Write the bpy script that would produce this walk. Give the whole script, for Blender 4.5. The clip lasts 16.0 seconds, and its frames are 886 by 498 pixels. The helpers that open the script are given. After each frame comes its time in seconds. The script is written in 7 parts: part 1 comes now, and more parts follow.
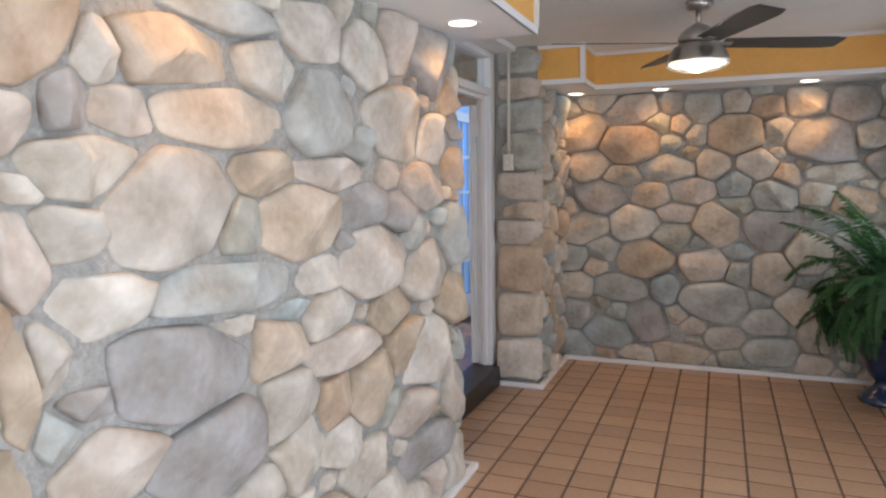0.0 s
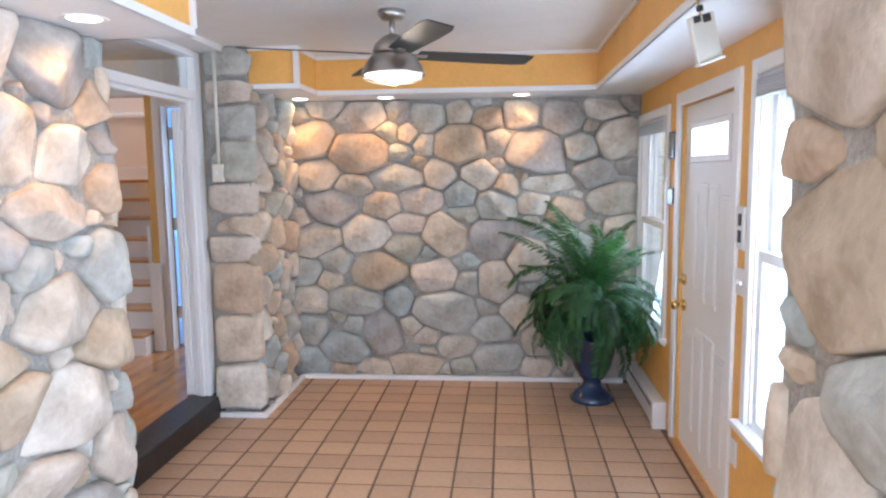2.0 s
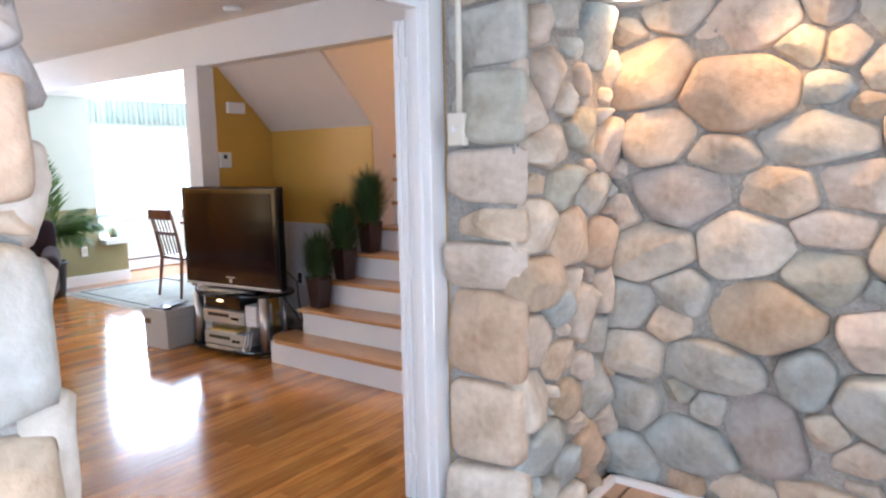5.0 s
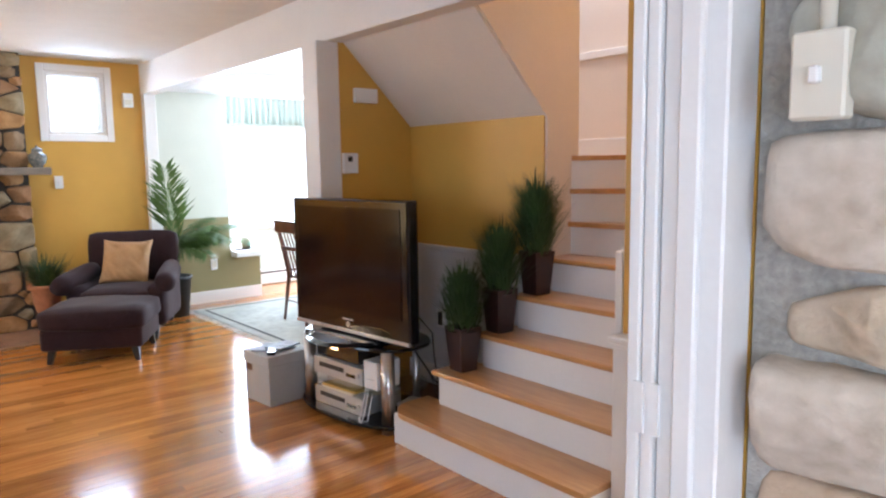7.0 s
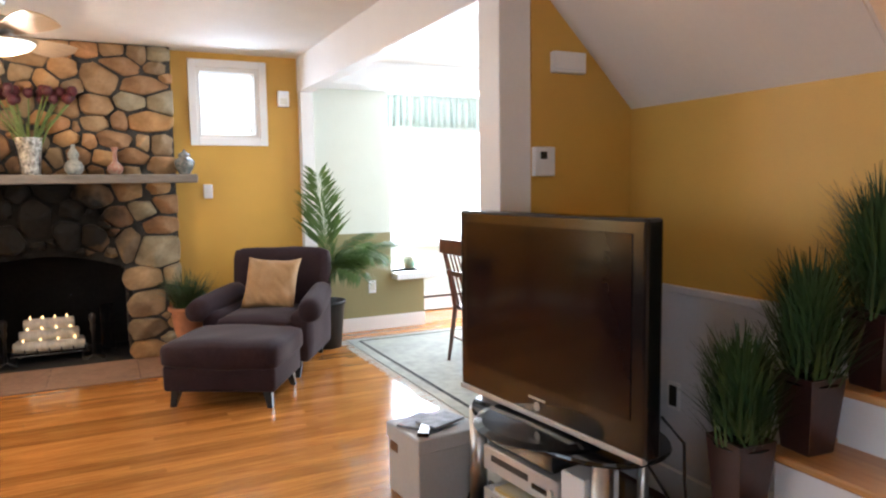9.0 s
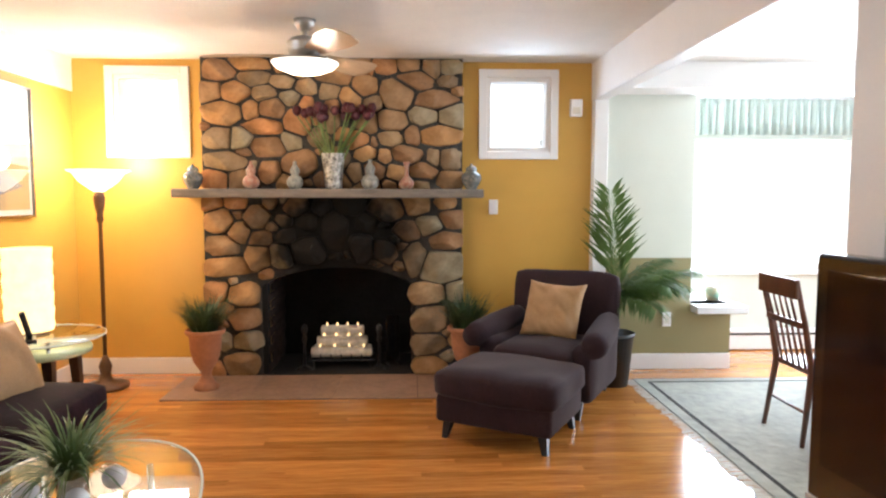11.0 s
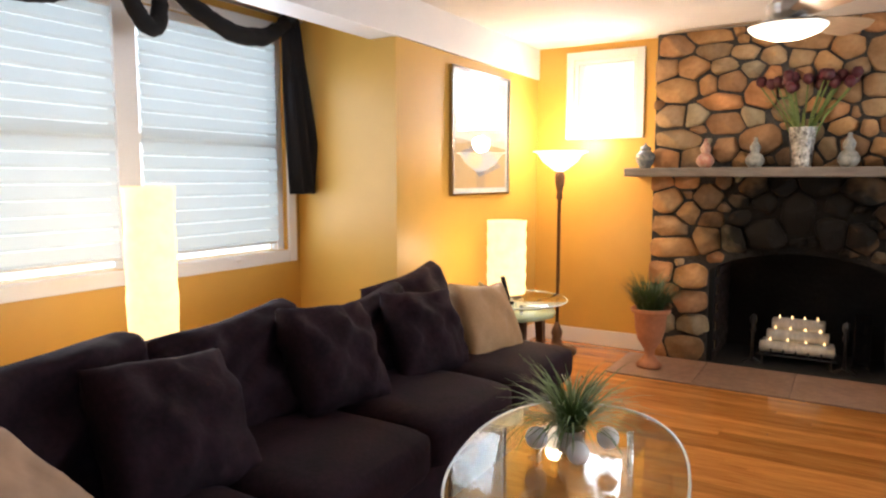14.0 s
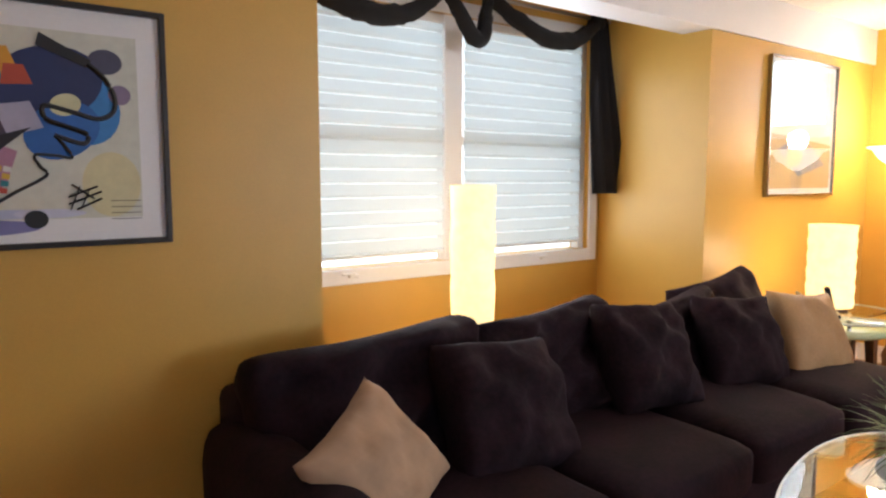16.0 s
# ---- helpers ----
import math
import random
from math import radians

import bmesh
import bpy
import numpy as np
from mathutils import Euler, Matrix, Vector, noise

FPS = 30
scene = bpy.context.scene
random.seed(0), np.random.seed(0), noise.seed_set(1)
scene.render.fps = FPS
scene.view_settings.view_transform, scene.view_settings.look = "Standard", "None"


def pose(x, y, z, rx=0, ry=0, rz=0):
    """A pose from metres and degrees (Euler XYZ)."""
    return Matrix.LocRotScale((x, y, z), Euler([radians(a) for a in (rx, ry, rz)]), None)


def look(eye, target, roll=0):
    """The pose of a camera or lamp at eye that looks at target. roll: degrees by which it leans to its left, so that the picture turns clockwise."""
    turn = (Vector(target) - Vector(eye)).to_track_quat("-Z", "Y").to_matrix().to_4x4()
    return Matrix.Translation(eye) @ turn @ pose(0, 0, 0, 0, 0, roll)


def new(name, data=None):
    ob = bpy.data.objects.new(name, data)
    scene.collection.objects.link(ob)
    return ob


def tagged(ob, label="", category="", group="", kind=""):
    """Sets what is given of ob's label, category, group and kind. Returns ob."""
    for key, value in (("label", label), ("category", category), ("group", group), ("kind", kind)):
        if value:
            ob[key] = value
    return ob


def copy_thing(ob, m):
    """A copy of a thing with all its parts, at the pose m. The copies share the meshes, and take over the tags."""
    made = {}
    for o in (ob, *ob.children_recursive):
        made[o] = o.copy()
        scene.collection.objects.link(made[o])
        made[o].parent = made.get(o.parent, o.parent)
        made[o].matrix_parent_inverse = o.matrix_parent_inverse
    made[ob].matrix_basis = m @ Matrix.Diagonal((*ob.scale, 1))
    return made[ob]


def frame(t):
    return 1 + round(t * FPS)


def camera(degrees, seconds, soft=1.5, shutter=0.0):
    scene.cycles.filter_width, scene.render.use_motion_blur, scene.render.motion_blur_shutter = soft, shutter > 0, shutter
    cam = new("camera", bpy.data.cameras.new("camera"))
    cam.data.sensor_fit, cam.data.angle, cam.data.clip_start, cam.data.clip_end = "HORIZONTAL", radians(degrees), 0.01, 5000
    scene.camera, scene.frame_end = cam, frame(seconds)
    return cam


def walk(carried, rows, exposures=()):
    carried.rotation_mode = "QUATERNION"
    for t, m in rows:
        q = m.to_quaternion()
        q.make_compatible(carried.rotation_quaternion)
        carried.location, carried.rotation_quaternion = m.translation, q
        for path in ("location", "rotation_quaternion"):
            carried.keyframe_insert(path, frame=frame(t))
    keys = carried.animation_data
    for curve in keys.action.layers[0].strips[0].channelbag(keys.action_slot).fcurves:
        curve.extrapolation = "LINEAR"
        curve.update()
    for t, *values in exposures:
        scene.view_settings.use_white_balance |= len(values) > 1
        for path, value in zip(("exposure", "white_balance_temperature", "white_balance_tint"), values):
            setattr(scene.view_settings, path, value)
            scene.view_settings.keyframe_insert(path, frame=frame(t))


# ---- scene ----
cam = camera(66.1, 16.0, soft=2.3)
PATH = [
    (0, (0.377, -0.056, 1.523), (-0.374, 1.786, 1.313), -0.8),
    (0.5, (0.574, -0.004, 1.59), (0.046, 1.914, 1.384), -1.0),
    (1, (0.656, 0.006, 1.605), (0.385, 1.976, 1.393), -1.6),
    (1.5, (0.74, 0.131, 1.62), (0.574, 2.112, 1.403), -1.4),
    (2, (0.813, 0.361, 1.619), (0.631, 2.34, 1.39), -0.7),
    (2.5, (0.86, 0.685, 1.585), (0.67, 2.662, 1.342), -0.4),
    (3, (0.876, 1.054, 1.554), (0.543, 3.009, 1.302), -0.7),
    (3.5, (0.861, 1.448, 1.526), (0.288, 3.35, 1.295), -0.9),
    (4, (0.764, 1.855, 1.52), (-0.006, 3.685, 1.275), -1.3),
    (4.5, (0.617, 2.258, 1.516), (-0.385, 3.969, 1.255), -2.0),
    (5, (0.41, 2.591, 1.513), (-0.777, 4.179, 1.254), -1.1),
    (5.2, (0.308, 2.715, 1.514), (-0.927, 4.268, 1.263), -0.8),
    (7.3, (-0.823, 3.77, 1.501), (-2.389, 4.992, 1.265), -1.2),
    (7.5, (-0.947, 3.867, 1.447), (-2.548, 5.042, 1.212), -1.4),
    (8, (-1.213, 4.032, 1.452), (-2.873, 5.126, 1.235), -0.7),
    (8.2, (-1.326, 4.095, 1.432), (-3.012, 5.151, 1.223), -0.7),
    (10.3, (-2.294, 4.41, 1.501), (-4.246, 4.816, 1.346), -0.1),
    (10.5, (-2.311, 4.43, 1.491), (-4.281, 4.737, 1.342), 0.1),
    (11, (-2.336, 4.374, 1.514), (-4.328, 4.459, 1.359), 0.1),
    (11.5, (-2.331, 4.326, 1.52), (-4.321, 4.198, 1.365), 0.2),
    (12, (-2.327, 4.272, 1.526), (-4.295, 3.966, 1.35), 0.5),
    (12.5, (-2.325, 4.215, 1.533), (-4.25, 3.709, 1.333), 0.1),
    (13, (-2.328, 4.191, 1.517), (-4.188, 3.484, 1.317), 0.1),
    (13.5, (-2.322, 4.148, 1.501), (-4.11, 3.278, 1.287), -0.0),
    (14, (-2.303, 4.081, 1.49), (-4.01, 3.059, 1.282), 0.1),
    (14.5, (-2.264, 4.053, 1.483), (-3.873, 2.882, 1.283), 0.2),
    (15, (-2.214, 4.031, 1.48), (-3.685, 2.688, 1.292), -0.0),
    (15.5, (-2.169, 4.006, 1.486), (-3.471, 2.501, 1.286), 0.3),
    (16, (-2.139, 3.988, 1.482), (-3.324, 2.39, 1.276), 0.0),
]
EXPOSURES = [(0.0, -0.98, 5950, 12), (0.5, -0.73, 5850, 12), (1.0, -0.56, 5700, 12), (1.5, -0.36, 5550, 12), (3.0, 0.06, 5350, 12), (4.5, 0.16, 5350, 12), (5.0, 0.18, 5350, 12), (8.0, 0.24, 5700, 12), (10.5, 0.03, 5950, 12), (12.0, -0.10, 5900, 13), (16.0, -0.26, 6200, 14)]
walk(cam, [(t, look(eye, target, roll)) for t, eye, target, roll in PATH], EXPOSURES)

# ---- light ----
FLOOR_UP = 0.14          # living room floor above the sunroom floor
TOP = 2.535              # living room ceiling
world = bpy.data.worlds.new("sky")
scene.world = world
world.use_nodes = True
sky = world.node_tree.nodes.new("ShaderNodeTexSky")
sky.sky_type, sky.sun_disc, sky.sun_elevation, sky.sun_rotation = "NISHITA", False, radians(42), radians(60)
world.node_tree.links.new(sky.outputs[0], world.node_tree.nodes["Background"].inputs[0])
world.node_tree.nodes["Background"].inputs[1].default_value = 0.12
sun_data = bpy.data.lights.new("sun", "SUN")
sun_data.energy, sun_data.angle, sun_data.color = 1.0, radians(12), (1, 0.96, 0.9)
sun = new("sun", sun_data)
sun.matrix_world = look((12, 6, 12), (0, 0, 0))


def daylight(eye, target, w, h, power, colour=(0.76, 0.88, 1.0)):
    """The sky's light in a window opening; also an added lamp over the stairs."""
    d = bpy.data.lights.new("window_or_added_light", "AREA")
    d.shape, d.size, d.size_y, d.energy, d.color = "RECTANGLE", w, h, power, colour
    ob = new("window_or_added_light", d)
    ob.matrix_world = look(eye, target)
    return ob


def bulb(x, y, z, power, colour, r=0.05):
    d = bpy.data.lights.new("bulb", "POINT")
    d.energy, d.color, d.shadow_soft_size = power, colour, r
    ob = new("bulb", d)
    ob.location = (x, y, z)
    return ob


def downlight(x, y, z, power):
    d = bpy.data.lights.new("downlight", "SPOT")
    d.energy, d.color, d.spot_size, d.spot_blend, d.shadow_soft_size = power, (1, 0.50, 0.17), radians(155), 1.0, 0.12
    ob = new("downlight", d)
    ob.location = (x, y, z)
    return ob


WARM = (1.0, 0.71, 0.41)
daylight((1.70, 5.0, 1.25), (0, 4.2, 0.8), 0.75, 1.4, 13)
daylight((1.765, 2.765, 1.20), (-2.4, 5.2, 0.8), 0.75, 1.3, 26)
daylight((1.84, 0.32, 1.25), (-1, 0.32, 0.95), 1.7, 1.45, 126)
daylight((0.5, -1.9, 1.4), (0.4, 3, 0.9), 1.9, 1.6, 86)
daylight((-4.5, 1.14, 1.6), (-4.5, 5, 1.2), 1.8, 1.0, 24)
daylight((-7.52, 5.18, 2.14), (-4, 5.1, 1.0), 0.45, 0.5, 8)
daylight((-7.52, 2.38, 2.14), (-4, 2.6, 1.0), 0.45, 0.5, 8)
daylight((-8.1, 7.6, 1.55), (-4, 6.8, 0.9), 2.0, 1.4, 125, (0.87, 0.94, 1.0))
# unseen opening in the north wall, added to brighten the dining room
daylight((-6.2, 9.2, 1.6), (-6.0, 5, 0.9), 1.8, 1.4, 105, (0.87, 0.94, 1.0))
daylight((-1.30, 6.55, 1.5), (-1.8, 5.6, 1.0), 0.5, 1.4, 16, (0.42, 0.68, 1.0))
# no window here: lamp added under the stair ceiling to light the well
daylight((-3.2, 6.95, 4.35), (-2.9, 6.9, 1.0), 1.2, 0.8, 64, (1.0, 0.86, 0.76))
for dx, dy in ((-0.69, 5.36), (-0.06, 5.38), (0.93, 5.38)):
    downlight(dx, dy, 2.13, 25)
# the one at y 1.20 is out of view, added to warm the upper wall
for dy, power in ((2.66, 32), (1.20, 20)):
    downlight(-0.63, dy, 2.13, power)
bulb(0.245, 3.88, 2.05, 9, (1, 0.8, 0.55))
bulb(-6.42, 3.73, 2.16, 18, (1, 0.82, 0.6), 0.08)
bulb(-7.22, 2.17, 1.76, 42, WARM, 0.07)
bulb(-6.26, 2.19, 0.98, 12, WARM, 0.06)
bulb(-4.16, 1.50, 1.12, 12, WARM, 0.06)


# ---- materials ----
def mat(name, colour, rough=0.6, metal=0.0, grain=0.12, size=30.0, bump=0.1, second=None, vary=0.0, stretch=(1, 1, 1), emit=0.0, coat=0.0,
        sheen=0.0, glass=0.0, dist=0.02, spots=6.0, spec=0.5):
    """A procedural material: base colour with fine grain and broad stains, bump, and a change from piece to piece."""
    m = bpy.data.materials.new(name)
    m.use_nodes = True
    n, l = m.node_tree.nodes, m.node_tree.links
    b = n["Principled BSDF"]
    tex = n.new("ShaderNodeTexCoord")
    mapping = n.new("ShaderNodeMapping")
    mapping.inputs["Scale"].default_value = stretch
    l.new(tex.outputs["Object"], mapping.inputs[0])
    fine = n.new("ShaderNodeTexNoise")
    fine.inputs["Scale"].default_value, fine.inputs["Detail"].default_value = size, 6
    broad = n.new("ShaderNodeTexNoise")
    broad.inputs["Scale"].default_value, broad.inputs["Detail"].default_value = spots, 3
    l.new(mapping.outputs[0], fine.inputs["Vector"])
    l.new(mapping.outputs[0], broad.inputs["Vector"])
    mix = n.new("ShaderNodeMix")
    mix.data_type = "RGBA"
    other = second or tuple(c * (1 - 2.2 * grain) for c in colour)
    mix.inputs[6].default_value, mix.inputs[7].default_value = (*colour, 1), (*other, 1)
    add = n.new("ShaderNodeMath")
    add.operation = "MULTIPLY_ADD"
    l.new(fine.outputs[0], add.inputs[0])
    add.inputs[1].default_value = 0.55
    half = n.new("ShaderNodeMath")
    half.operation = "MULTIPLY"
    half.inputs[1].default_value = 0.55
    l.new(broad.outputs[0], half.inputs[0])
    l.new(half.outputs[0], add.inputs[2])
    ramp = n.new("ShaderNodeMapRange")
    ramp.inputs[1].default_value, ramp.inputs[2].default_value = 0.38, 0.72
    l.new(add.outputs[0], ramp.inputs[0])
    l.new(ramp.outputs[0], mix.inputs[0])
    out = mix.outputs[2]
    if vary:
        info = n.new("ShaderNodeObjectInfo")
        hsv = n.new("ShaderNodeHueSaturation")
        rng = n.new("ShaderNodeMapRange")
        rng.inputs[3].default_value, rng.inputs[4].default_value = 1 - vary, 1 + vary
        l.new(info.outputs["Random"], rng.inputs[0])
        l.new(rng.outputs[0], hsv.inputs["Value"])
        l.new(out, hsv.inputs["Color"])
        out = hsv.outputs[0]
    l.new(out, b.inputs["Base Color"])
    b.inputs["Roughness"].default_value, b.inputs["Metallic"].default_value = rough, metal
    b.inputs["Coat Weight"].default_value, b.inputs["Coat Roughness"].default_value = coat, 0.12
    b.inputs["Sheen Weight"].default_value = sheen
    b.inputs["Specular IOR Level"].default_value = spec
    b.inputs["Transmission Weight"].default_value = glass
    if emit:
        b.inputs["Emission Color"].default_value = (*colour, 1)
        b.inputs["Emission Strength"].default_value = emit
    if bump:
        bm_ = n.new("ShaderNodeBump")
        bm_.inputs["Strength"].default_value, bm_.inputs["Distance"].default_value = bump, dist
        l.new(fine.outputs[0], bm_.inputs["Height"])
        l.new(bm_.outputs[0], b.inputs["Normal"])
    return m


def stone_mat(name, colours, soot=False):
    """Fieldstone: one of several colours a stone, speckled, with lichen-like stains; soot: smoke stains round the firebox."""
    m = mat(name, (0.4, 0.36, 0.3), 0.85, grain=0.2, size=34, bump=0.4, dist=0.016, spots=5.0)
    n, l = m.node_tree.nodes, m.node_tree.links
    b = n["Principled BSDF"]
    mix = next(x for x in n if x.type == "MIX")
    fine, broad = [x for x in n if x.type == "MATH"]
    fine.inputs[1].default_value, broad.inputs[1].default_value = 0.30, 0.80
    info = n.new("ShaderNodeObjectInfo")
    ramp = n.new("ShaderNodeValToRGB")
    ramp.color_ramp.interpolation = "CONSTANT"
    while len(ramp.color_ramp.elements) < len(colours):
        ramp.color_ramp.elements.new(0.5)
    for k, c in enumerate(colours):
        ramp.color_ramp.elements[k].position = k / len(colours)
        ramp.color_ramp.elements[k].color = (*c, 1)
    l.new(info.outputs["Random"], ramp.inputs[0])
    dark = n.new("ShaderNodeMix")
    dark.data_type, dark.blend_type = "RGBA", "MULTIPLY"
    dark.inputs[0].default_value = 1
    dark.inputs[7].default_value = (0.60, 0.56, 0.51, 1)
    l.new(ramp.outputs[0], dark.inputs[6])
    l.new(ramp.outputs[0], mix.inputs[6])
    l.new(dark.outputs[2], mix.inputs[7])
    if soot:
        smoke(m)
    return m


def smoke(m):
    """Smoke stains above the mouth of the fireplace."""
    n, l = m.node_tree.nodes, m.node_tree.links
    b = n["Principled BSDF"]
    mix = next(x for x in n if x.type == "MIX")
    b.inputs["Specular IOR Level"].default_value = 0.15
    geo = n.new("ShaderNodeNewGeometry")
    dist = n.new("ShaderNodeVectorMath")
    dist.operation = "SUBTRACT"
    dist.inputs[1].default_value = (-7.5, 3.8, 1.20)
    l.new(geo.outputs["Position"], dist.inputs[0])
    sc = n.new("ShaderNodeVectorMath")
    sc.operation = "MULTIPLY"
    sc.inputs[1].default_value = (0.0, 1.25, 1.7)
    l.new(dist.outputs[0], sc.inputs[0])
    ln = n.new("ShaderNodeVectorMath")
    ln.operation = "LENGTH"
    l.new(sc.outputs[0], ln.inputs[0])
    mask = n.new("ShaderNodeMapRange")
    mask.inputs[1].default_value, mask.inputs[2].default_value = 0.52, 1.08
    mask.inputs[3].default_value, mask.inputs[4].default_value = 0.99, 0.0
    patch = n.new("ShaderNodeTexNoise")
    patch.inputs["Scale"].default_value = 7
    l.new(geo.outputs["Position"], patch.inputs["Vector"])
    ragged = n.new("ShaderNodeMath")
    ragged.operation = "MULTIPLY_ADD"
    ragged.inputs[1].default_value, ragged.inputs[2].default_value = 0.5, -0.25
    l.new(patch.outputs[0], ragged.inputs[0])
    uneven = n.new("ShaderNodeMath")
    l.new(ln.outputs["Value"], uneven.inputs[0])
    l.new(ragged.outputs[0], uneven.inputs[1])
    l.new(uneven.outputs[0], mask.inputs[0])
    black = n.new("ShaderNodeMix")
    black.data_type = "RGBA"
    black.inputs[7].default_value = (0.008, 0.007, 0.006, 1)
    l.new(mask.outputs[0], black.inputs[0])
    l.new(mix.outputs[2], black.inputs[6])
    l.new(black.outputs[2], b.inputs["Base Color"])


FIELD = stone_mat("fieldstone", [(0.70, 0.63, 0.54), (0.63, 0.58, 0.50), (0.73, 0.64, 0.55), (0.52, 0.53, 0.49), (0.76, 0.71, 0.62), (0.68, 0.57, 0.44),
                                 (0.49, 0.54, 0.53), (0.71, 0.65, 0.55), (0.63, 0.49, 0.36), (0.45, 0.43, 0.41), (0.73, 0.62, 0.49), (0.56, 0.57, 0.53),
                                 (0.66, 0.58, 0.49), (0.75, 0.69, 0.60), (0.58, 0.48, 0.36), (0.50, 0.50, 0.43)])
BROWN = stone_mat("hearth_stone", [(0.45, 0.26, 0.125), (0.38, 0.245, 0.135), (0.50, 0.30, 0.14), (0.31, 0.225, 0.14), (0.43, 0.31, 0.185), (0.52, 0.27, 0.125),
                                   (0.35, 0.21, 0.115), (0.38, 0.325, 0.22)], True)
MORTAR = mat("mortar", (0.45, 0.425, 0.38), 0.95, grain=0.2, size=60, bump=0.5)
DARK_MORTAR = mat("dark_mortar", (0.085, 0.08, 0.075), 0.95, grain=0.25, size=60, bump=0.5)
smoke(DARK_MORTAR)
TILE = mat("quarry_tile", (0.49, 0.325, 0.205), 0.33, grain=0.1, size=45, bump=0.08, second=(0.41, 0.255, 0.155), vary=0.12)
GROUT = mat("grout", (0.17, 0.11, 0.075), 0.9, grain=0.2, size=90)
OAK = mat("floor_wood", (0.64, 0.275, 0.062), 0.15, grain=0.15, size=14, bump=0.03, second=(0.40, 0.14, 0.030), vary=0.26, stretch=(6, 0.5, 6), coat=0.5)
TREAD = mat("tread_wood", (0.56, 0.30, 0.11), 0.3, grain=0.15, size=14, bump=0.04, second=(0.42, 0.20, 0.068), stretch=(0.6, 6, 6), coat=0.3)
GOLD = mat("gold_paint", (0.62, 0.36, 0.066), 0.42, grain=0.03, size=160, bump=0.05, dist=0.004)
ORANGE = mat("orange_paint", (0.84, 0.46, 0.11), 0.5, grain=0.06, size=40, bump=0.05, dist=0.004)
WHITE = mat("white_paint", (0.80, 0.79, 0.78), 0.4, grain=0.02, size=80, bump=0.03, dist=0.004)
CEIL = mat("ceiling_plaster", (0.80, 0.77, 0.72), 0.8, grain=0.03, size=45, bump=0.25, dist=0.01)
PLASTER = mat("stair_plaster", (0.76, 0.68, 0.60), 0.7, grain=0.02, size=60, bump=0.05, dist=0.004)
OLIVE = mat("olive_paint", (0.27, 0.235, 0.11), 0.55, grain=0.03, size=120, bump=0.04, dist=0.004)
PALE = mat("pale_green_paint", (0.62, 0.64, 0.56), 0.55, grain=0.02, size=120, bump=0.04, dist=0.004)
GREYW = mat("grey_wainscot", (0.66, 0.67, 0.69), 0.5, grain=0.03, size=80, bump=0.03, dist=0.004)
BLACKP = mat("black_paint", (0.018, 0.016, 0.016), 0.35, grain=0.2, size=30, bump=0.1)
FIREBRICK = mat("sooty_brick", (0.05, 0.028, 0.022), 0.9, grain=0.25, size=40, bump=0.4, vary=0.3)
SOOT = mat("soot", (0.012, 0.011, 0.011), 0.95, grain=0.3, size=30, bump=0.3)
SLATE = mat("hearth_slate", (0.33, 0.20, 0.135), 0.6, grain=0.15, size=25, bump=0.2, vary=0.1)
MANTEL = mat("mantel_stone", (0.23, 0.20, 0.17), 0.7, grain=0.18, size=20, bump=0.3, stretch=(3, 0.6, 3))
DIMSKY = mat("veiled_sky", (0.86, 0.94, 1.0), 1, bump=0, grain=0.08, spots=1.2, emit=2.9)
SKYGLOW = mat("bright_sky", (0.95, 0.98, 1.0), 1, bump=0, grain=0.0, emit=2.2)
BLUEGLOW = mat("blue_daylight", (0.36, 0.58, 0.95), 1, bump=0, grain=0.05, spots=2, emit=0.45)


# ---- building helpers ----
def B():
    return bmesh.new()


def part(name, bm, material, parent=None, label="", smooth=False):
    me = bpy.data.meshes.new(name)
    bmesh.ops.recalc_face_normals(bm, faces=bm.faces)
    bm.to_mesh(me)
    bm.free()
    me.materials.append(material)
    if smooth:
        for p in me.polygons:
            p.use_smooth = True
    ob = new(name, me)
    if parent is not None:
        ob.parent = parent
    if label:
        ob["label"] = label
    return ob


def thing(name, label, category, m=None, group="", kind=""):
    ob = new(name)
    ob.empty_display_size = 0.1
    if m is not None:
        ob.matrix_basis = m
    return tagged(ob, label, category, group, kind)


def box(bm, x0, y0, z0, x1, y1, z1, bev=0.0, seg=2, m=None):
    vs = [bm.verts.new((x, y, z)) for x in (x0, x1) for y in (y0, y1) for z in (z0, z1)]
    fs = [bm.faces.new([vs[i] for i in f]) for f in ((0, 1, 3, 2), (4, 6, 7, 5), (0, 4, 5, 1), (2, 3, 7, 6), (0, 2, 6, 4), (1, 5, 7, 3))]
    made = vs
    if bev:
        r = bmesh.ops.bevel(bm, geom=list({e for f in fs for e in f.edges}), offset=bev, segments=seg, profile=0.5, affect="EDGES")
        made = list({v for f in r["faces"] for v in f.verts} | {v for v in vs if v.is_valid})
    if m is not None:
        bmesh.ops.transform(bm, matrix=m, verts=made)
    return bm


def lathe(bm, profile, seg=24, at=(0, 0, 0), wobble=0.0):
    """A turned shape from (radius, height) pairs."""
    rings = []
    for r, z in profile:
        rings.append([bm.verts.new((at[0] + (r + wobble * noise.noise((k, z * 9, r))) * math.cos(2 * math.pi * k / seg),
                                    at[1] + (r + wobble * noise.noise((k + 7, z * 9, r))) * math.sin(2 * math.pi * k / seg), at[2] + z)) for k in range(seg)])
    for a, b in zip(rings, rings[1:]):
        for k in range(seg):
            bm.faces.new((a[k], a[(k + 1) % seg], b[(k + 1) % seg], b[k]))
    if profile[0][0] > 1e-4:
        bm.faces.new(rings[0])
    if profile[-1][0] > 1e-4:
        bm.faces.new(rings[-1])
    return bm


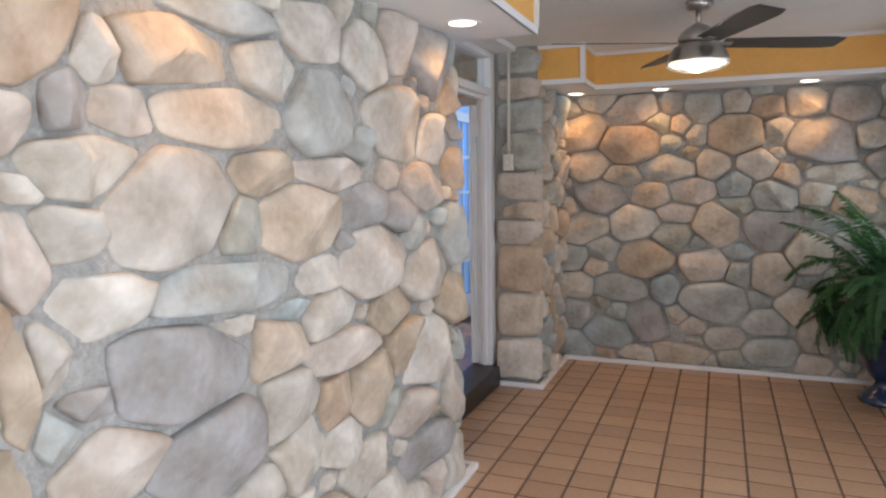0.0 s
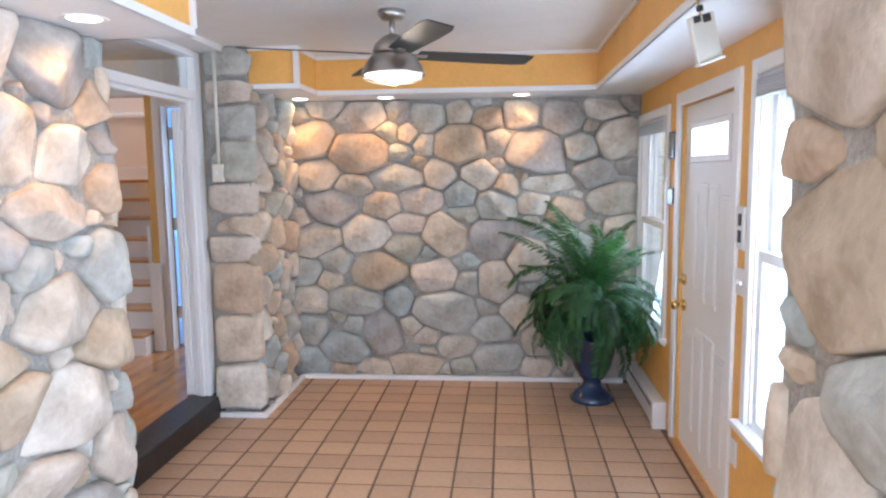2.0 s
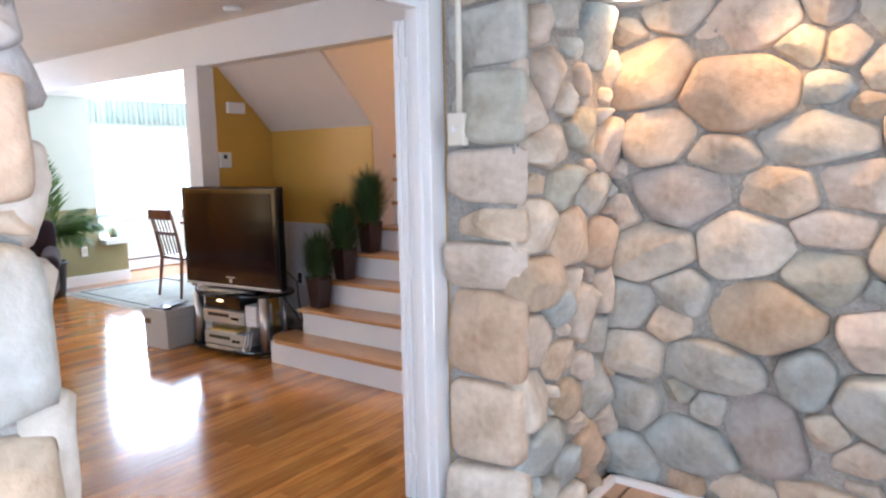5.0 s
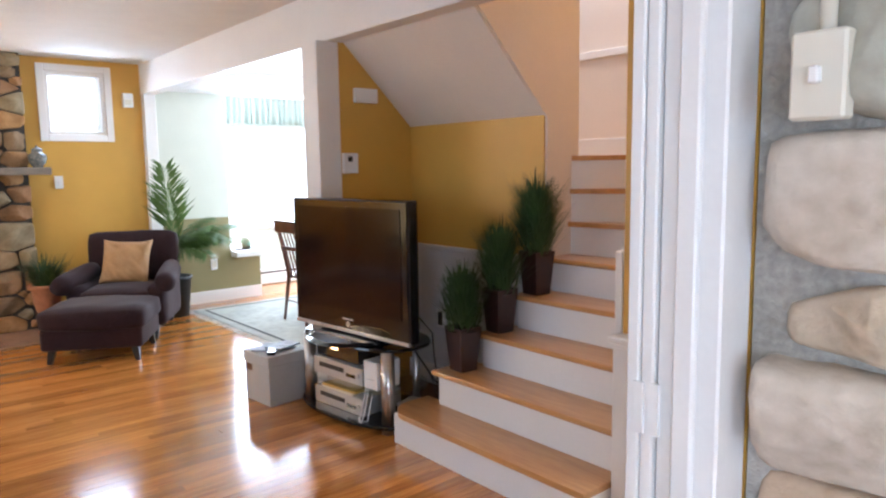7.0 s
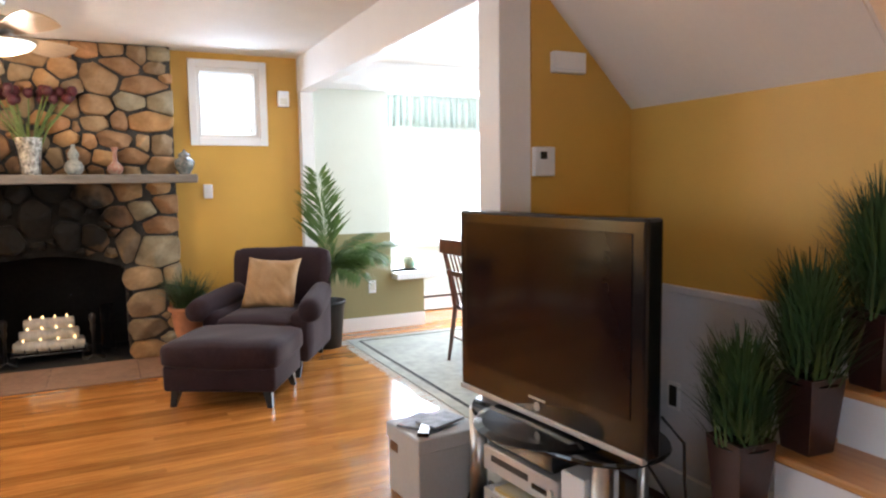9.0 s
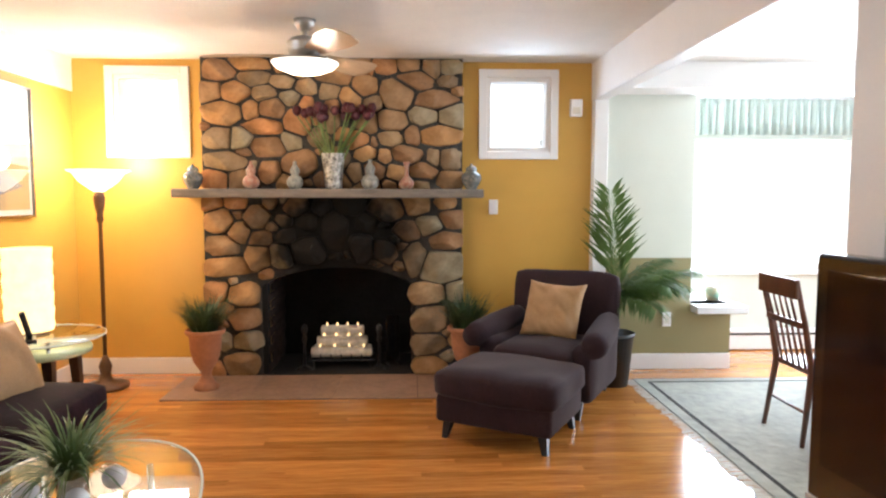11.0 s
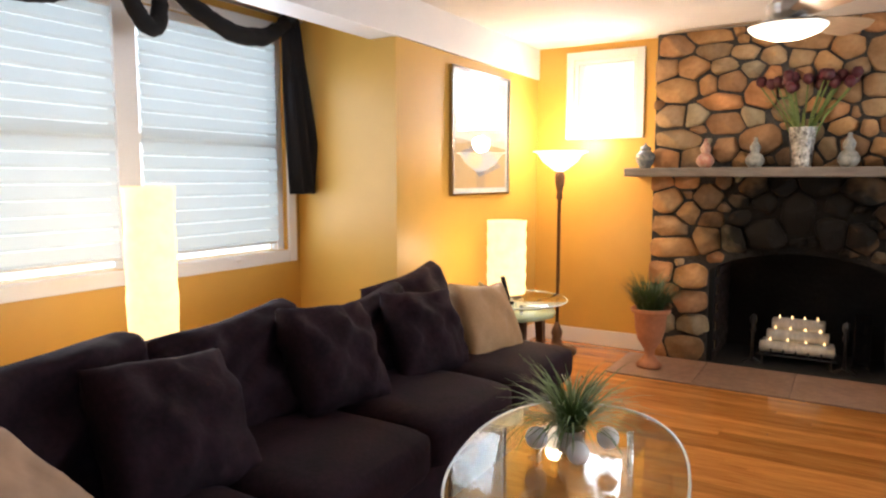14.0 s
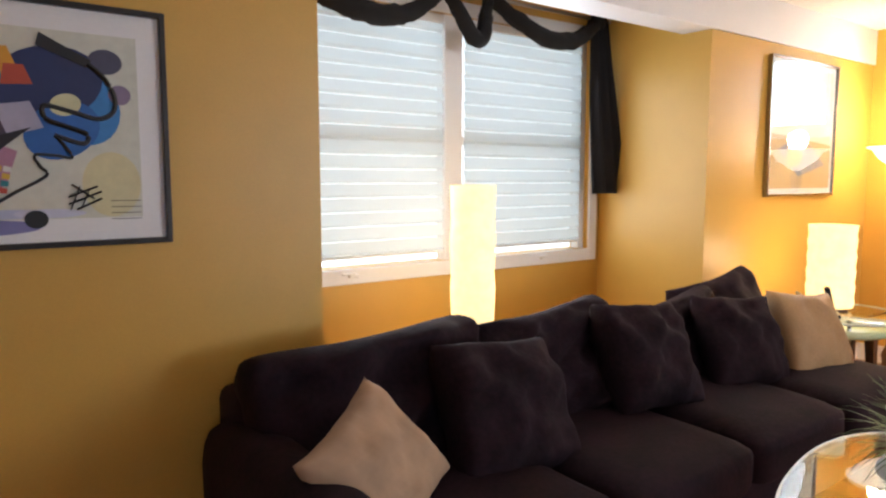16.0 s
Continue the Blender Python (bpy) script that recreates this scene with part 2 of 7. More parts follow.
def tube(bm, pts, r, seg=8):
    """A round bar along points; r is one radius or one for each point."""
    rs = r if isinstance(r, (list, tuple)) else [r] * len(pts)
    pts = [Vector(p) for p in pts]
    rings = []
    for i, p in enumerate(pts):
        d = (pts[min(i + 1, len(pts) - 1)] - pts[max(i - 1, 0)]).normalized()
        a = d.orthogonal().normalized() if abs(d.z) > 0.9 else d.cross(Vector((0, 0, 1))).normalized()
        b = d.cross(a)
        rings.append([bm.verts.new(p + rs[i] * (math.cos(2 * math.pi * k / seg) * a + math.sin(2 * math.pi * k / seg) * b)) for k in range(seg)])
    for a, b in zip(rings, rings[1:]):
        for k in range(seg):
            bm.faces.new((a[k], a[(k + 1) % seg], b[(k + 1) % seg], b[k]))
    bm.faces.new(rings[0])
    bm.faces.new(rings[-1])
    return bm


def wall(name, axis, a0, a1, u0, u1, z0, z1, material, holes=(), label=""):
    """A wall slab from a0 to a1 across its axis, with openings (u0, u1, z0, z1) cut through."""
    us = sorted({u0, u1, *[c for h in holes for c in h[:2]]})
    zs = sorted({z0, z1, *[c for h in holes for c in h[2:]]})
    us, zs = [u for u in us if u0 <= u <= u1], [z for z in zs if z0 <= z <= z1]

    def solid(i, j):
        if not (0 <= i < len(us) - 1 and 0 <= j < len(zs) - 1):
            return False
        u, z = (us[i] + us[i + 1]) / 2, (zs[j] + zs[j + 1]) / 2
        return not any(h[0] < u < h[1] and h[2] < z < h[3] for h in holes)
    bm, cache = B(), {}

    def v(a, u, z):
        key = (round(a, 4), round(u, 4), round(z, 4))
        if key not in cache:
            cache[key] = bm.verts.new((a, u, z) if axis == "x" else (u, a, z))
        return cache[key]
    for i in range(len(us) - 1):
        for j in range(len(zs) - 1):
            if not solid(i, j):
                continue
            ua, ub, za, zb = us[i], us[i + 1], zs[j], zs[j + 1]
            for a in (a0, a1):
                bm.faces.new((v(a, ua, za), v(a, ub, za), v(a, ub, zb), v(a, ua, zb)))
            for di, dj, p, q in ((-1, 0, (ua, za), (ua, zb)), (1, 0, (ub, za), (ub, zb)), (0, -1, (ua, za), (ub, za)), (0, 1, (ua, zb), (ub, zb))):
                if not solid(i + di, j + dj):
                    bm.faces.new((v(a0, *p), v(a1, *p), v(a1, *q), v(a0, *q)))
    return tagged(part(name, bm, material), label or name.replace("_", " "), "wall", kind="structure")


def slab(name, x0, y0, z0, x1, y1, z1, material, label, category, bev=0.0):
    return tagged(part(name, box(B(), x0, y0, z0, x1, y1, z1, bev), material), label, category, kind="structure")


# ---- stone laying ----
def lay(seeds, u0, u1, z0, z1, fill, rng, clear=None, size=(0.05, 0.17)):
    """Fills the gaps between the given stones (u, z, width, height) with smaller ones."""
    out = [(u, z, w / 2, h / 2) for u, z, w, h in seeds]
    for k in range(fill):
        r = size[1] + (size[0] - size[1]) * min(1, 1.15 * k / fill)
        u, z = rng.uniform(u0 + 0.02, u1 - 0.02), rng.uniform(z0 + 0.02, z1 - 0.02)
        a = r * rng.uniform(0.8, 1.35)
        b = r * rng.uniform(0.65, 0.95)
        if clear and clear(u, z, a, b):
            continue
        if all(((u - p) / (a + c)) ** 2 + ((z - q) / (b + d)) ** 2 > 0.86 for p, q, c, d in out):
            out.append((u, z, a, b))
    return out


def cut(poly, p, n):
    """The part of a polygon behind the line through p with normal n."""
    res = []
    for a, b in zip(poly, poly[1:] + poly[:1]):
        da, db = (a - p).dot(n), (b - p).dot(n)
        if da <= 0:
            res.append(a)
        if da * db < 0:
            res.append(a + (b - a) * (da / (da - db)))
    return res


def stones(parent, laid, u0, u1, z0, z1, place, material, rng, gap=0.006, proud=0.08, swell=1.22):
    """One object a stone: cut to its neighbours, corners worn round, face domed and uneven. place(u, z, d) gives the point d out of the wall."""
    for i, (u, z, a, b) in enumerate(laid):
        turn = rng.uniform(-0.25, 0.25)
        poly = []
        for k in range(14):
            t = 2 * math.pi * k / 14
            c, s = math.cos(t), math.sin(t)
            e = swell * rng.uniform(0.86, 1.12)
            x, y = a * e * math.copysign(abs(c) ** 0.7, c), b * e * math.copysign(abs(s) ** 0.7, s)
            poly.append(Vector((u + x * math.cos(turn) - y * math.sin(turn) * 0.6, z + y * math.cos(turn) + x * math.sin(turn) * 0.6)))
        me_ = Vector((u, z))
        for j, (p, q, c, d) in enumerate(laid):
            if j == i or abs(p - u) > 1.3 * (a + c) + 0.03 or abs(q - z) > 1.3 * (b + d) + 0.03:
                continue
            n = Vector(((p - u) / (a + c), (q - z) / (b + d)))
            n = Vector((n.x / (a + c), n.y / (b + d)))
            n.normalize()
            ri, rj = math.hypot(a * n.x, b * n.y), math.hypot(c * n.x, d * n.y)
            away = Vector((p - u, q - z))
            poly = cut(poly, me_ + away * (ri / (ri + rj)) - n * gap * rng.choice((0.2, 0.5, 1.0, 2.2)), n)
            if len(poly) < 3:
                break
        for pt, nn in (((u0, 0), (-1, 0)), ((u1, 0), (1, 0)), ((0, z0), (0, -1)), ((0, z1), (0, 1))):
            if len(poly) >= 3:
                poly = cut(poly, Vector(pt), Vector(nn))
        if len(poly) < 3:
            continue
        for cutoff in (0.12, 0.2):
            poly = [w for p, q in zip(poly, poly[1:] + poly[:1]) for w in (p * (1 - cutoff) + q * cutoff, p * cutoff + q * (1 - cutoff))]
        thin = [poly[0]]
        for w in poly[1:]:
            if (w - thin[-1]).length > 0.12 * min(a, b):
                thin.append(w)
        poly = thin
        if len(poly) < 5:
            continue
        mid = sum(poly, Vector((0, 0))) / len(poly)
        wide = min(a, b)
        h = proud * rng.uniform(0.7, 1.25) * min(1.15, 0.45 + wide * 5)
        tiltu, tiltz = rng.uniform(-0.14, 0.14), rng.uniform(-0.14, 0.14)
        facets = [(rng.uniform(-0.75, 0.75) * h / wide, rng.uniform(-0.75, 0.75) * h / wide, h * rng.uniform(0.86, 1.25)) for _ in range(4)]
        base = Vector(place(mid.x, mid.y, 0))
        bm = B()
        rings = []
        for f, hh in ((0.9, -0.6), (1.0, 0.0), (0.975, 0.42), (0.91, 0.76), (0.78, 0.95), (0.56, 1.0), (0.28, 1.0)):
            ring = []
            for w in poly:
                q = mid + (w - mid) * f
                lump = 0.018 * noise.noise((q.x * 9, q.y * 9, i * 1.7)) + 0.006 * noise.noise((q.x * 30, q.y * 30, i * 3.1))
                d = h * hh
                if hh > 0:
                    d = min([d * 1.12] + [c0 + gu * (q.x - mid.x) + gz * (q.y - mid.y) for gu, gz, c0 in facets])
                    d = max(d, 0.25 * h * hh) + lump * 0.7 + ((q.x - mid.x) * tiltu + (q.y - mid.y) * tiltz) * 0.5
                ring.append(bm.verts.new(Vector(place(q.x, q.y, d)) - base))
            rings.append(ring)
        top = bm.verts.new(Vector(place(mid.x, mid.y, min([h * 1.12] + [c0 for gu, gz, c0 in facets]) + 0.012 * noise.noise((mid.x * 9, mid.y * 9, i * 1.7)))) - base)
        k = len(poly)
        bm.faces.new(rings[0])
        for r1, r2 in zip(rings, rings[1:]):
            for t in range(k):
                bm.faces.new((r1[t], r1[(t + 1) % k], r2[(t + 1) % k], r2[t]))
        for t in range(k):
            bm.faces.new((rings[-1][t], rings[-1][(t + 1) % k], top))
        ob = part("stone", bm, material, parent, smooth=True)
        ob.location = base


# ---- setting: sunroom ----
W1 = (4.68, 5.50, 0.56, 1.94)     # window beside the plant: y, y, z, z
W2 = (2.36, 3.17, 0.56, 1.98)     # window beside the stone pillar
W3 = (-0.60, 1.25, 0.50, 2.0)     # window out of view that lights the stone wall
DOOR = (3.455, 4.375, 0.0, 1.965)
tile_floor = slab("floor_sunroom", -1.2, -2.1, -0.12, 1.95, 5.7, -0.002, GROUT, "brown quarry tile floor with dark grout", "floor")
wall("wall_east", "x", 1.81, 1.97, -2.1, 5.72, -0.1, 2.6, ORANGE, (W1, W2, W3, DOOR), "orange painted wall with door and windows")
wall_north = wall("wall_north", "y", 5.56, 5.75, -1.2, 1.81, -0.1, 2.6, MORTAR, (), "grey mortar and fieldstone wall")
wall_west = wall("wall_west", "x", -1.14, -0.84, -2.1, 3.08, -0.1, 2.6, MORTAR, (), "grey mortar and fieldstone wall")
stone_pier = wall("wall_pier", "x", -1.14, -0.84, 4.70, 5.56, -0.1, 2.43, MORTAR, (), "fieldstone pier beside the wide opening")
wall("wall_south", "y", -2.25, -2.1, -1.2, 1.95, -0.1, 2.6, ORANGE, ((-0.5, 1.5, 0.7, 2.1),), "orange painted end wall")
stone_pillar = tagged(part("wall_pillar", box(B(), 1.47, 1.42, -0.05, 1.809, 2.0, 2.168), MORTAR), "fieldstone pillar against the outside wall", "wall", kind="structure")
wall("wall_above_opening", "x", -1.14, -0.98, 3.12, 4.70, 2.39, 2.6, WHITE, (), "white header above the transom")
slab("ceiling_sunroom", -1.14, -2.1, 2.425, 1.81, 5.56, 2.55, CEIL, "white plaster tray ceiling", "ceiling")
# lowered soffit round the tray, with orange fascia and white trim
SOF = [("soffit_north", -0.84, 5.18, 1.81, 5.56), ("soffit_east", 1.446, -2.1, 1.81, 5.18), ("soffit_corner", -0.84, 4.74, -0.52, 5.18), ("soffit_west", -0.84, -2.1, -0.42, 3.02)]
for nm, x0, y0, x1, y1 in SOF:
    slab(nm, x0, y0, 2.17, x1, y1, 2.425, ORANGE, "orange painted soffit fascia round the tray ceiling", "ceiling")
    slab(nm + "_underside", x0 - (0.012 if nm == "soffit_east" else 0), y0 - (0.012 if nm != "soffit_east" else 0), 2.155, x1 + (0.012 if nm in ("soffit_corner", "soffit_west") else 0),
         y1 + (0.012 if nm == "soffit_west" else 0), 2.1695, WHITE, "white underside of the soffit", "ceiling")
for x0, y0, x1, y1 in ((-0.52, 5.165, 1.446, 5.18), (1.431, -2.1, 1.446, 5.165), (-0.84, 4.725, -0.50, 4.74), (-0.52, 4.74, -0.505, 5.165), (-0.42, -2.1, -0.405, 3.035), (-0.84, 3.02, -0.42, 3.035)):
    slab("trim", x0, y0, 2.155, x1, y1, 2.19, WHITE, "white soffit edge trim", "trim", 0.003)
    slab("trim", x0, y0, 2.40, x1, y1, 2.425, WHITE, "white ceiling trim", "trim", 0.003)
for x, y in ((-0.52, 4.722), (-0.42, 3.02)):
    slab("trim", x - 0.018, y, 2.19, x + 0.016, y + 0.03, 2.40, WHITE, "white soffit corner trim", "trim")
# white skirting at the foot of the stone
for x0, y0, x1, y1 in ((-0.80, 5.48, 1.70, 5.515), (-0.80, 4.60, -0.765, 5.515), (-1.10, 4.60, -0.80, 4.635), (-0.80, -2.1, -0.765, 3.20), (-1.05, 3.165, -0.80, 3.20)):
    slab("baseboard", x0, y0, -0.004, x1, y1, 0.03, WHITE, "white skirting strip at the foot of the stone", "baseboard", 0.004)

# ---- setting: living room ----
slab("floor_living", -8.6, 0.95, 0.0, -1.14, 9.3, FLOOR_UP - 0.003, mat("floor_gap", (0.09, 0.035, 0.012), 0.6), "glossy honey-coloured strip wood floor", "floor")
sill = slab("threshold", -1.30, 3.12, -0.004, -1.085, 4.70, 0.143, BLACKP, "black painted wooden threshold step", "threshold", 0.01)
WR = (4.935, 5.425, 1.86, 2.42)
WL = (2.125, 2.625, 1.86, 2.42)
FIRE = (3.26, 4.36, 0.0, 1.0)
wall("wall_living_west", "x", -7.8, -7.62, 1.6, 5.76, 0.0, TOP + 0.1, GOLD, (WR, WL, FIRE), "gold painted wall either side of the fireplace")
BW = (-5.46, -3.36, 1.04, 2.34)
wall("wall_living_south", "y", 1.62, 1.81, -7.62, -5.57, 0.0, 2.29, GOLD, (), "gold painted wall")
wall("wall_living_south_east", "y", 1.62, 1.81, -3.22, -1.14, 0.0, 2.29, GOLD, (), "gold painted wall")
wall("wall_bay", "y", 0.9, 1.05, -5.72, -3.05, 0.0, 2.54, GOLD, (BW,), "gold painted wall of the window recess")
wall("wall_bay_west", "x", -5.72, -5.57, 1.05, 1.62, 0.0, 2.534, GOLD, (), "gold painted side of the window recess")
wall("wall_bay_east", "x", -3.22, -3.07, 1.05, 1.62, 0.0, 2.534, GOLD, (), "gold painted side of the window recess")
slab("ceiling_bay", -5.72, 1.05, TOP, -3.07, 1.499, 2.62, WHITE, "white ceiling of the window recess", "ceiling")
slab("beam_south", -7.62, 1.622, 2.292, -1.14, 1.822, TOP - 0.001, WHITE, "white painted beam along the wall", "beam")
slab("ceiling_living", -7.8, 1.5, TOP, -1.14, 5.80, TOP + 0.12, CEIL, "white textured plaster ceiling", "ceiling")
slab("beam_north", -7.62, 5.745, 2.25, -1.14, 5.86, TOP + 0.05, WHITE, "white painted beam between living and dining rooms", "beam", 0.006)
slab("post", -4.33, 5.675, FLOOR_UP, -4.16, 5.825, 2.2495, WHITE, "white painted square post under the beam", "post", 0.006)
slab("pilaster", -7.62, 5.75, FLOOR_UP, -7.53, 5.86, 2.25, WHITE, "white painted pilaster", "post", 0.006)
wall("wall_partition", "x", -1.30, -1.145, 0.9, 3.06, 0.0, TOP, GOLD, (), "gold painted wall beside the wide opening")
wall("wall_partition_north", "x", -1.250, -1.145, 4.705, 5.75, 0.0, TOP, GOLD, (), "gold painted wall beside the wide opening")
# stair alcove
wall("wall_thermostat", "x", -4.30, -4.161, 5.8255, 6.48, FLOOR_UP, TOP, GOLD, (), "gold painted wall with thermostat")
wall("wall_alcove", "y", 6.35, 6.48, -4.16, -3.03, FLOOR_UP, 1.80, GOLD, (), "gold painted wall over grey wainscot")
slab("wainscot", -4.155, 6.335, FLOOR_UP, -3.03, 6.349, 1.0, GREYW, "grey painted wainscot panel", "wainscot")
slab("wainscot_cap", -4.155, 6.325, 1.0, -3.03, 6.349, 1.03, GREYW, "grey painted wainscot cap", "trim", 0.004)
bm = B()
vs = [bm.verts.new(p) for p in ((-4.16, 6.36, 1.765), (-3.03, 6.36, 1.765), (-3.03, 5.80, 2.31), (-4.16, 5.80, 2.31), (-4.16, 6.48, 1.765), (-3.03, 6.48, 1.765), (-3.03, 5.86, 2.45), (-4.16, 5.86, 2.45))]
for f in ((0, 1, 2, 3), (4, 7, 6, 5), (0, 4, 5, 1), (3, 2, 6, 7), (0, 3, 7, 4), (1, 5, 6, 2)):
    bm.faces.new([vs[i] for i in f])
tagged(part("ceiling_slope", bm, PLASTER), "sloping white plaster ceiling over the stair alcove", "ceiling", kind="structure")
bm = B()
sec = ((5.865, 2.27), (6.36, 1.765), (6.36, FLOOR_UP), (6.62, FLOOR_UP), (6.62, 4.4), (5.865, 4.4))
ends = [[bm.verts.new((x, y, z)) for y, z in sec] for x in (-3.155, -3.018)]
bm.faces.new(ends[0]), bm.faces.new(ends[1])
for i in range(6):
    bm.faces.new((ends[0][i], ends[0][(i + 1) % 6], ends[1][(i + 1) % 6], ends[1][i]))
tagged(part("wall_stair_left", bm, PLASTER), "pale plaster wall of the stair well", "wall", kind="structure")
wall("wall_stair_right", "x", -2.11, -2.0, 5.862, 8.3, FLOOR_UP, 4.4, GOLD, (), "gold painted wall beside the stairs")
wall("wall_stair_end", "y", 7.45, 7.6, -4.1, -2.11, FLOOR_UP, 4.4, PLASTER, (), "pale plaster wall at the top of the stairs")
slab("stair_skirt", -4.1, 7.432, 1.50, -2.115, 7.449, 1.69, WHITE, "white skirting board up the winding stairs", "trim", 0.005)
slab("chair_rail", -4.1, 7.425, 2.22, -2.115, 7.449, 2.27, WHITE, "white chair rail moulding", "trim", 0.006)
slab("ceiling_stair", -4.2, 5.86, 4.4, -1.9, 8.3, 4.5, CEIL, "white ceiling above the stairs", "ceiling")
wall("wall_stair_front", "y", 5.86, 5.98, -3.03, -1.90, TOP, 4.4, PLASTER, (), "pale plaster wall above the beam")
# wall with glazed inner door
GD = (-1.97, -1.36, FLOOR_UP, 2.16)
wall("wall_glazed_door", "y", 5.748, 5.857, -2.11, -1.251, FLOOR_UP, 2.249, GOLD, (GD,), "gold painted wall round the glazed door")
# dining room
wall("wall_dining_west", "x", -7.8, -7.62, 5.86, 6.57, 1.03, 2.6, PALE, (), "pale green painted wall above olive")
wall("wall_dining_west_low", "x", -7.8, -7.62, 5.86, 6.90, 0.0, 1.03, OLIVE, ((6.57, 6.905, 0.66, 1.05),), "olive painted lower wall")
DWIN = (6.85, 8.35, 0.86, 2.02)
wall("wall_dining_bay", "x", -8.45, -8.3, 6.4, 9.2, 0.0, 2.6, PALE, (DWIN,), "pale green wall round the large window")
wall("wall_dining_bay_side", "y", 6.42, 6.569, -8.3, -7.8, 0.0, 2.6, PALE, (), "pale green side of the window bay")
wall("wall_dining_north", "y", 9.1, 9.25, -8.3, -3.1, 0.0, 2.6, PALE, ((-7.3, -5.0, 0.9, 2.1),), "pale green dining room wall")
wall("wall_dining_east", "x", -4.30, -4.16, 6.481, 9.1, 0.0, 2.6, PALE, (), "pale green dining room wall")
slab("ceiling_dining", -8.45, 5.861, 2.50, -4.16, 9.25, 2.6, CEIL, "white dining room ceiling", "ceiling")
slab("soffit_dining", -7.62, 5.87, 2.30, -7.3, 9.1, 2.499, WHITE, "white box beam over the window", "beam", 0.006)
slab("window_seat", -8.3, 6.575, 0.60, -7.48, 6.98, 0.66, WHITE, "white window seat ledge", "ledge", 0.008)
# baseboards
for x0, y0, x1, y1 in ((-7.618, 1.815, -7.60, 2.80), (-7.618, 4.75, -7.60, 5.75), (-7.618, 1.812, -5.56, 1.83), (-7.618, 5.865, -7.60, 6.90), (-4.155, 6.30, -3.33, 6.324)):
    slab("baseboard", x0, y0, FLOOR_UP, x1, y1, FLOOR_UP + 0.125, WHITE, "white painted baseboard", "baseboard", 0.004)
# bright outdoors seen past the panes
for x0, y0, z0, x1, y1, z1 in ((2.9, 4.0, -0.5, 2.92, 7.5, 3.5), (2.9, 1.7, -0.5, 2.92, 3.98, 3.5), (-8.9, 4.3, 1.4, -8.88, 5.9, 3.2), (-8.9, 1.4, 1.4, -8.88, 3.2, 3.2),
                               (-9.4, 6.0, -0.2, -9.38, 10, 3.4), (-6.5, 0.3, 0.3, -2.4, 0.32, 3.2), (-8.0, 10.2, 0.2, -4.4, 10.22, 3.2)):
    tagged(part("backdrop", box(B(), x0, y0, z0, x1, y1, z1), DIMSKY if y1 < 1 else SKYGLOW), "bright overcast sky outside", "backdrop", kind="structure")
# the porch wall's blue light is put in as a glowing sheet
tagged(part("backdrop", box(B(), -1.992, 5.90, 0.15, -1.985, 6.748, 2.8), BLUEGLOW), "glowing sheet standing for the porch wall in bluish daylight", "backdrop", kind="structure")
tagged(part("backdrop", box(B(), -1.99, 6.75, 0.0, -0.6, 6.77, 2.8), BLUEGLOW), "bluish daylight behind the glazed door", "backdrop", kind="structure")
NORTH_A = [(-0.26, 2.02, 0.41, 0.21), (0, 2.06, 0.18, 0.15), (0.23, 2.01, 0.27, 0.22), (0.47, 2.04, 0.18, 0.15), (0.7, 2, 0.22, 0.15), (0.93, 2.01, 0.26, 0.2), (0.76, 1.84, 0.18, 0.18), (-0.67, 1.87, 0.36, 0.29), (-0.28, 1.77, 0.48, 0.31), (-0.08, 1.92, 0.18, 0.16), (0.09, 1.9, 0.16, 0.16), (0.01, 1.76, 0.18, 0.11), (0.2, 1.82, 0.16, 0.15), (0.47, 1.81, 0.42, 0.29), (1.02, 1.76, 0.48, 0.33), (1.37, 1.78, 0.24, 0.18), (1.55, 2.04, 0.3, 0.15), (1.63, 1.85, 0.3, 0.28), (-0.62, 1.6, 0.3, 0.23), (-0.35, 1.52, 0.28, 0.14)]
NORTH_B = [(-0.01, 1.57, 0.43, 0.2), (0.31, 1.59, 0.23, 0.21), (0.63, 1.59, 0.26, 0.21), (0.83, 1.5, 0.18, 0.17), (1.13, 1.51, 0.4, 0.12), (1.48, 1.58, 0.26, 0.2), (-0.52, 1.34, 0.37, 0.25), (-0.13, 1.36, 0.28, 0.19), (0.17, 1.39, 0.34, 0.18), (0.47, 1.43, 0.23, 0.19), (0.49, 1.29, 0.22, 0.11), (0.75, 1.35, 0.29, 0.25), (1.02, 1.36, 0.22, 0.18), (1.28, 1.31, 0.29, 0.19), (-0.65, 1.09, 0.4, 0.26), (-0.26, 1.14, 0.36, 0.27), (0.06, 1.22, 0.27, 0.15), (0.03, 1.03, 0.3, 0.19), (0.34, 1.14, 0.29, 0.32), (0.74, 1.1, 0.32, 0.31)]
NORTH_C = [(-0.51, 0.93, 0.23, 0.2), (-0.17, 0.87, 0.39, 0.3), (0.28, 0.82, 0.33, 0.25), (0.51, 0.92, 0.2, 0.11), (0.52, 0.76, 0.17, 0.16), (-0.74, 0.84, 0.24, 0.2), (-0.72, 0.62, 0.26, 0.2), (-0.37, 0.61, 0.38, 0.21), (-0.01, 0.62, 0.19, 0.22), (0.75, 0.76, 0.27, 0.32), (0.35, 0.53, 0.48, 0.32), (-0.75, 0.37, 0.3, 0.23), (-0.45, 0.23, 0.39, 0.26), (-0.14, 0.36, 0.32, 0.29), (-0.38, 0.42, 0.13, 0.13), (0.08, 0.41, 0.19, 0.14), (0.2, 0.34, 0.19, 0.14), (0.43, 0.25, 0.28, 0.17), (0.72, 0.39, 0.3, 0.22), (0.75, 0.17, 0.36, 0.24)]
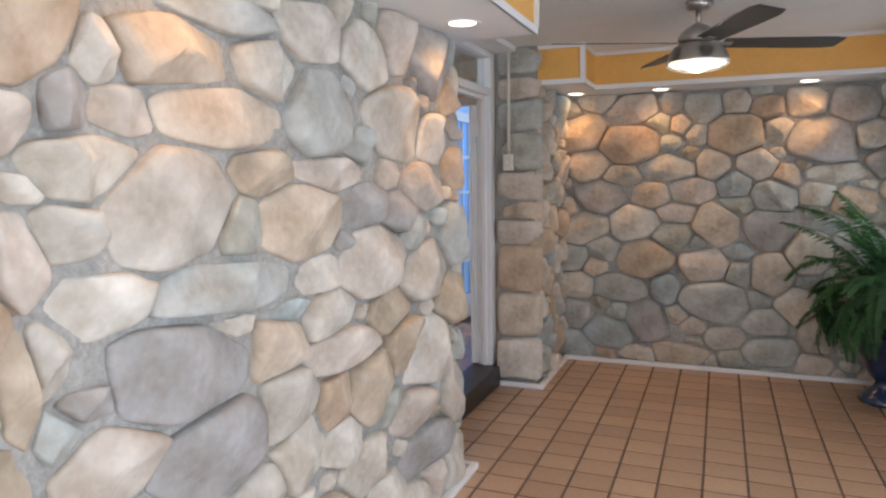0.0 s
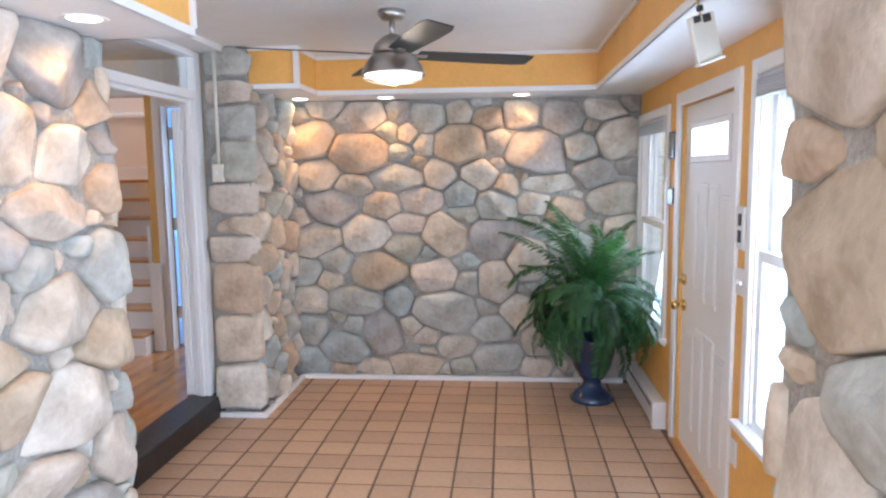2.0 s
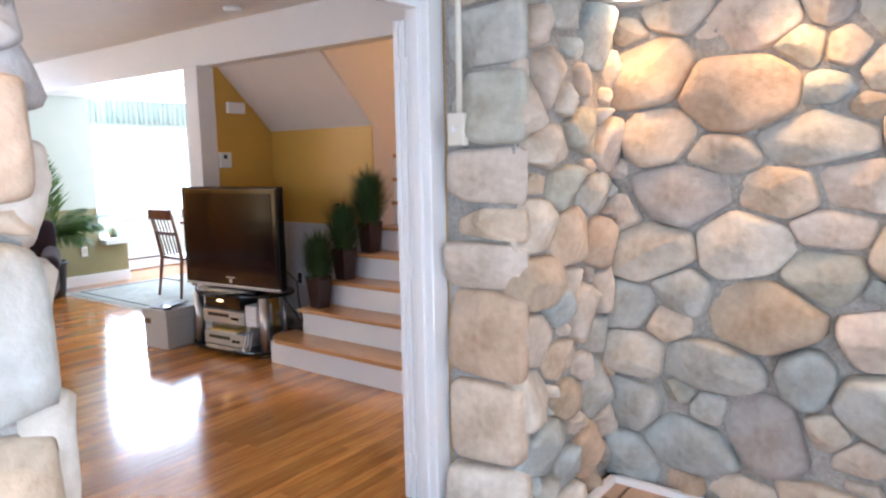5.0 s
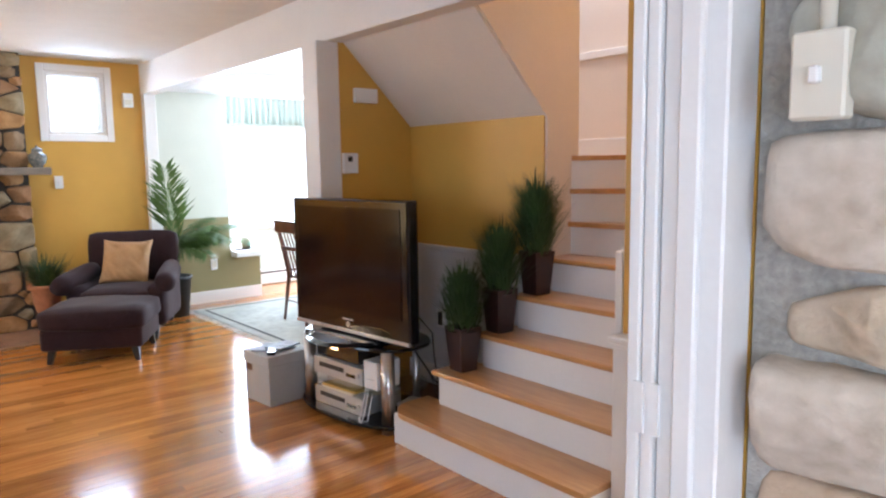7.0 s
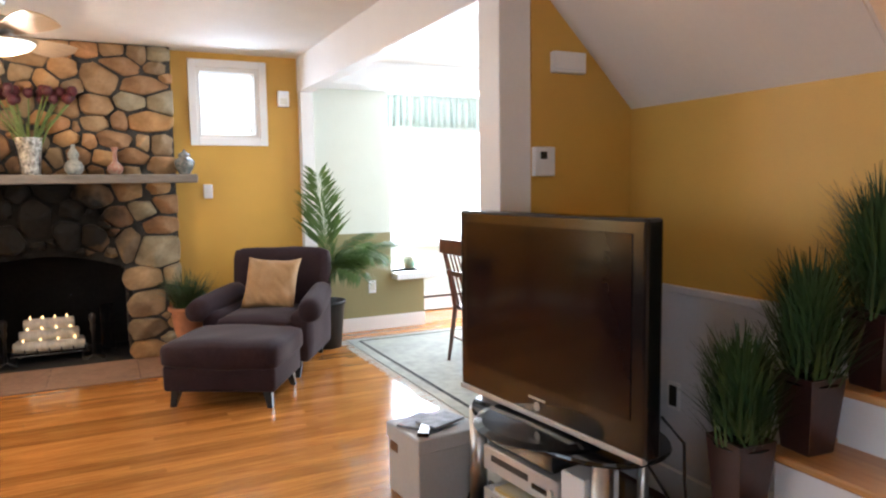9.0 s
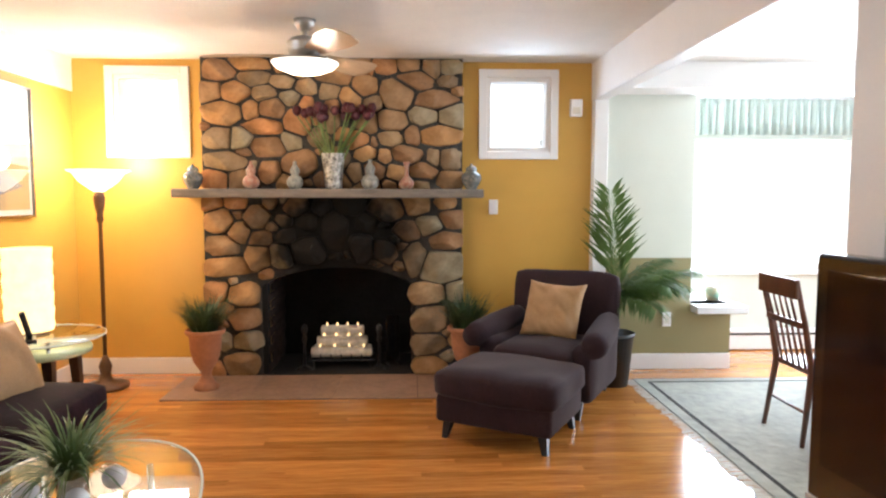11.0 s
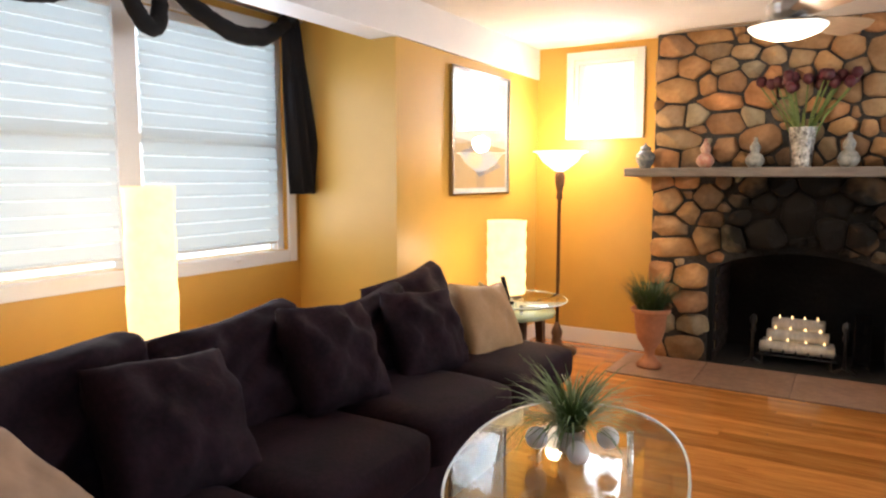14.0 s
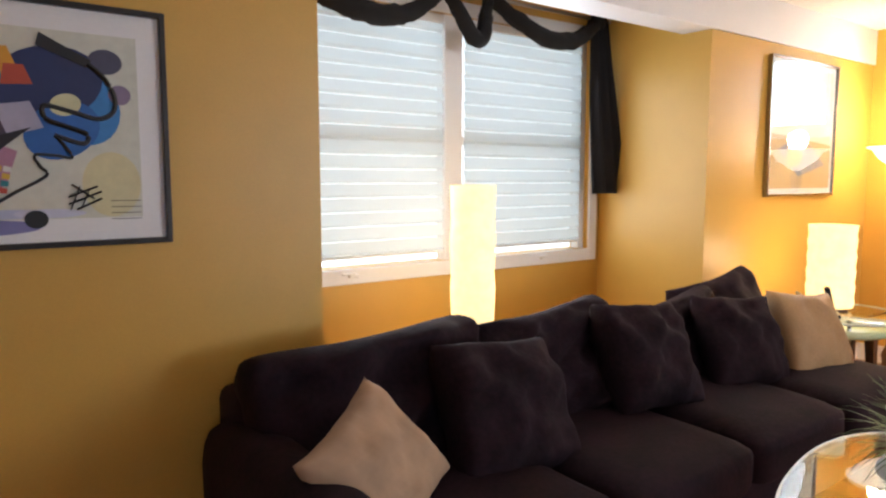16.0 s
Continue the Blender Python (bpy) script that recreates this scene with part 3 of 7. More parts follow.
NORTH_D = [(0.11, 0.1, 0.42, 0.17), (-0.22, 0.08, 0.28, 0.12), (0.48, 0.09, 0.18, 0.14), (1.06, 0.1, 0.23, 0.16), (1.07, 0.33, 0.23, 0.28)]
WEST_A = [(1.25, 1.82, 0.41, 0.16), (1.6, 1.85, 0.3, 0.17), (1.01, 1.79, 0.1, 0.11), (0.94, 1.68, 0.1, 0.12), (1.07, 1.67, 0.17, 0.1), (1.39, 1.69, 0.47, 0.15), (1.89, 1.74, 0.38, 0.27), (2.41, 1.73, 0.48, 0.29), (2.18, 1.96, 0.32, 0.23), (2.75, 2.01, 0.4, 0.28), (1.82, 1.98, 0.32, 0.2), (1.43, 1.95, 0.44, 0.1), (0.97, 1.56, 0.25, 0.14), (1.21, 1.46, 0.42, 0.25), (1.55, 1.54, 0.24, 0.1), (1.95, 1.54, 0.36, 0.11), (1.46, 1.38, 0.15, 0.15), (1.75, 1.38, 0.43, 0.24), (2.13, 1.42, 0.29, 0.14), (2.7, 1.48, 0.43, 0.19)]
WEST_B = [(2.38, 1.39, 0.23, 0.16), (2.2, 1.22, 0.44, 0.25), (2.69, 1.11, 0.49, 0.26), (0.92, 1.42, 0.15, 0.09), (1.39, 1.24, 0.58, 0.15), (1, 1.26, 0.27, 0.11), (1.82, 1.22, 0.25, 0.11), (2.32, 1, 0.34, 0.15), (1.94, 0.94, 0.46, 0.16), (1.9, 1.06, 0.32, 0.15), (1.21, 1.06, 0.52, 0.25), (1.61, 1.04, 0.25, 0.17), (0.85, 1.18, 0.09, 0.14), (1.64, 0.84, 0.27, 0.23), (2.16, 0.73, 0.33, 0.25), (2.73, 0.74, 0.45, 0.31), (1.91, 0.76, 0.2, 0.18), (1.31, 0.81, 0.41, 0.22), (0.98, 0.91, 0.25, 0.17), (1.69, 0.67, 0.27, 0.21)]
WEST_C = [(1.96, 0.6, 0.23, 0.16), (2.56, 0.51, 0.41, 0.2), (2.65, 0.32, 0.5, 0.21), (0.81, 1.38, 0.11, 0.16), (0.79, 1.14, 0.08, 0.21), (0.87, 1.02, 0.1, 0.09), (0.94, 1.05, 0.16, 0.07), (2.1, 0.44, 0.34, 0.17), (2.83, 1.69, 0.36, 0.19), (1.41, 1.13, 0.14, 0.05), (1.67, 1.12, 0.17, 0.07)]
PIER_A = [(-0.92, 1.94, 0.41, 0.21), (-0.9, 1.7, 0.3, 0.25), (-0.89, 1.45, 0.42, 0.2), (-0.91, 1.27, 0.3, 0.12), (-0.97, 1.12, 0.41, 0.17), (-0.94, 0.86, 0.45, 0.32), (-0.96, 0.5, 0.43, 0.35), (-0.93, 0.22, 0.43, 0.29)]
BREAST_A = [(2.94, 2.44, 0.23, 0.14), (3.16, 2.49, 0.28, 0.11), (3.2, 2.38, 0.23, 0.11), (3.05, 2.28, 0.21, 0.15), (3.27, 2.28, 0.17, 0.12), (3.4, 2.36, 0.19, 0.1), (2.95, 2.12, 0.25, 0.17), (3.16, 2.15, 0.12, 0.14), (3.32, 2.16, 0.17, 0.16), (3.46, 2.24, 0.15, 0.1), (3.51, 2.06, 0.19, 0.18), (3.25, 2.03, 0.28, 0.12), (3.57, 2.32, 0.15, 0.11), (3.75, 2.29, 0.14, 0.12), (3.9, 2.24, 0.16, 0.14), (4.01, 2.34, 0.18, 0.16), (4.25, 2.27, 0.24, 0.21), (4.07, 2.21, 0.13, 0.11), (4.39, 2.38, 0.26, 0.13), (4.55, 2.23, 0.31, 0.13)]
BREAST_B = [(4.51, 2.48, 0.13, 0.16), (4.65, 2.48, 0.15, 0.11), (4.02, 2.07, 0.16, 0.16), (4.21, 2.08, 0.21, 0.14), (4.44, 2.11, 0.21, 0.13), (2.92, 1.95, 0.19, 0.16), (3.09, 1.94, 0.16, 0.16), (3.28, 1.87, 0.27, 0.16), (3.46, 1.92, 0.14, 0.14), (2.98, 1.77, 0.3, 0.14), (3.29, 1.7, 0.15, 0.17), (3.52, 1.75, 0.25, 0.19), (2.89, 1.63, 0.17, 0.13), (4.19, 1.94, 0.17, 0.11), (4.36, 1.96, 0.11, 0.14), (4.59, 1.97, 0.3, 0.15), (4.32, 1.84, 0.21, 0.13), (4.15, 1.81, 0.1, 0.11), (4.01, 1.83, 0.15, 0.13), (3.95, 1.93, 0.16, 0.13)]
BREAST_C = [(4.52, 1.8, 0.09, 0.13), (4.65, 1.79, 0.14, 0.15), (4.45, 1.7, 0.19, 0.12), (4.24, 1.68, 0.17, 0.12), (4.65, 1.64, 0.19, 0.12), (3.68, 1.64, 0.13, 0.11), (3.93, 1.68, 0.11, 0.15), (3.75, 2.06, 0.13, 0.17)]
HEARTH_A = [(3.77, 1.25, 0.17, 0.32), (3.08, 0.77, 0.25, 0.16), (3.09, 0.59, 0.25, 0.15), (3.12, 0.41, 0.19, 0.13), (3.07, 0.23, 0.23, 0.17), (4.49, 0.78, 0.26, 0.15), (4.5, 0.57, 0.26, 0.18), (4.49, 0.38, 0.24, 0.15), (4.51, 0.2, 0.26, 0.16), (2.98, 0.98, 0.32, 0.17), (4.6, 0.97, 0.37, 0.24), (2.94, 1.14, 0.23, 0.15), (2.92, 1.33, 0.21, 0.17), (3.2, 1.05, 0.17, 0.21), (4.38, 1.03, 0.17, 0.22), (3.07, 1.24, 0.15, 0.15), (3.21, 1.2, 0.17, 0.13), (3.57, 1.1, 0.26, 0.17), (3.98, 1.12, 0.17, 0.19), (4.15, 1.1, 0.17, 0.19)]
HEARTH_B = [(3.38, 1.07, 0.17, 0.17), (4.62, 1.18, 0.22, 0.13), (4.49, 1.29, 0.19, 0.13), (4.32, 1.25, 0.19, 0.13)]

# ---- stone walls ----
rng = random.Random(5)


def in_fire(u, z, a=0.0, b=0.0):
    """Inside the arched mouth of the fireplace."""
    return 3.22 - a < u < 4.39 + a and z - b < 0.86 + 0.12 * max(0, 1 - ((u - 3.81) / 0.6) ** 2)


laid = lay(NORTH_A + NORTH_B + NORTH_C + NORTH_D, -0.84, 1.81, 0.0, 2.16, 2600, rng)
stones(wall_north, laid, -0.86, 1.80, 0.0, 2.155, lambda u, z, d: (u, 5.56 - d, z), FIELD, rng)
laid = lay(WEST_A + WEST_B + WEST_C, -0.6, 3.08, 0.0, 2.16, 4200, rng, size=(0.04, 0.19))
stones(wall_west, laid, -0.6, 3.10, 0.0, 2.16, lambda u, z, d: (-0.84 + d, u, z), FIELD, rng, gap=0.004, proud=0.065, swell=1.28)
jamb = lay([(-0.97, 0.16, 0.30, 0.28), (-0.98, 0.45, 0.30, 0.28), (-0.97, 0.70, 0.3, 0.14), (-0.98, 0.95, 0.32, 0.34), (-0.98, 1.25, 0.3, 0.22), (-0.98, 1.48, 0.3, 0.2), (-0.97, 1.72, 0.3, 0.24), (-0.98, 1.97, 0.3, 0.2)],
           -1.14, -0.84, 0, 2.16, 60, rng)
stones(wall_west, jamb, -1.07, -0.815, 0.0, 2.16, lambda u, z, d: (u, 3.08 + d, z), FIELD, rng, proud=0.06)
laid = lay(PIER_A + [(-0.98, 2.14, 0.3, 0.16), (-0.98, 2.32, 0.3, 0.18)], -1.12, -0.80, 0.0, 2.42, 60, rng)
stones(stone_pier, laid, -1.12, -0.79, 0.0, 2.42, lambda u, z, d: (u, 4.70 - d, z), FIELD, rng)
laid = lay([], 4.72, 5.54, 0.0, 2.16, 900, rng, size=(0.04, 0.13))
stones(stone_pier, laid, 4.68, 5.54, 0.0, 2.16, lambda u, z, d: (-0.84 + d, u, z), FIELD, rng)
laid = lay([(1.72, 0.25, 0.5, 0.4), (1.74, 0.9, 0.52, 0.5), (1.7, 1.45, 0.5, 0.35), (1.72, 1.9, 0.54, 0.42)], 1.42, 2.0, 0.0, 2.16, 500, rng)
stones(stone_pillar, laid, 1.42, 1.99, 0.0, 2.15, lambda u, z, d: (1.47 - d, u, z), FIELD, rng, proud=0.06)
laid = lay([(1.66, 0.3, 0.3, 0.3), (1.66, 0.75, 0.3, 0.4), (1.66, 1.3, 0.3, 0.4), (1.66, 1.8, 0.3, 0.4)], 1.47, 1.8, 0.0, 2.16, 200, rng)
stones(stone_pillar, laid, 1.44, 1.8, 0.0, 2.15, lambda u, z, d: (u, 1.42 - d, z), FIELD, rng)
stones(stone_pillar, laid, 1.44, 1.8, 0.0, 2.15, lambda u, z, d: (u, 2.0 + d, z), FIELD, rng)

# chimney breast with its arched firebox
bm = B()
sec = [(2.80, 0.14), (3.22, 0.14)] + [(3.22 + 1.17 * k / 12, 0.83 + 0.145 * math.sin(math.pi * k / 12) ** 0.7) for k in range(13)] + [(4.39, 0.14), (4.74, 0.14), (4.74, TOP), (2.80, TOP)]
front = [bm.verts.new((-7.51, u, z)) for u, z in sec]
back = [bm.verts.new((-7.62, u, z)) for u, z in sec]
bm.faces.new(front)
for i in range(len(sec)):
    j = (i + 1) % len(sec)
    bm.faces.new((front[i], front[j], back[j], back[i]))
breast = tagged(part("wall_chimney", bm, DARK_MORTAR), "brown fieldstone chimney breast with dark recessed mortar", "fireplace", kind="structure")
laid = lay(BREAST_A + BREAST_B + BREAST_C, 2.80, 4.74, 1.55, TOP, 1500, rng, size=(0.035, 0.1))
stones(breast, laid, 2.79, 4.75, 1.55, TOP - 0.005, lambda u, z, d: (-7.51 + d, u, z), BROWN, rng, gap=0.006, proud=0.075)
laid = lay([s for s in HEARTH_A + HEARTH_B], 2.80, 4.74, 0.14, 1.52, 1300, rng, clear=in_fire, size=(0.035, 0.1))
stones(breast, laid, 2.79, 4.75, 0.145, 1.52, lambda u, z, d: (-7.51 + d, u, z), BROWN, rng, gap=0.006, proud=0.075)
# firebox behind the arch
bm = B()
box(bm, -8.25, 3.18, 0.13, -8.2, 4.44, 1.1)
tagged(part("firebox_back", bm, SOOT), "soot-black back of the firebox", "fireplace", kind="structure")
for y0, y1 in ((3.20, 3.26), (4.36, 4.42)):
    side = tagged(part("firebox_side", box(B(), -8.2, y0, 0.13, -7.53, y1, 1.05), SOOT), "sooty brick side of the firebox", "fireplace", kind="structure")
    bm0 = B()
    box(bm0, -0.098, -0.012, -0.03, 0.098, 0.012, 0.03, 0.004, 1)
    first = None
    for r in range(12):
        for c in range(3):
            if first is None:
                first = part("brick", bm0, FIREBRICK, side)
                ob = first
            else:
                ob = new("brick", first.data)
                ob.parent = side
            ob.location = (-7.645 - 0.205 * c - (0.1 if r % 2 else 0.0), y1 - 0.002 if y0 < 3.5 else y0 + 0.002, 0.19 + 0.068 * r)
slab("firebox_top", -8.25, 3.2, 1.0, -7.62, 4.42, 1.1, SOOT, "soot-black throat of the firebox", "fireplace")
slab("firebox_floor", -8.25, 3.2, 0.10, -7.5, 4.42, 0.150, SOOT, "soot-black firebox floor", "fireplace")
mantel = tagged(part("mantel_shelf", box(B(), -7.60, 2.63, 1.50, -7.31, 4.885, 1.565, 0.01), MANTEL), "long weathered grey-brown mantel shelf on the chimney breast", "mantel")
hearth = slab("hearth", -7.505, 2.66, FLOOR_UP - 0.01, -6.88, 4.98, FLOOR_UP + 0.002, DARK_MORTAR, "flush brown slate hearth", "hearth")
for k in range(4):
    part("slab", box(B(), -7.50, 2.664 + 0.578 * k, FLOOR_UP, -6.885, 3.239 + 0.578 * k, FLOOR_UP + 0.008, 0.0015, 1), SLATE, hearth)

# ---- stairs ----
stair = thing("staircase", "wooden staircase with honey-coloured treads and white risers", "stairs")
LEFT = (-3.34, -3.23, -3.12, -3.07, -3.016, -3.016, -3.016, -3.016, -3.016)
for k in range(5):
    y, z, x0 = 5.545 + 0.205 * k, FLOOR_UP + 0.178 * (k + 1), LEFT[k]
    part("riser", box(B(), x0 + 0.02, y + 0.015, z - 0.178, -2.115, 7.44, z - 0.026), WHITE, stair, "white painted riser")
    bm = B()
    if k == 0:
        vs = [(x0 + 0.14 + 0.15 * math.cos(t), y + 0.135 + 0.15 * math.sin(t)) for t in [math.pi * (1 + i / 16) for i in range(9)]]
        vs += [(-2.115, y - 0.015), (-2.115, y + 0.26), (x0 - 0.01, y + 0.26)]
        lo = [bm.verts.new((px, py, z - 0.026)) for px, py in vs]
        hi = [bm.verts.new((px, py, z)) for px, py in vs]
        bm.faces.new(lo), bm.faces.new(hi)
        for i in range(len(vs)):
            bm.faces.new((lo[i], lo[(i + 1) % len(vs)], hi[(i + 1) % len(vs)], hi[i]))
    else:
        box(bm, x0 - 0.01, y - 0.015, z - 0.026, -2.115, y + 0.26, z, 0.007)
    part("tread", bm, TREAD, stair, "varnished honey-coloured tread")


def winder(angle, z0, z1, out):
    """A winding step: everything beyond the line through the turn's corner."""
    px, py, t = -3.02, 6.56, math.tan(radians(angle))
    px, py = px + out * math.sin(radians(angle)), py - out * math.cos(radians(angle))
    yr = py + (-2.115 - px) * t
    pts = [(px, py)]
    pts += [(-2.115, yr), (-2.115, 7.44)] if yr < 7.44 else [(px + (7.44 - py) / t, 7.44)]
    pts += [(-4.0, 7.44), (-4.0, 6.63), (px - 0.002, 6.63)]
    bm = B()
    lo, hi = [bm.verts.new((x, y, z0)) for x, y in pts], [bm.verts.new((x, y, z1)) for x, y in pts]
    bm.faces.new(lo), bm.faces.new(hi)
    for i in range(len(pts)):
        bm.faces.new((lo[i], lo[(i + 1) % len(pts)], hi[(i + 1) % len(pts)], hi[i]))
    return bm


for k, angle in ((5, 4), (6, 26), (7, 46)):
    z = FLOOR_UP + 0.178 * (k + 1)
    part("riser", winder(angle, z - 0.178, z - 0.026, 0.0), WHITE, stair, "white painted riser")
    part("tread", winder(angle, z - 0.026, z, 0.025), TREAD, stair, "varnished honey-coloured winding tread")
newel = thing("newel_post", "white painted half post at the foot of the stairs", "newel post")
part("post", box(B(), -2.107, 5.68, FLOOR_UP, -2.02, 5.747, 0.845, 0.005), WHITE, newel)
part("cap", box(B(), -2.122, 5.662, 0.862, -2.003, 5.747, 0.885, 0.006), WHITE, newel)
part("moulding", box(B(), -2.114, 5.671, 0.845, -2.012, 5.747, 0.862, 0.005), WHITE, newel)
part("upper_post", box(B(), -2.15, 5.748, FLOOR_UP, -2.1155, 5.84, 1.19, 0.005), WHITE, newel)

# ---- more materials ----
def let_through(m, colour, share):
    """Thin cloth: part of the light passes through."""
    n, l = m.node_tree.nodes, m.node_tree.links
    t, mx = n.new("ShaderNodeBsdfTranslucent"), n.new("ShaderNodeMixShader")
    t.inputs[0].default_value, mx.inputs[0].default_value = (*colour, 1), share
    l.new(n["Principled BSDF"].outputs[0], mx.inputs[1])
    l.new(t.outputs[0], mx.inputs[2])
    l.new(mx.outputs[0], n["Material Output"].inputs[0])


def sheer(m, share):
    """Open weave: part of the light passes straight."""
    n, l = m.node_tree.nodes, m.node_tree.links
    t, mx = n.new("ShaderNodeBsdfTransparent"), n.new("ShaderNodeMixShader")
    mx.inputs[0].default_value = share
    l.new(n["Principled BSDF"].outputs[0], mx.inputs[1])
    l.new(t.outputs[0], mx.inputs[2])
    l.new(mx.outputs[0], n["Material Output"].inputs[0])


STEEL = mat("brushed_steel", (0.55, 0.53, 0.50), 0.32, 1.0, grain=0.06, size=60, bump=0.02, stretch=(1, 1, 12))
CHROME = mat("chrome", (0.75, 0.75, 0.76), 0.12, 1.0, grain=0.02, bump=0)
BRASS = mat("brass", (0.70, 0.50, 0.20), 0.25, 1.0, grain=0.06, bump=0)
BRONZE = mat("dark_bronze", (0.16, 0.09, 0.05), 0.4, 0.6, grain=0.15, bump=0.05)
DARKBLADE = mat("dark_blade", (0.045, 0.045, 0.04), 0.45, grain=0.15, size=20, bump=0.05, stretch=(1, 6, 1))
MAPLE = mat("maple_blade", (0.52, 0.36, 0.22), 0.35, grain=0.1, size=20, bump=0.02, stretch=(1, 6, 1))
GLASS = mat("clear_glass", (0.9, 0.95, 0.95), 0.03, grain=0.0, bump=0, glass=1.0)


def clear_sheet(name, colour):
    """Thin clear glass: light passes straight, the surface mirrors by its angle."""
    m = bpy.data.materials.new(name)
    m.use_nodes = True
    n, l = m.node_tree.nodes, m.node_tree.links
    n.remove(n["Principled BSDF"])
    t, g, mx = n.new("ShaderNodeBsdfTransparent"), n.new("ShaderNodeBsdfGlossy"), n.new("ShaderNodeMixShader")
    f, p5, sc = n.new("ShaderNodeLayerWeight"), n.new("ShaderNodeMath"), n.new("ShaderNodeMath")
    t.inputs[0].default_value, g.inputs["Roughness"].default_value, f.inputs[0].default_value = (*colour, 1), 0.02, 0.5
    p5.operation, sc.operation = "POWER", "MULTIPLY_ADD"
    p5.inputs[1].default_value, sc.inputs[1].default_value, sc.inputs[2].default_value = 4.0, 0.9, 0.06
    l.new(f.outputs["Facing"], p5.inputs[0])
    l.new(p5.outputs[0], sc.inputs[0])
    l.new(sc.outputs[0], mx.inputs[0])
    l.new(t.outputs[0], mx.inputs[1])
    l.new(g.outputs[0], mx.inputs[2])
    l.new(mx.outputs[0], n["Material Output"].inputs[0])
    return m


GREENGLASS = clear_sheet("table_glass", (0.93, 0.97, 0.95))
RIMGLASS = mat("pale_glass_edge", (0.62, 0.72, 0.70), 0.08, grain=0.02, bump=0, spec=0.8, coat=0.6)
STEMGLASS = clear_sheet("stem_glass", (0.94, 0.96, 0.96))
LIT = mat("lit_lens", (1.0, 0.86, 0.62), 0.5, bump=0, grain=0, emit=9)
LITBOWL = mat("lit_glass_bowl", (1.0, 0.88, 0.68), 0.4, bump=0, grain=0.02, emit=2.6)
PAPER = mat("lit_paper_shade", (1.0, 0.76, 0.38), 0.9, size=18, grain=0.10, bump=0.15, emit=1.55, second=(0.95, 0.60, 0.24), spots=9)
SHADE = mat("lit_roller_shade", (0.9, 0.9, 0.88), 0.9, bump=0, grain=0.01)
sheer(SHADE, 0.7)
BLIND = mat("sheer_blind", (0.80, 0.83, 0.82), 0.8, size=90, grain=0.02, bump=0.05)
let_through(BLIND, (0.72, 0.78, 0.79), 0.55)
PLUM = mat("plum_velvet", (0.024, 0.0100, 0.0150), 0.85, grain=0.2, size=55, bump=0.25, spec=0.15, second=(0.011, 0.006, 0.008), spots=7, dist=0.006)
PLUM2 = mat("plum_chenille", (0.033, 0.0185, 0.022), 0.85, grain=0.2, size=60, bump=0.15, spec=0.15, second=(0.024, 0.012, 0.016), spots=8, dist=0.006, sheen=0.08)
TAN = mat("tan_satin", (0.43, 0.25, 0.11), 0.6, grain=0.1, size=90, bump=0.1, dist=0.004)
SUEDE = mat("tan_suede", (0.47, 0.30, 0.185), 0.8, grain=0.12, size=12, bump=0.1, dist=0.006)
DRAPE = mat("black_plum_drape", (0.0050, 0.0035, 0.0045), 0.9, grain=0.2, size=40, bump=0.05)
LEAF = mat("fern_leaf", (0.045, 0.13, 0.035), 0.45, grain=0.2, size=20, bump=0.05, second=(0.02, 0.07, 0.03), vary=0.45)
PALMLEAF = mat("palm_leaf", (0.10, 0.17, 0.055), 0.4, grain=0.2, size=20, bump=0.05, second=(0.05, 0.11, 0.025), vary=0.3)
let_through(LEAF, (0.10, 0.26, 0.06), 0.25)
let_through(PALMLEAF, (0.15, 0.24, 0.06), 0.25)
GRASS = mat("grass_blade", (0.055, 0.11, 0.032), 0.5, grain=0.25, size=20, bump=0, second=(0.015, 0.04, 0.014))
LIGHTGRASS = mat("pale_grass_blade", (0.15, 0.23, 0.07), 0.5, grain=0.2, size=20, bump=0, second=(0.07, 0.13, 0.04))
BLUEPOT = mat("blue_glaze", (0.02, 0.045, 0.11), 0.2, grain=0.25, size=14, bump=0.05, coat=0.5)
TERRA = mat("terracotta", (0.46, 0.20, 0.10), 0.75, grain=0.12, size=30, bump=0.15)
BLACKPOT = mat("black_pot", (0.015, 0.015, 0.016), 0.4, grain=0.1, bump=0.02)
WINEPOT = mat("wine_glaze_pot", (0.045, 0.018, 0.016), 0.3, grain=0.2, bump=0.05)
SOIL = mat("soil", (0.03, 0.02, 0.012), 0.95, grain=0.3, size=60, bump=0.5)
SCREEN = mat("tv_screen", (0.012, 0.006, 0.006), 0.10, grain=0.02, bump=0, spec=0.2)
GLOSSBLACK = mat("gloss_black", (0.008, 0.008, 0.009), 0.12, grain=0.02, bump=0)
SILVER = mat("silver_plastic", (0.52, 0.52, 0.52), 0.35, 0.5, grain=0.03, bump=0.02)
GREYBOX = mat("grey_fibreboard", (0.50, 0.50, 0.49), 0.7, grain=0.05, size=60, bump=0.06)
CHERRY = mat("cherry_wood", (0.15, 0.045, 0.02), 0.3, grain=0.2, size=12, bump=0.04, stretch=(5, 5, 0.6), coat=0.3)
RUG = mat("pale_rug", (0.42, 0.42, 0.37), 0.95, grain=0.16, size=14, bump=0.4, second=(0.28, 0.29, 0.26), spots=3)
RUGEDGE = mat("rug_fringe", (0.62, 0.58, 0.50), 0.95, grain=0.1, size=90, bump=0.4)
RUGLINE = mat("rug_line", (0.03, 0.032, 0.03), 0.95, grain=0.2, size=60, bump=0.4)
CREAM = mat("cream_plastic", (0.68, 0.64, 0.54), 0.45, grain=0.03, bump=0.02)
CANDLE = mat("birch_candle_log", (0.78, 0.72, 0.62), 0.7, grain=0.12, size=14, bump=0.15, stretch=(4, 1, 4))
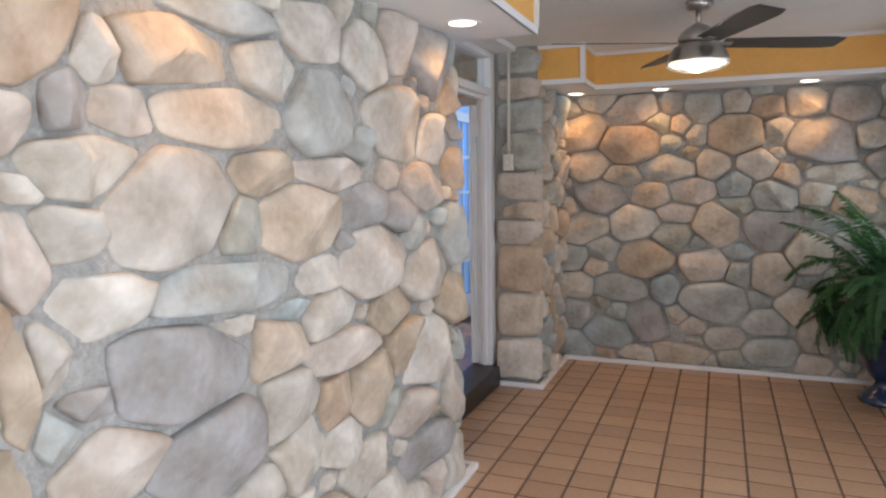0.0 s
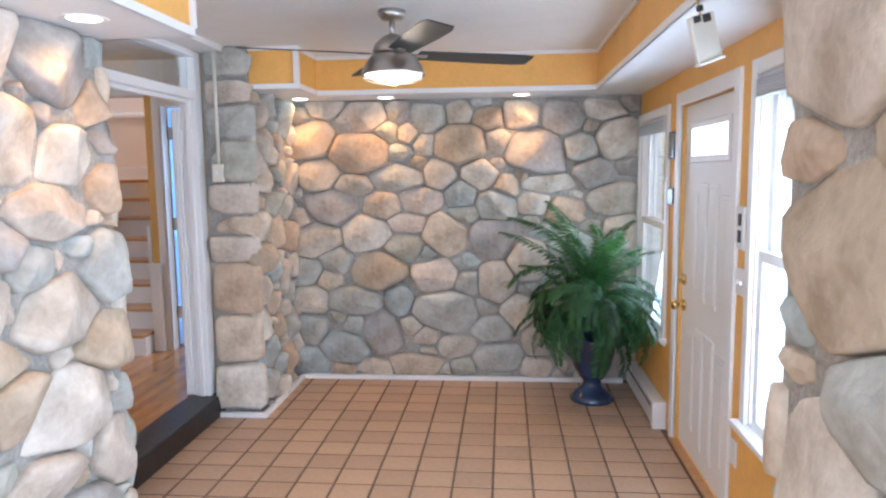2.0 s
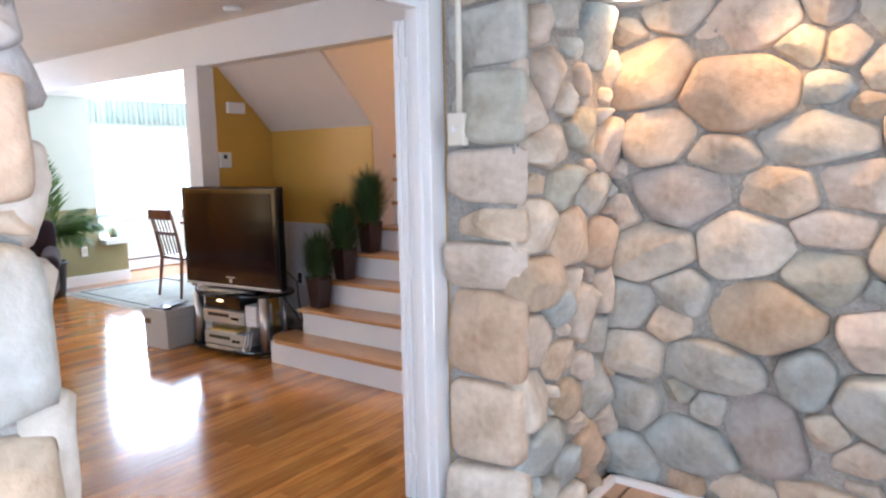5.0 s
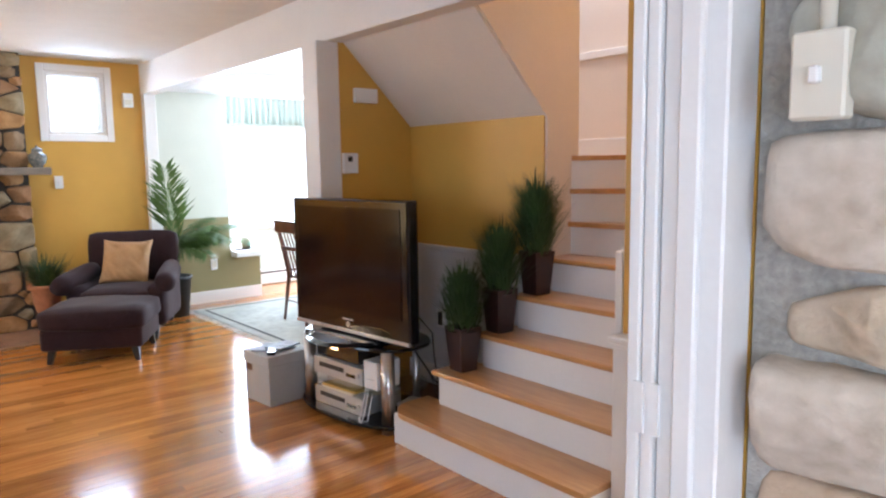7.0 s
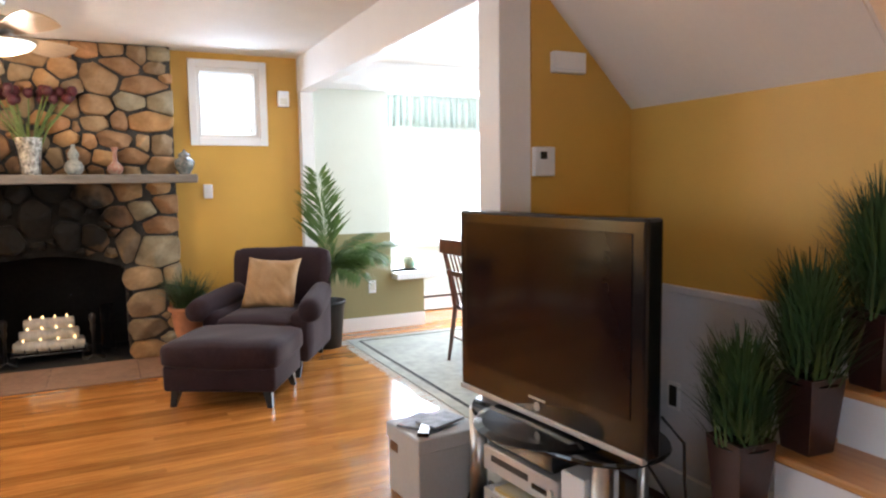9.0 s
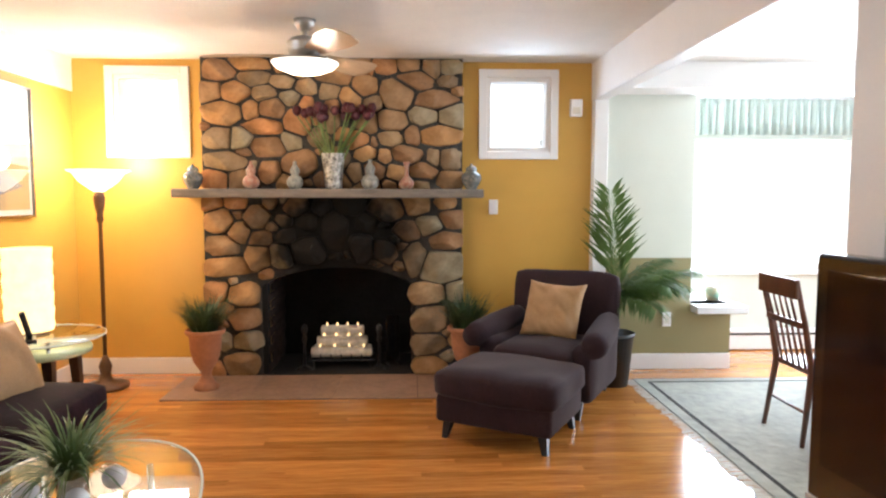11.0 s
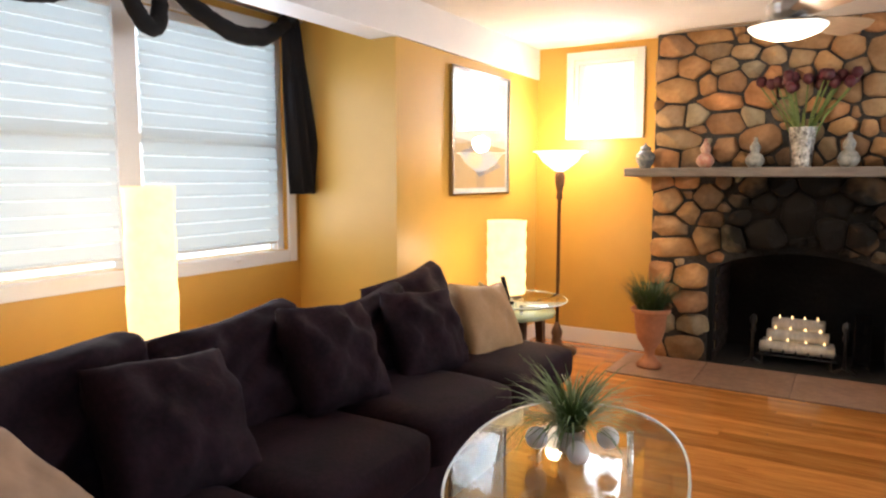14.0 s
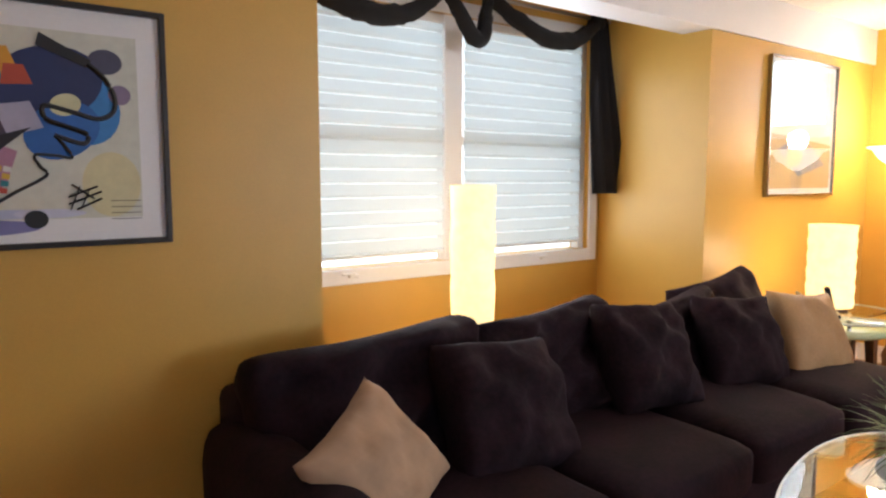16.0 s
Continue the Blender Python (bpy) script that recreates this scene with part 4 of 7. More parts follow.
FLAME = mat("tealight_flame", (1.0, 0.62, 0.25), 0.5, bump=0, grain=0, emit=6)
WAX = mat("frosted_ball", (0.84, 0.84, 0.82), 0.35, grain=0.1, size=25, bump=0.1, second=(0.68, 0.69, 0.70))
TULIP = mat("dark_red_tulip", (0.085, 0.008, 0.016), 0.5, grain=0.2, bump=0.05)
STALK = mat("tulip_leaf", (0.16, 0.22, 0.05), 0.45, grain=0.15, bump=0.03)
JARBLUE = mat("ginger_jar_glaze", (0.05, 0.07, 0.08), 0.25, size=55, grain=0.3, bump=0.03, second=(0.26, 0.25, 0.22), spots=40, coat=0.4)
JARRED = mat("red_vase_glaze", (0.30, 0.09, 0.055), 0.3, size=50, grain=0.3, bump=0.03, second=(0.42, 0.30, 0.22), spots=38, coat=0.4)
JARGREY = mat("grey_vase_glaze", (0.34, 0.33, 0.29), 0.3, size=50, grain=0.3, bump=0.03, second=(0.14, 0.15, 0.14), spots=38, coat=0.4)
MERCURY = mat("mercury_glass", (0.62, 0.60, 0.55), 0.3, 0.85, size=45, grain=0.42, bump=0.8, spots=40)
BOOK = mat("printed_paper", (0.30, 0.31, 0.33), 0.6, grain=0.25, size=30, bump=0, spots=20)


def at(ob, m):
    ob.matrix_basis = m
    return ob


def slim(bm, x, y, z, w, d, h, bev=0.003):
    """A small box on its middle."""
    return box(bm, x - w / 2, y - d / 2, z - h / 2, x + w / 2, y + d / 2, z + h / 2, bev, 1)


# ---- plants ----
def blade(bm, base, heading, length, width, droop, lean=0.35, n=5):
    """One curving grass blade."""
    d, p, pitch = Vector((math.cos(heading), math.sin(heading), 0)), Vector(base), math.pi / 2 - lean
    side = Vector((-d.y, d.x, 0))
    prev = None
    for i in range(n + 1):
        w = width * (1 - (i / n) ** 1.6) + 0.0006
        a, b = bm.verts.new(p + side * w), bm.verts.new(p - side * w)
        if prev:
            bm.faces.new((prev[0], a, b, prev[1]))
        prev = (a, b)
        p = p + (d * math.cos(pitch) + Vector((0, 0, 1)) * math.sin(pitch)) * (length / n)
        pitch -= droop / n


def tuft(n, height, spread, width, droop, rng, base=0.04, z=0.0):
    bm = B()
    for _ in range(n):
        t, r = rng.uniform(0, 6.283), base * math.sqrt(rng.random())
        blade(bm, (r * math.cos(t), r * math.sin(t), z), t + rng.uniform(-0.6, 0.6), height * rng.uniform(0.6, 1.08), width, droop * rng.uniform(0.4, 1.3), spread * rng.uniform(0.15, 1.2))
    return bm


def plume(n, height, rng):
    """A dense bush of fine upright blades, widest at half height and drawn to a point."""
    bm = B()
    for _ in range(n):
        t, r = rng.uniform(0, 6.283), 0.075 * math.sqrt(rng.random())
        f = rng.random() ** 0.8
        z = 0.20 + 0.55 * height * f
        blade(bm, (r * math.cos(t) * (1.15 - 0.7 * f), r * math.sin(t) * (1.15 - 0.7 * f), z), t + rng.uniform(-0.8, 0.8), height * rng.uniform(0.28, 0.52), 0.0032, rng.uniform(-0.25, 0.45), rng.uniform(0.1, 0.85), 4)
    return bm


def frond(length, pairs, leaf, width, arch, rng, vee=0.35, first=0.12, forward=0.6, sag=0.22):
    """A feathered leaf along +x that rises and arches over: stalk and leaflets in one mesh."""
    bm, pts, p, pitch = B(), [], Vector((0, 0, 0)), 1.15
    n = 14
    for i in range(n + 1):
        pts.append(p.copy())
        p = p + Vector((math.cos(pitch), 0, math.sin(pitch))) * (length / n)
        pitch -= arch / n
    tube(bm, pts, [0.004 * (1 - 0.8 * i / n) for i in range(n + 1)], 5)
    for k in range(pairs):
        f = first + (1 - first) * k / pairs
        i = min(int(f * n), n - 1)
        q = pts[i].lerp(pts[i + 1], f * n - i)
        t = (pts[i + 1] - pts[i]).normalized()
        up = t.cross(Vector((0, 1, 0)))
        size = leaf * (0.45 + 0.75 * math.sin(math.pi * min(1, 0.12 + 0.86 * f))) * rng.uniform(0.8, 1.1)
        for s in (1, -1):
            d = (t * forward * rng.uniform(0.75, 1.25) + Vector((0, s, 0)) + up * -rng.uniform(0.0, vee)).normalized()
            w = d.cross(up).normalized() * width
            tip = q + d * size - Vector((0, 0, sag * size))
            mid = q + d * size * 0.5
            vs = [bm.verts.new(v) for v in (q, mid + w, tip, mid - w)]
            bm.faces.new(vs)
    return bm


def potted(name, label, category, x, y, z, pot_profile, pot_mat, pot_label, tuft_bm, leaf_mat, top, group="", turn=0, seg=28):
    ob = thing(name, label, category, pose(x, y, z, 0, 0, turn), group)
    part("pot", lathe(B(), pot_profile, seg), pot_mat, ob, pot_label, seg > 8)
    part("soil", lathe(B(), [(top[0], top[1] - 0.01), (top[0] * 0.5, top[1])], 16), SOIL, ob)
    part("grass", tuft_bm, leaf_mat, ob, "tuft of grass blades")
    return ob


rng = random.Random(11)
fern = thing("potted_fern", "large drooping green fern in a dark blue glazed urn", "plant", pose(1.42, 5.10, 0))
part("urn", lathe(B(), [(0.15, 0), (0.155, 0.02), (0.13, 0.05), (0.07, 0.10), (0.06, 0.14), (0.09, 0.17), (0.13, 0.24), (0.155, 0.34), (0.16, 0.42), (0.175, 0.44), (0.17, 0.46), (0.15, 0.45), (0.14, 0.40), (0.001, 0.38)], 32),
     BLUEPOT, fern, "dark blue glazed urn", True)
kinds = [part("frond", frond(0.86, 50, 0.085, 0.0085, a, rng), LEAF, fern) for a in (1.3, 2.2, 3.0, 3.6)]
for i in range(96):
    src = kinds[i % 4]
    ob = src if i < 4 else new("frond", src.data)
    ob.parent = fern
    up = i % 4 == 0
    size = rng.uniform(0.75, 1.12) * (1.08 if up else 0.86)
    way = radians(i * 137.5)                 # fronds towards the walls stay shorter
    size = min(size, 0.62 / max(0.3, math.cos(way)), 0.76 / max(0.3, math.sin(way)))
    ob.matrix_basis = pose(rng.uniform(-0.06, 0.06), rng.uniform(-0.06, 0.06), 0.46 + rng.uniform(0.02, 0.28), rng.uniform(-14, 14), rng.uniform(-42, -4) if up else rng.uniform(-14, 26), i * 137.5 + rng.uniform(-6, 6)) @ Matrix.Diagonal((size, size, size, 1))

palm = thing("potted_palm", "tall green palm in a black plastic pot beside the armchair", "plant", pose(-7.2, 5.82, FLOOR_UP))
part("pot", lathe(B(), [(0.12, 0), (0.155, 0.36), (0.165, 0.36), (0.165, 0.385), (0.15, 0.385), (0.145, 0.33), (0.001, 0.32)], 26), BLACKPOT, palm, "black plastic pot", True)
kinds = [part("frond", frond(L_, n_, lf, 0.013, a, rng, v_, 0.42, fw, sg), PALMLEAF, palm)
         for L_, n_, lf, a, v_, fw, sg in ((1.5, 40, 0.36, 0.35, 0.2, 1.15, 0.02), (1.15, 44, 0.30, 1.6, 0.5, 0.9, 0.2), (0.95, 40, 0.27, 2.3, 0.6, 0.8, 0.3))]
for i, (src, turn, tip, size) in enumerate(((0, -28, -24, 0.74), (0, -75, -30, 0.60), (1, 75, -20, 0.74), (1, 30, -26, 0.66), (2, 95, -30, 0.86), (1, 112, -18, 0.72), (2, 245, -30, 0.66), (1, 55, -34, 0.62), (2, 62, -36, 0.84), (2, 20, -26, 0.74), (1, 92, -32, 0.70), (2, 125, -32, 0.80), (2, 275, -34, 0.70), (2, 80, -44, 0.8), (2, 40, -40, 0.8), (2, 105, -48, 0.72))):
    ob = kinds[src] if i == (0, 2, 4)[src] else new("frond", kinds[src].data)
    ob.parent = palm
    ob.matrix_basis = pose(0.03 * math.cos(i), 0.03 * math.sin(i), 0.33, 0, tip, turn) @ Matrix.Diagonal((size, size, size, 1))

URN = [(0.085, 0), (0.09, 0.02), (0.06, 0.05), (0.035, 0.09), (0.04, 0.13), (0.085, 0.20), (0.105, 0.28), (0.112, 0.38), (0.135, 0.40), (0.14, 0.42), (0.13, 0.43), (0.11, 0.40), (0.001, 0.38)]
for x, y in ((-7.15, 2.90), (-7.2, 4.75)):
    potted("terracotta_urn", "terracotta footed urn of green grass standing on the hearth", "plant", x, y, FLOOR_UP + 0.008, URN, TERRA, "terracotta urn",
           tuft(420, 0.33, 0.5, 0.0035, 0.9, rng, 0.08, 0.38), GRASS, (0.11, 0.395), "urns beside the fireplace")
STEP_POT = [(0.066, 0), (0.069, 0.004), (0.094, 0.22), (0.096, 0.225), (0.086, 0.225), (0.082, 0.21), (0.001, 0.205)]
for x, y, k, h in ((-3.13, 5.86, 2, 0.36), (-3.06, 6.05, 3, 0.40), (-2.99, 6.25, 4, 0.44)):
    o = potted("stair_plant", "bushy green grass plant in a tapered wine-brown pot", "plant", x, y, FLOOR_UP + 0.178 * k, STEP_POT, WINEPOT, "square tapered wine-brown pot",
               plume(1000, h, rng), GRASS, (0.078, 0.215), "plants up the stairs", 40, 4)

# ---- sunroom: door, windows, fittings ----
door = tagged(part("door_1", box(B(), 1.835, 3.46, 0.02, 1.88, 4.37, 1.96, 0.003, 1), WHITE), "white panelled front door with a small top light, closed", "door", kind="structure")
for y0, y1, z0, z1 in [(3.555 + 0.175 * k, 3.710 + 0.175 * k, z0 + d, z1 - d) for k, d in ((0, 0.05), (1, 0), (2, 0), (3, 0.05)) for z0, z1 in ((0.14, 0.74), (0.94, 1.52))]:
    bm = B()
    box(bm, 1.826, y0 + 0.02, z0, 1.8355, y1 - 0.02, z1, 0.006, 2)
    box(bm, 1.829, y0, z0 - 0.02, 1.8352, y1, z1 + 0.02, 0.004, 1)
    part("panel", bm, WHITE, door)
part("lite_frame", box(B(), 1.822, 3.565, 1.645, 1.8352, 4.23, 1.86, 0.006), WHITE, door, "white frame of the top light")
# daylight through the glass is put in as a glowing pane
part("pane", box(B(), 1.8195, 3.60, 1.68, 1.8218, 4.195, 1.825), SKYGLOW, door, "pane that glows in place of sky behind it, with muntin bars")
for k in range(1, 5):
    part("muntin", box(B(), 1.815, 3.60 + 0.119 * k - 0.005, 1.68, 1.8194, 3.60 + 0.119 * k + 0.005, 1.825), WHITE, door)
bm = B()
lathe(bm, [(0.034, 0), (0.034, 0.008), (0.012, 0.014), (0.012, 0.035), (0.026, 0.045), (0.03, 0.06), (0.022, 0.072), (0.001, 0.075)], 20)
at(part("door_knob", bm, BRASS, door, "brass knob", True), pose(1.834, 4.305, 0.84, 0, -90, 0))
at(part("deadbolt", lathe(B(), [(0.03, 0), (0.03, 0.012), (0.012, 0.02), (0.012, 0.03), (0.001, 0.032)], 20), BRASS, door, "brass deadbolt", True), pose(1.834, 4.305, 0.985, 0, -90, 0))
for z in (0.25, 1.05, 1.8):
    part("hinge", slim(B(), 1.83, 3.462, z, 0.012, 0.012, 0.1), BRASS, door)
part("threshold", box(B(), 1.785, 3.435, 0.0, 1.83, 4.395, 0.02, 0.004, 1), TREAD, door, "wooden door sill")
for y0, y1, z0, z1 in ((4.375, 4.455, 0, 2.04), (3.375, 3.455, 0, 2.04), (3.455, 4.375, 1.965, 2.04)):
    slab("trim", 1.795, y0, z0, 1.8205, y1, z1, WHITE, "white door casing", "trim", 0.005)


def sash_window(name, y0, y1, z0, z1, label):
    """A double-hung window in the east wall with casing, sill, sashes, panes and a raised blind."""
    w = tagged(part(name, box(B(), 1.90, y0 + 0.002, z0 + 0.002, 1.95, y0 + 0.03, z1 - 0.002), WHITE), label, "window", kind="structure")
    for a, b, c, d in ((y0 - 0.06, y0, z0 - 0.05, z1 + 0.06), (y1, y1 + 0.06, z0 - 0.05, z1 + 0.06), (y0, y1, z1, z1 + 0.06), (y0, y1, z0 - 0.05, z0)):
        part("casing", box(B(), 1.79, a, c, 1.8095, b, d, 0.004, 1), WHITE, w)
    part("sill", box(B(), 1.755, y0 - 0.08, z0 - 0.03, 1.90, y1 + 0.08, z0 + 0.001, 0.005, 1), WHITE, w)
    zm = (z0 + z1) / 2
    for c, d, x in ((z0 + 0.002, zm + 0.02, 1.812), (zm - 0.02, z1 - 0.002, 1.845)):
        s = part("sash", box(B(), x, y0 + 0.03, c, x + 0.03, y0 + 0.075, d), WHITE, w)
        part("stile", box(B(), x, y1 - 0.075, c, x + 0.03, y1 - 0.03, d), WHITE, s)
        part("rail", box(B(), x, y0 + 0.075, c, x + 0.03, y1 - 0.075, c + 0.04), WHITE, s)
        part("rail", box(B(), x, y0 + 0.075, d - 0.04, x + 0.03, y1 - 0.075, d), WHITE, s)
        p = part("pane", box(B(), x + 0.012, y0 + 0.076, c + 0.041, x + 0.016, y1 - 0.076, d - 0.041), GLASS, s)
        p.visible_shadow = False
    for a, b, c, d in ((y0 + 0.0005, y0 + 0.008, z0 + 0.002, z1 - 0.002), (y1 - 0.008, y1 - 0.0005, z0 + 0.002, z1 - 0.002), (y0 + 0.008, y1 - 0.008, z1 - 0.01, z1 - 0.002), (y0 + 0.008, y1 - 0.008, z0 + 0.002, z0 + 0.01)):
        part("liner", box(B(), 1.8105, a, c, 1.96, b, d), WHITE, w)
    part("jamb", box(B(), 1.90, y1 - 0.03, z0 + 0.002, 1.95, y1 - 0.002, z1 - 0.002), WHITE, w)
    for k in range(7):
        part("blind_slat", box(B(), 1.78, y0 + 0.004, z1 - 0.03 - 0.011 * k, 1.808, y1 - 0.004, z1 - 0.024 - 0.011 * k), GREYW, w)
    return w


sash_window("window_1", W1[0], W1[1], W1[2], W1[3], "white sash window with a raised blind beside the fern")
sash_window("window_2", W2[0], W2[1], W2[2], W2[3], "white sash window with a raised blind beside the stone pillar")
for w, a, b in (("window_3", -0.60, 1.25),):
    ob = tagged(part(w, box(B(), 1.88, a, 0.50, 1.92, a + 0.05, 2.0), WHITE), "white window that lights the stone wall", "window", kind="structure")
    part("frame", box(B(), 1.88, b - 0.05, 0.50, 1.92, b, 2.0), WHITE, ob)

heater = thing("baseboard_heater", "white metal baseboard heater along the orange wall", "heater", pose(1.765, 5.05, 0))
part("cover", box(B(), -0.035, -0.47, 0.012, 0.044, 0.47, 0.165, 0.006), WHITE, heater)
part("slot", box(B(), -0.037, -0.44, 0.118, -0.0345, 0.44, 0.135), BLACKP, heater, "dark air slot")
part("end_cap", box(B(), -0.042, -0.50, 0.0, 0.044, -0.43, 0.172, 0.005), WHITE, heater)

box_sw = thing("switch_box", "cream surface switch box fed by a conduit on the stone pier", "switch", pose(-1.015, 4.60, 1.62))
part("plate", slim(B(), 0, 0.0, 0, 0.07, 0.035, 0.115, 0.004), CREAM, box_sw)
part("conduit", tube(B(), [(0.0, 0.012, 0.05), (0.0, 0.012, 0.80)], 0.011, 10), CREAM, box_sw, "cream conduit", True)
part("toggle", slim(B(), 0, -0.022, 0, 0.012, 0.02, 0.022, 0.002), WHITE, box_sw)

for nm, y, z, w, h, m_, lab in (("small_picture", 4.53, 1.75, 0.14, 0.16, JARBLUE, "small dark framed picture on the orange wall"), ("small_picture", 4.53, 1.45, 0.13, 0.10, JARGREY, "small grey framed picture on the orange wall")):
    o = thing(nm, lab, "picture", pose(1.80, y, z))
    part("frame", slim(B(), 0, 0, 0, 0.015, w, h), BLACKP, o)
    part("print", slim(B(), -0.009, 0, 0, 0.003, w - 0.02, h - 0.02, 0.0), m_, o)
o = thing("key_plate", "white intercom plate with two dark slots beside the door", "switch", pose(1.80, 3.30, 1.365))
part("plate", slim(B(), 0, 0, 0, 0.02, 0.09, 0.18), WHITE, o)
for z in (-0.035, 0.035):
    part("slot", slim(B(), -0.011, 0, z, 0.004, 0.035, 0.05, 0.0), BLACKP, o)
o = thing("switch_plate", "white triple switch plate beside the window casing", "switch", pose(1.805, 3.285, 1.135))
part("plate", slim(B(), 0, 0, 0, 0.01, 0.15, 0.115), WHITE, o)
for y in (-0.045, 0, 0.045):
    part("toggle", slim(B(), -0.008, y, 0, 0.012, 0.01, 0.022, 0.001), WHITE, o)
o = thing("outlet", "white power outlet low on the orange wall", "outlet", pose(1.805, 3.315, 0.38))
part("plate", slim(B(), 0, 0, 0, 0.01, 0.07, 0.115), WHITE, o)
o = thing("hanging_plaque", "cream plaque hung from the soffit on a black clip", "fixture", pose(1.46, 2.72, 2.06, 0, -18, 30))
part("plaque", slim(B(), 0, 0, -0.02, 0.11, 0.016, 0.15, 0.003), CREAM, o)
part("edge", slim(B(), 0, -0.002, -0.098, 0.115, 0.024, 0.008, 0.001), WHITE, o, "white lower edge")
for dx, dz, s in ((-0.03, 0.045, 0.022), (0.012, 0.04, 0.026), (-0.01, 0.075, 0.02)):
    part("clip", slim(B(), dx, -0.012, dz, s, 0.014, s, 0.002), BLACKP, o, "black clip")
part("hook", tube(B(), [(0, 0, 0.05), (0, 0, 0.118)], 0.004, 6), BRASS, o)


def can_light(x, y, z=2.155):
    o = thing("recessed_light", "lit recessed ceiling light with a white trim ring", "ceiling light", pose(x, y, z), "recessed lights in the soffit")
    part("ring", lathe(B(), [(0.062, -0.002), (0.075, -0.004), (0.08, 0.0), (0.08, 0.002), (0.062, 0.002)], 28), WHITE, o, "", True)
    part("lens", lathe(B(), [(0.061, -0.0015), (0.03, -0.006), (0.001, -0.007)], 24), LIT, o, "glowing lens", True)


# last fitting is out of view, assumed from warm light on the stone
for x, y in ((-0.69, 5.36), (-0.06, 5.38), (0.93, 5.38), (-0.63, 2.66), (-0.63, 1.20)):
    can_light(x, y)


def fan_blade(root, tip, w0, w1, square=False):
    """A pitched fan blade along +x with a rounded or a squared end."""
    bm = B()
    n = 10
    outline = []
    for i in range(n + 1):
        f = i / n
        w = w0 + (w1 - w0) * min(1, f * 1.6)
        if f > 0.99 and square:
            w *= 0.8
        elif f > 0.85 and not square:
            w *= math.sqrt(max(0.0, 1 - ((f - 0.85) / 0.155) ** 2)) * 0.9 + 0.1
        outline.append((root + (tip - root) * f, w / 2))
    pts = outline + [(x, -w) for x, w in reversed(outline)]
    lo, hi = [bm.verts.new((x, y, -0.003)) for x, y in pts], [bm.verts.new((x, y, 0.003)) for x, y in pts]
    bm.faces.new(lo), bm.faces.new(hi)
    for i in range(len(pts)):
        bm.faces.new((lo[i], lo[(i + 1) % len(pts)], hi[(i + 1) % len(pts)], hi[i]))
    return bm


fan = thing("ceiling_fan", "brushed steel ceiling fan with dark blades and a lit bell light", "ceiling fan", pose(0.245, 3.88, 2.425) @ Matrix.Diagonal((1.08, 1.08, 0.88, 1)))
part("canopy", lathe(B(), [(0.065, 0), (0.065, -0.03), (0.05, -0.05), (0.014, -0.055)], 28), STEEL, fan, "", True)
part("downrod", lathe(B(), [(0.013, -0.05), (0.013, -0.15)], 14), STEEL, fan, "", True)
part("motor", lathe(B(), [(0.02, -0.13), (0.05, -0.15), (0.085, -0.19), (0.095, -0.225), (0.09, -0.24)], 32), STEEL, fan, "", True)
part("shade", lathe(B(), [(0.085, -0.245), (0.11, -0.265), (0.135, -0.31), (0.148, -0.35), (0.15, -0.365), (0.143, -0.365), (0.13, -0.31), (0.10, -0.26)], 36), STEEL, fan, "brushed steel bell shade", True)
part("lens", lathe(B(), [(0.138, -0.362), (0.10, -0.385), (0.05, -0.395), (0.001, -0.398)], 30), LIT, fan, "glowing lens", True)
guard = part("guard", tube(B(), [(0.145 * math.cos(t * math.pi / 12), 0.145 * math.sin(t * math.pi / 12), -0.372) for t in range(25)], 0.004, 6), STEEL, fan, "wire guard", True)
for k in range(4):
    part("wire", tube(B(), [(0.14 * math.cos(a) * math.cos(k * math.pi / 4), 0.14 * math.cos(a) * math.sin(k * math.pi / 4), -0.375 - 0.04 * math.sin(a)) for a in [math.pi * i / 12 for i in range(13)]], 0.003, 5), STEEL, guard)
for k in range(4):
    arm = at(part("blade", fan_blade(0.12, 0.71, 0.11, 0.135, True), DARKBLADE, fan, "dark grey blade"), pose(0, 0, -0.245, 0, 0, 24 + 90 * k) @ pose(0, 0, 0, -13, 0, 0))
    part("bracket", box(B(), 0.07, -0.02, -0.008, 0.17, 0.02, 0.0, 0.003, 1), STEEL, arm, "steel bracket")

# ---- wide opening: casing, transom, folded door leaves ----
frame_ = tagged(part("door_frame", box(B(), -1.252, 4.605, 0.13, -1.145, 4.70, 2.39, 0.004, 1), WHITE), "white painted frame of the wide opening with a glazed transom", "door frame", kind="structure")
part("jamb", box(B(), -1.20, 3.12, 0.13, -1.08, 3.16, 2.39, 0.004, 1), WHITE, frame_)
part("stop", box(B(), -1.215, 4.588, 0.143, -1.18, 4.605, 2.09, 0.003, 1), WHITE, frame_)
part("casing", box(B(), -1.325, 3.04, 0.14, -1.302, 3.16, 2.46, 0.005, 1), WHITE, frame_)
part("head", box(B(), -1.24, 3.16, 2.085, -1.14, 4.605, 2.14, 0.004, 1), WHITE, frame_)
part("head_stop", box(B(), -1.215, 3.16, 2.06, -1.18, 4.588, 2.085, 0.003, 1), WHITE, frame_)
part("transom_top", box(B(), -1.24, 3.16, 2.35, -1.14, 4.605, 2.39, 0.004, 1), WHITE, frame_)
p = part("transom_pane", box(B(), -1.195, 3.165, 2.14, -1.190, 4.60, 2.35), GLASS, frame_, "transom glass")
p.visible_shadow = False
leaf = tagged(part("door_2", box(B(), -1.2785, 4.598, 0.15, -1.2555, 5.04, 2.03, 0.003, 1), WHITE), "white folding door leaves stacked open behind the jamb", "door", kind="structure")
part("leaf", box(B(), -1.304, 4.594, 0.15, -1.2805, 5.04, 2.03, 0.003, 1), WHITE, leaf)
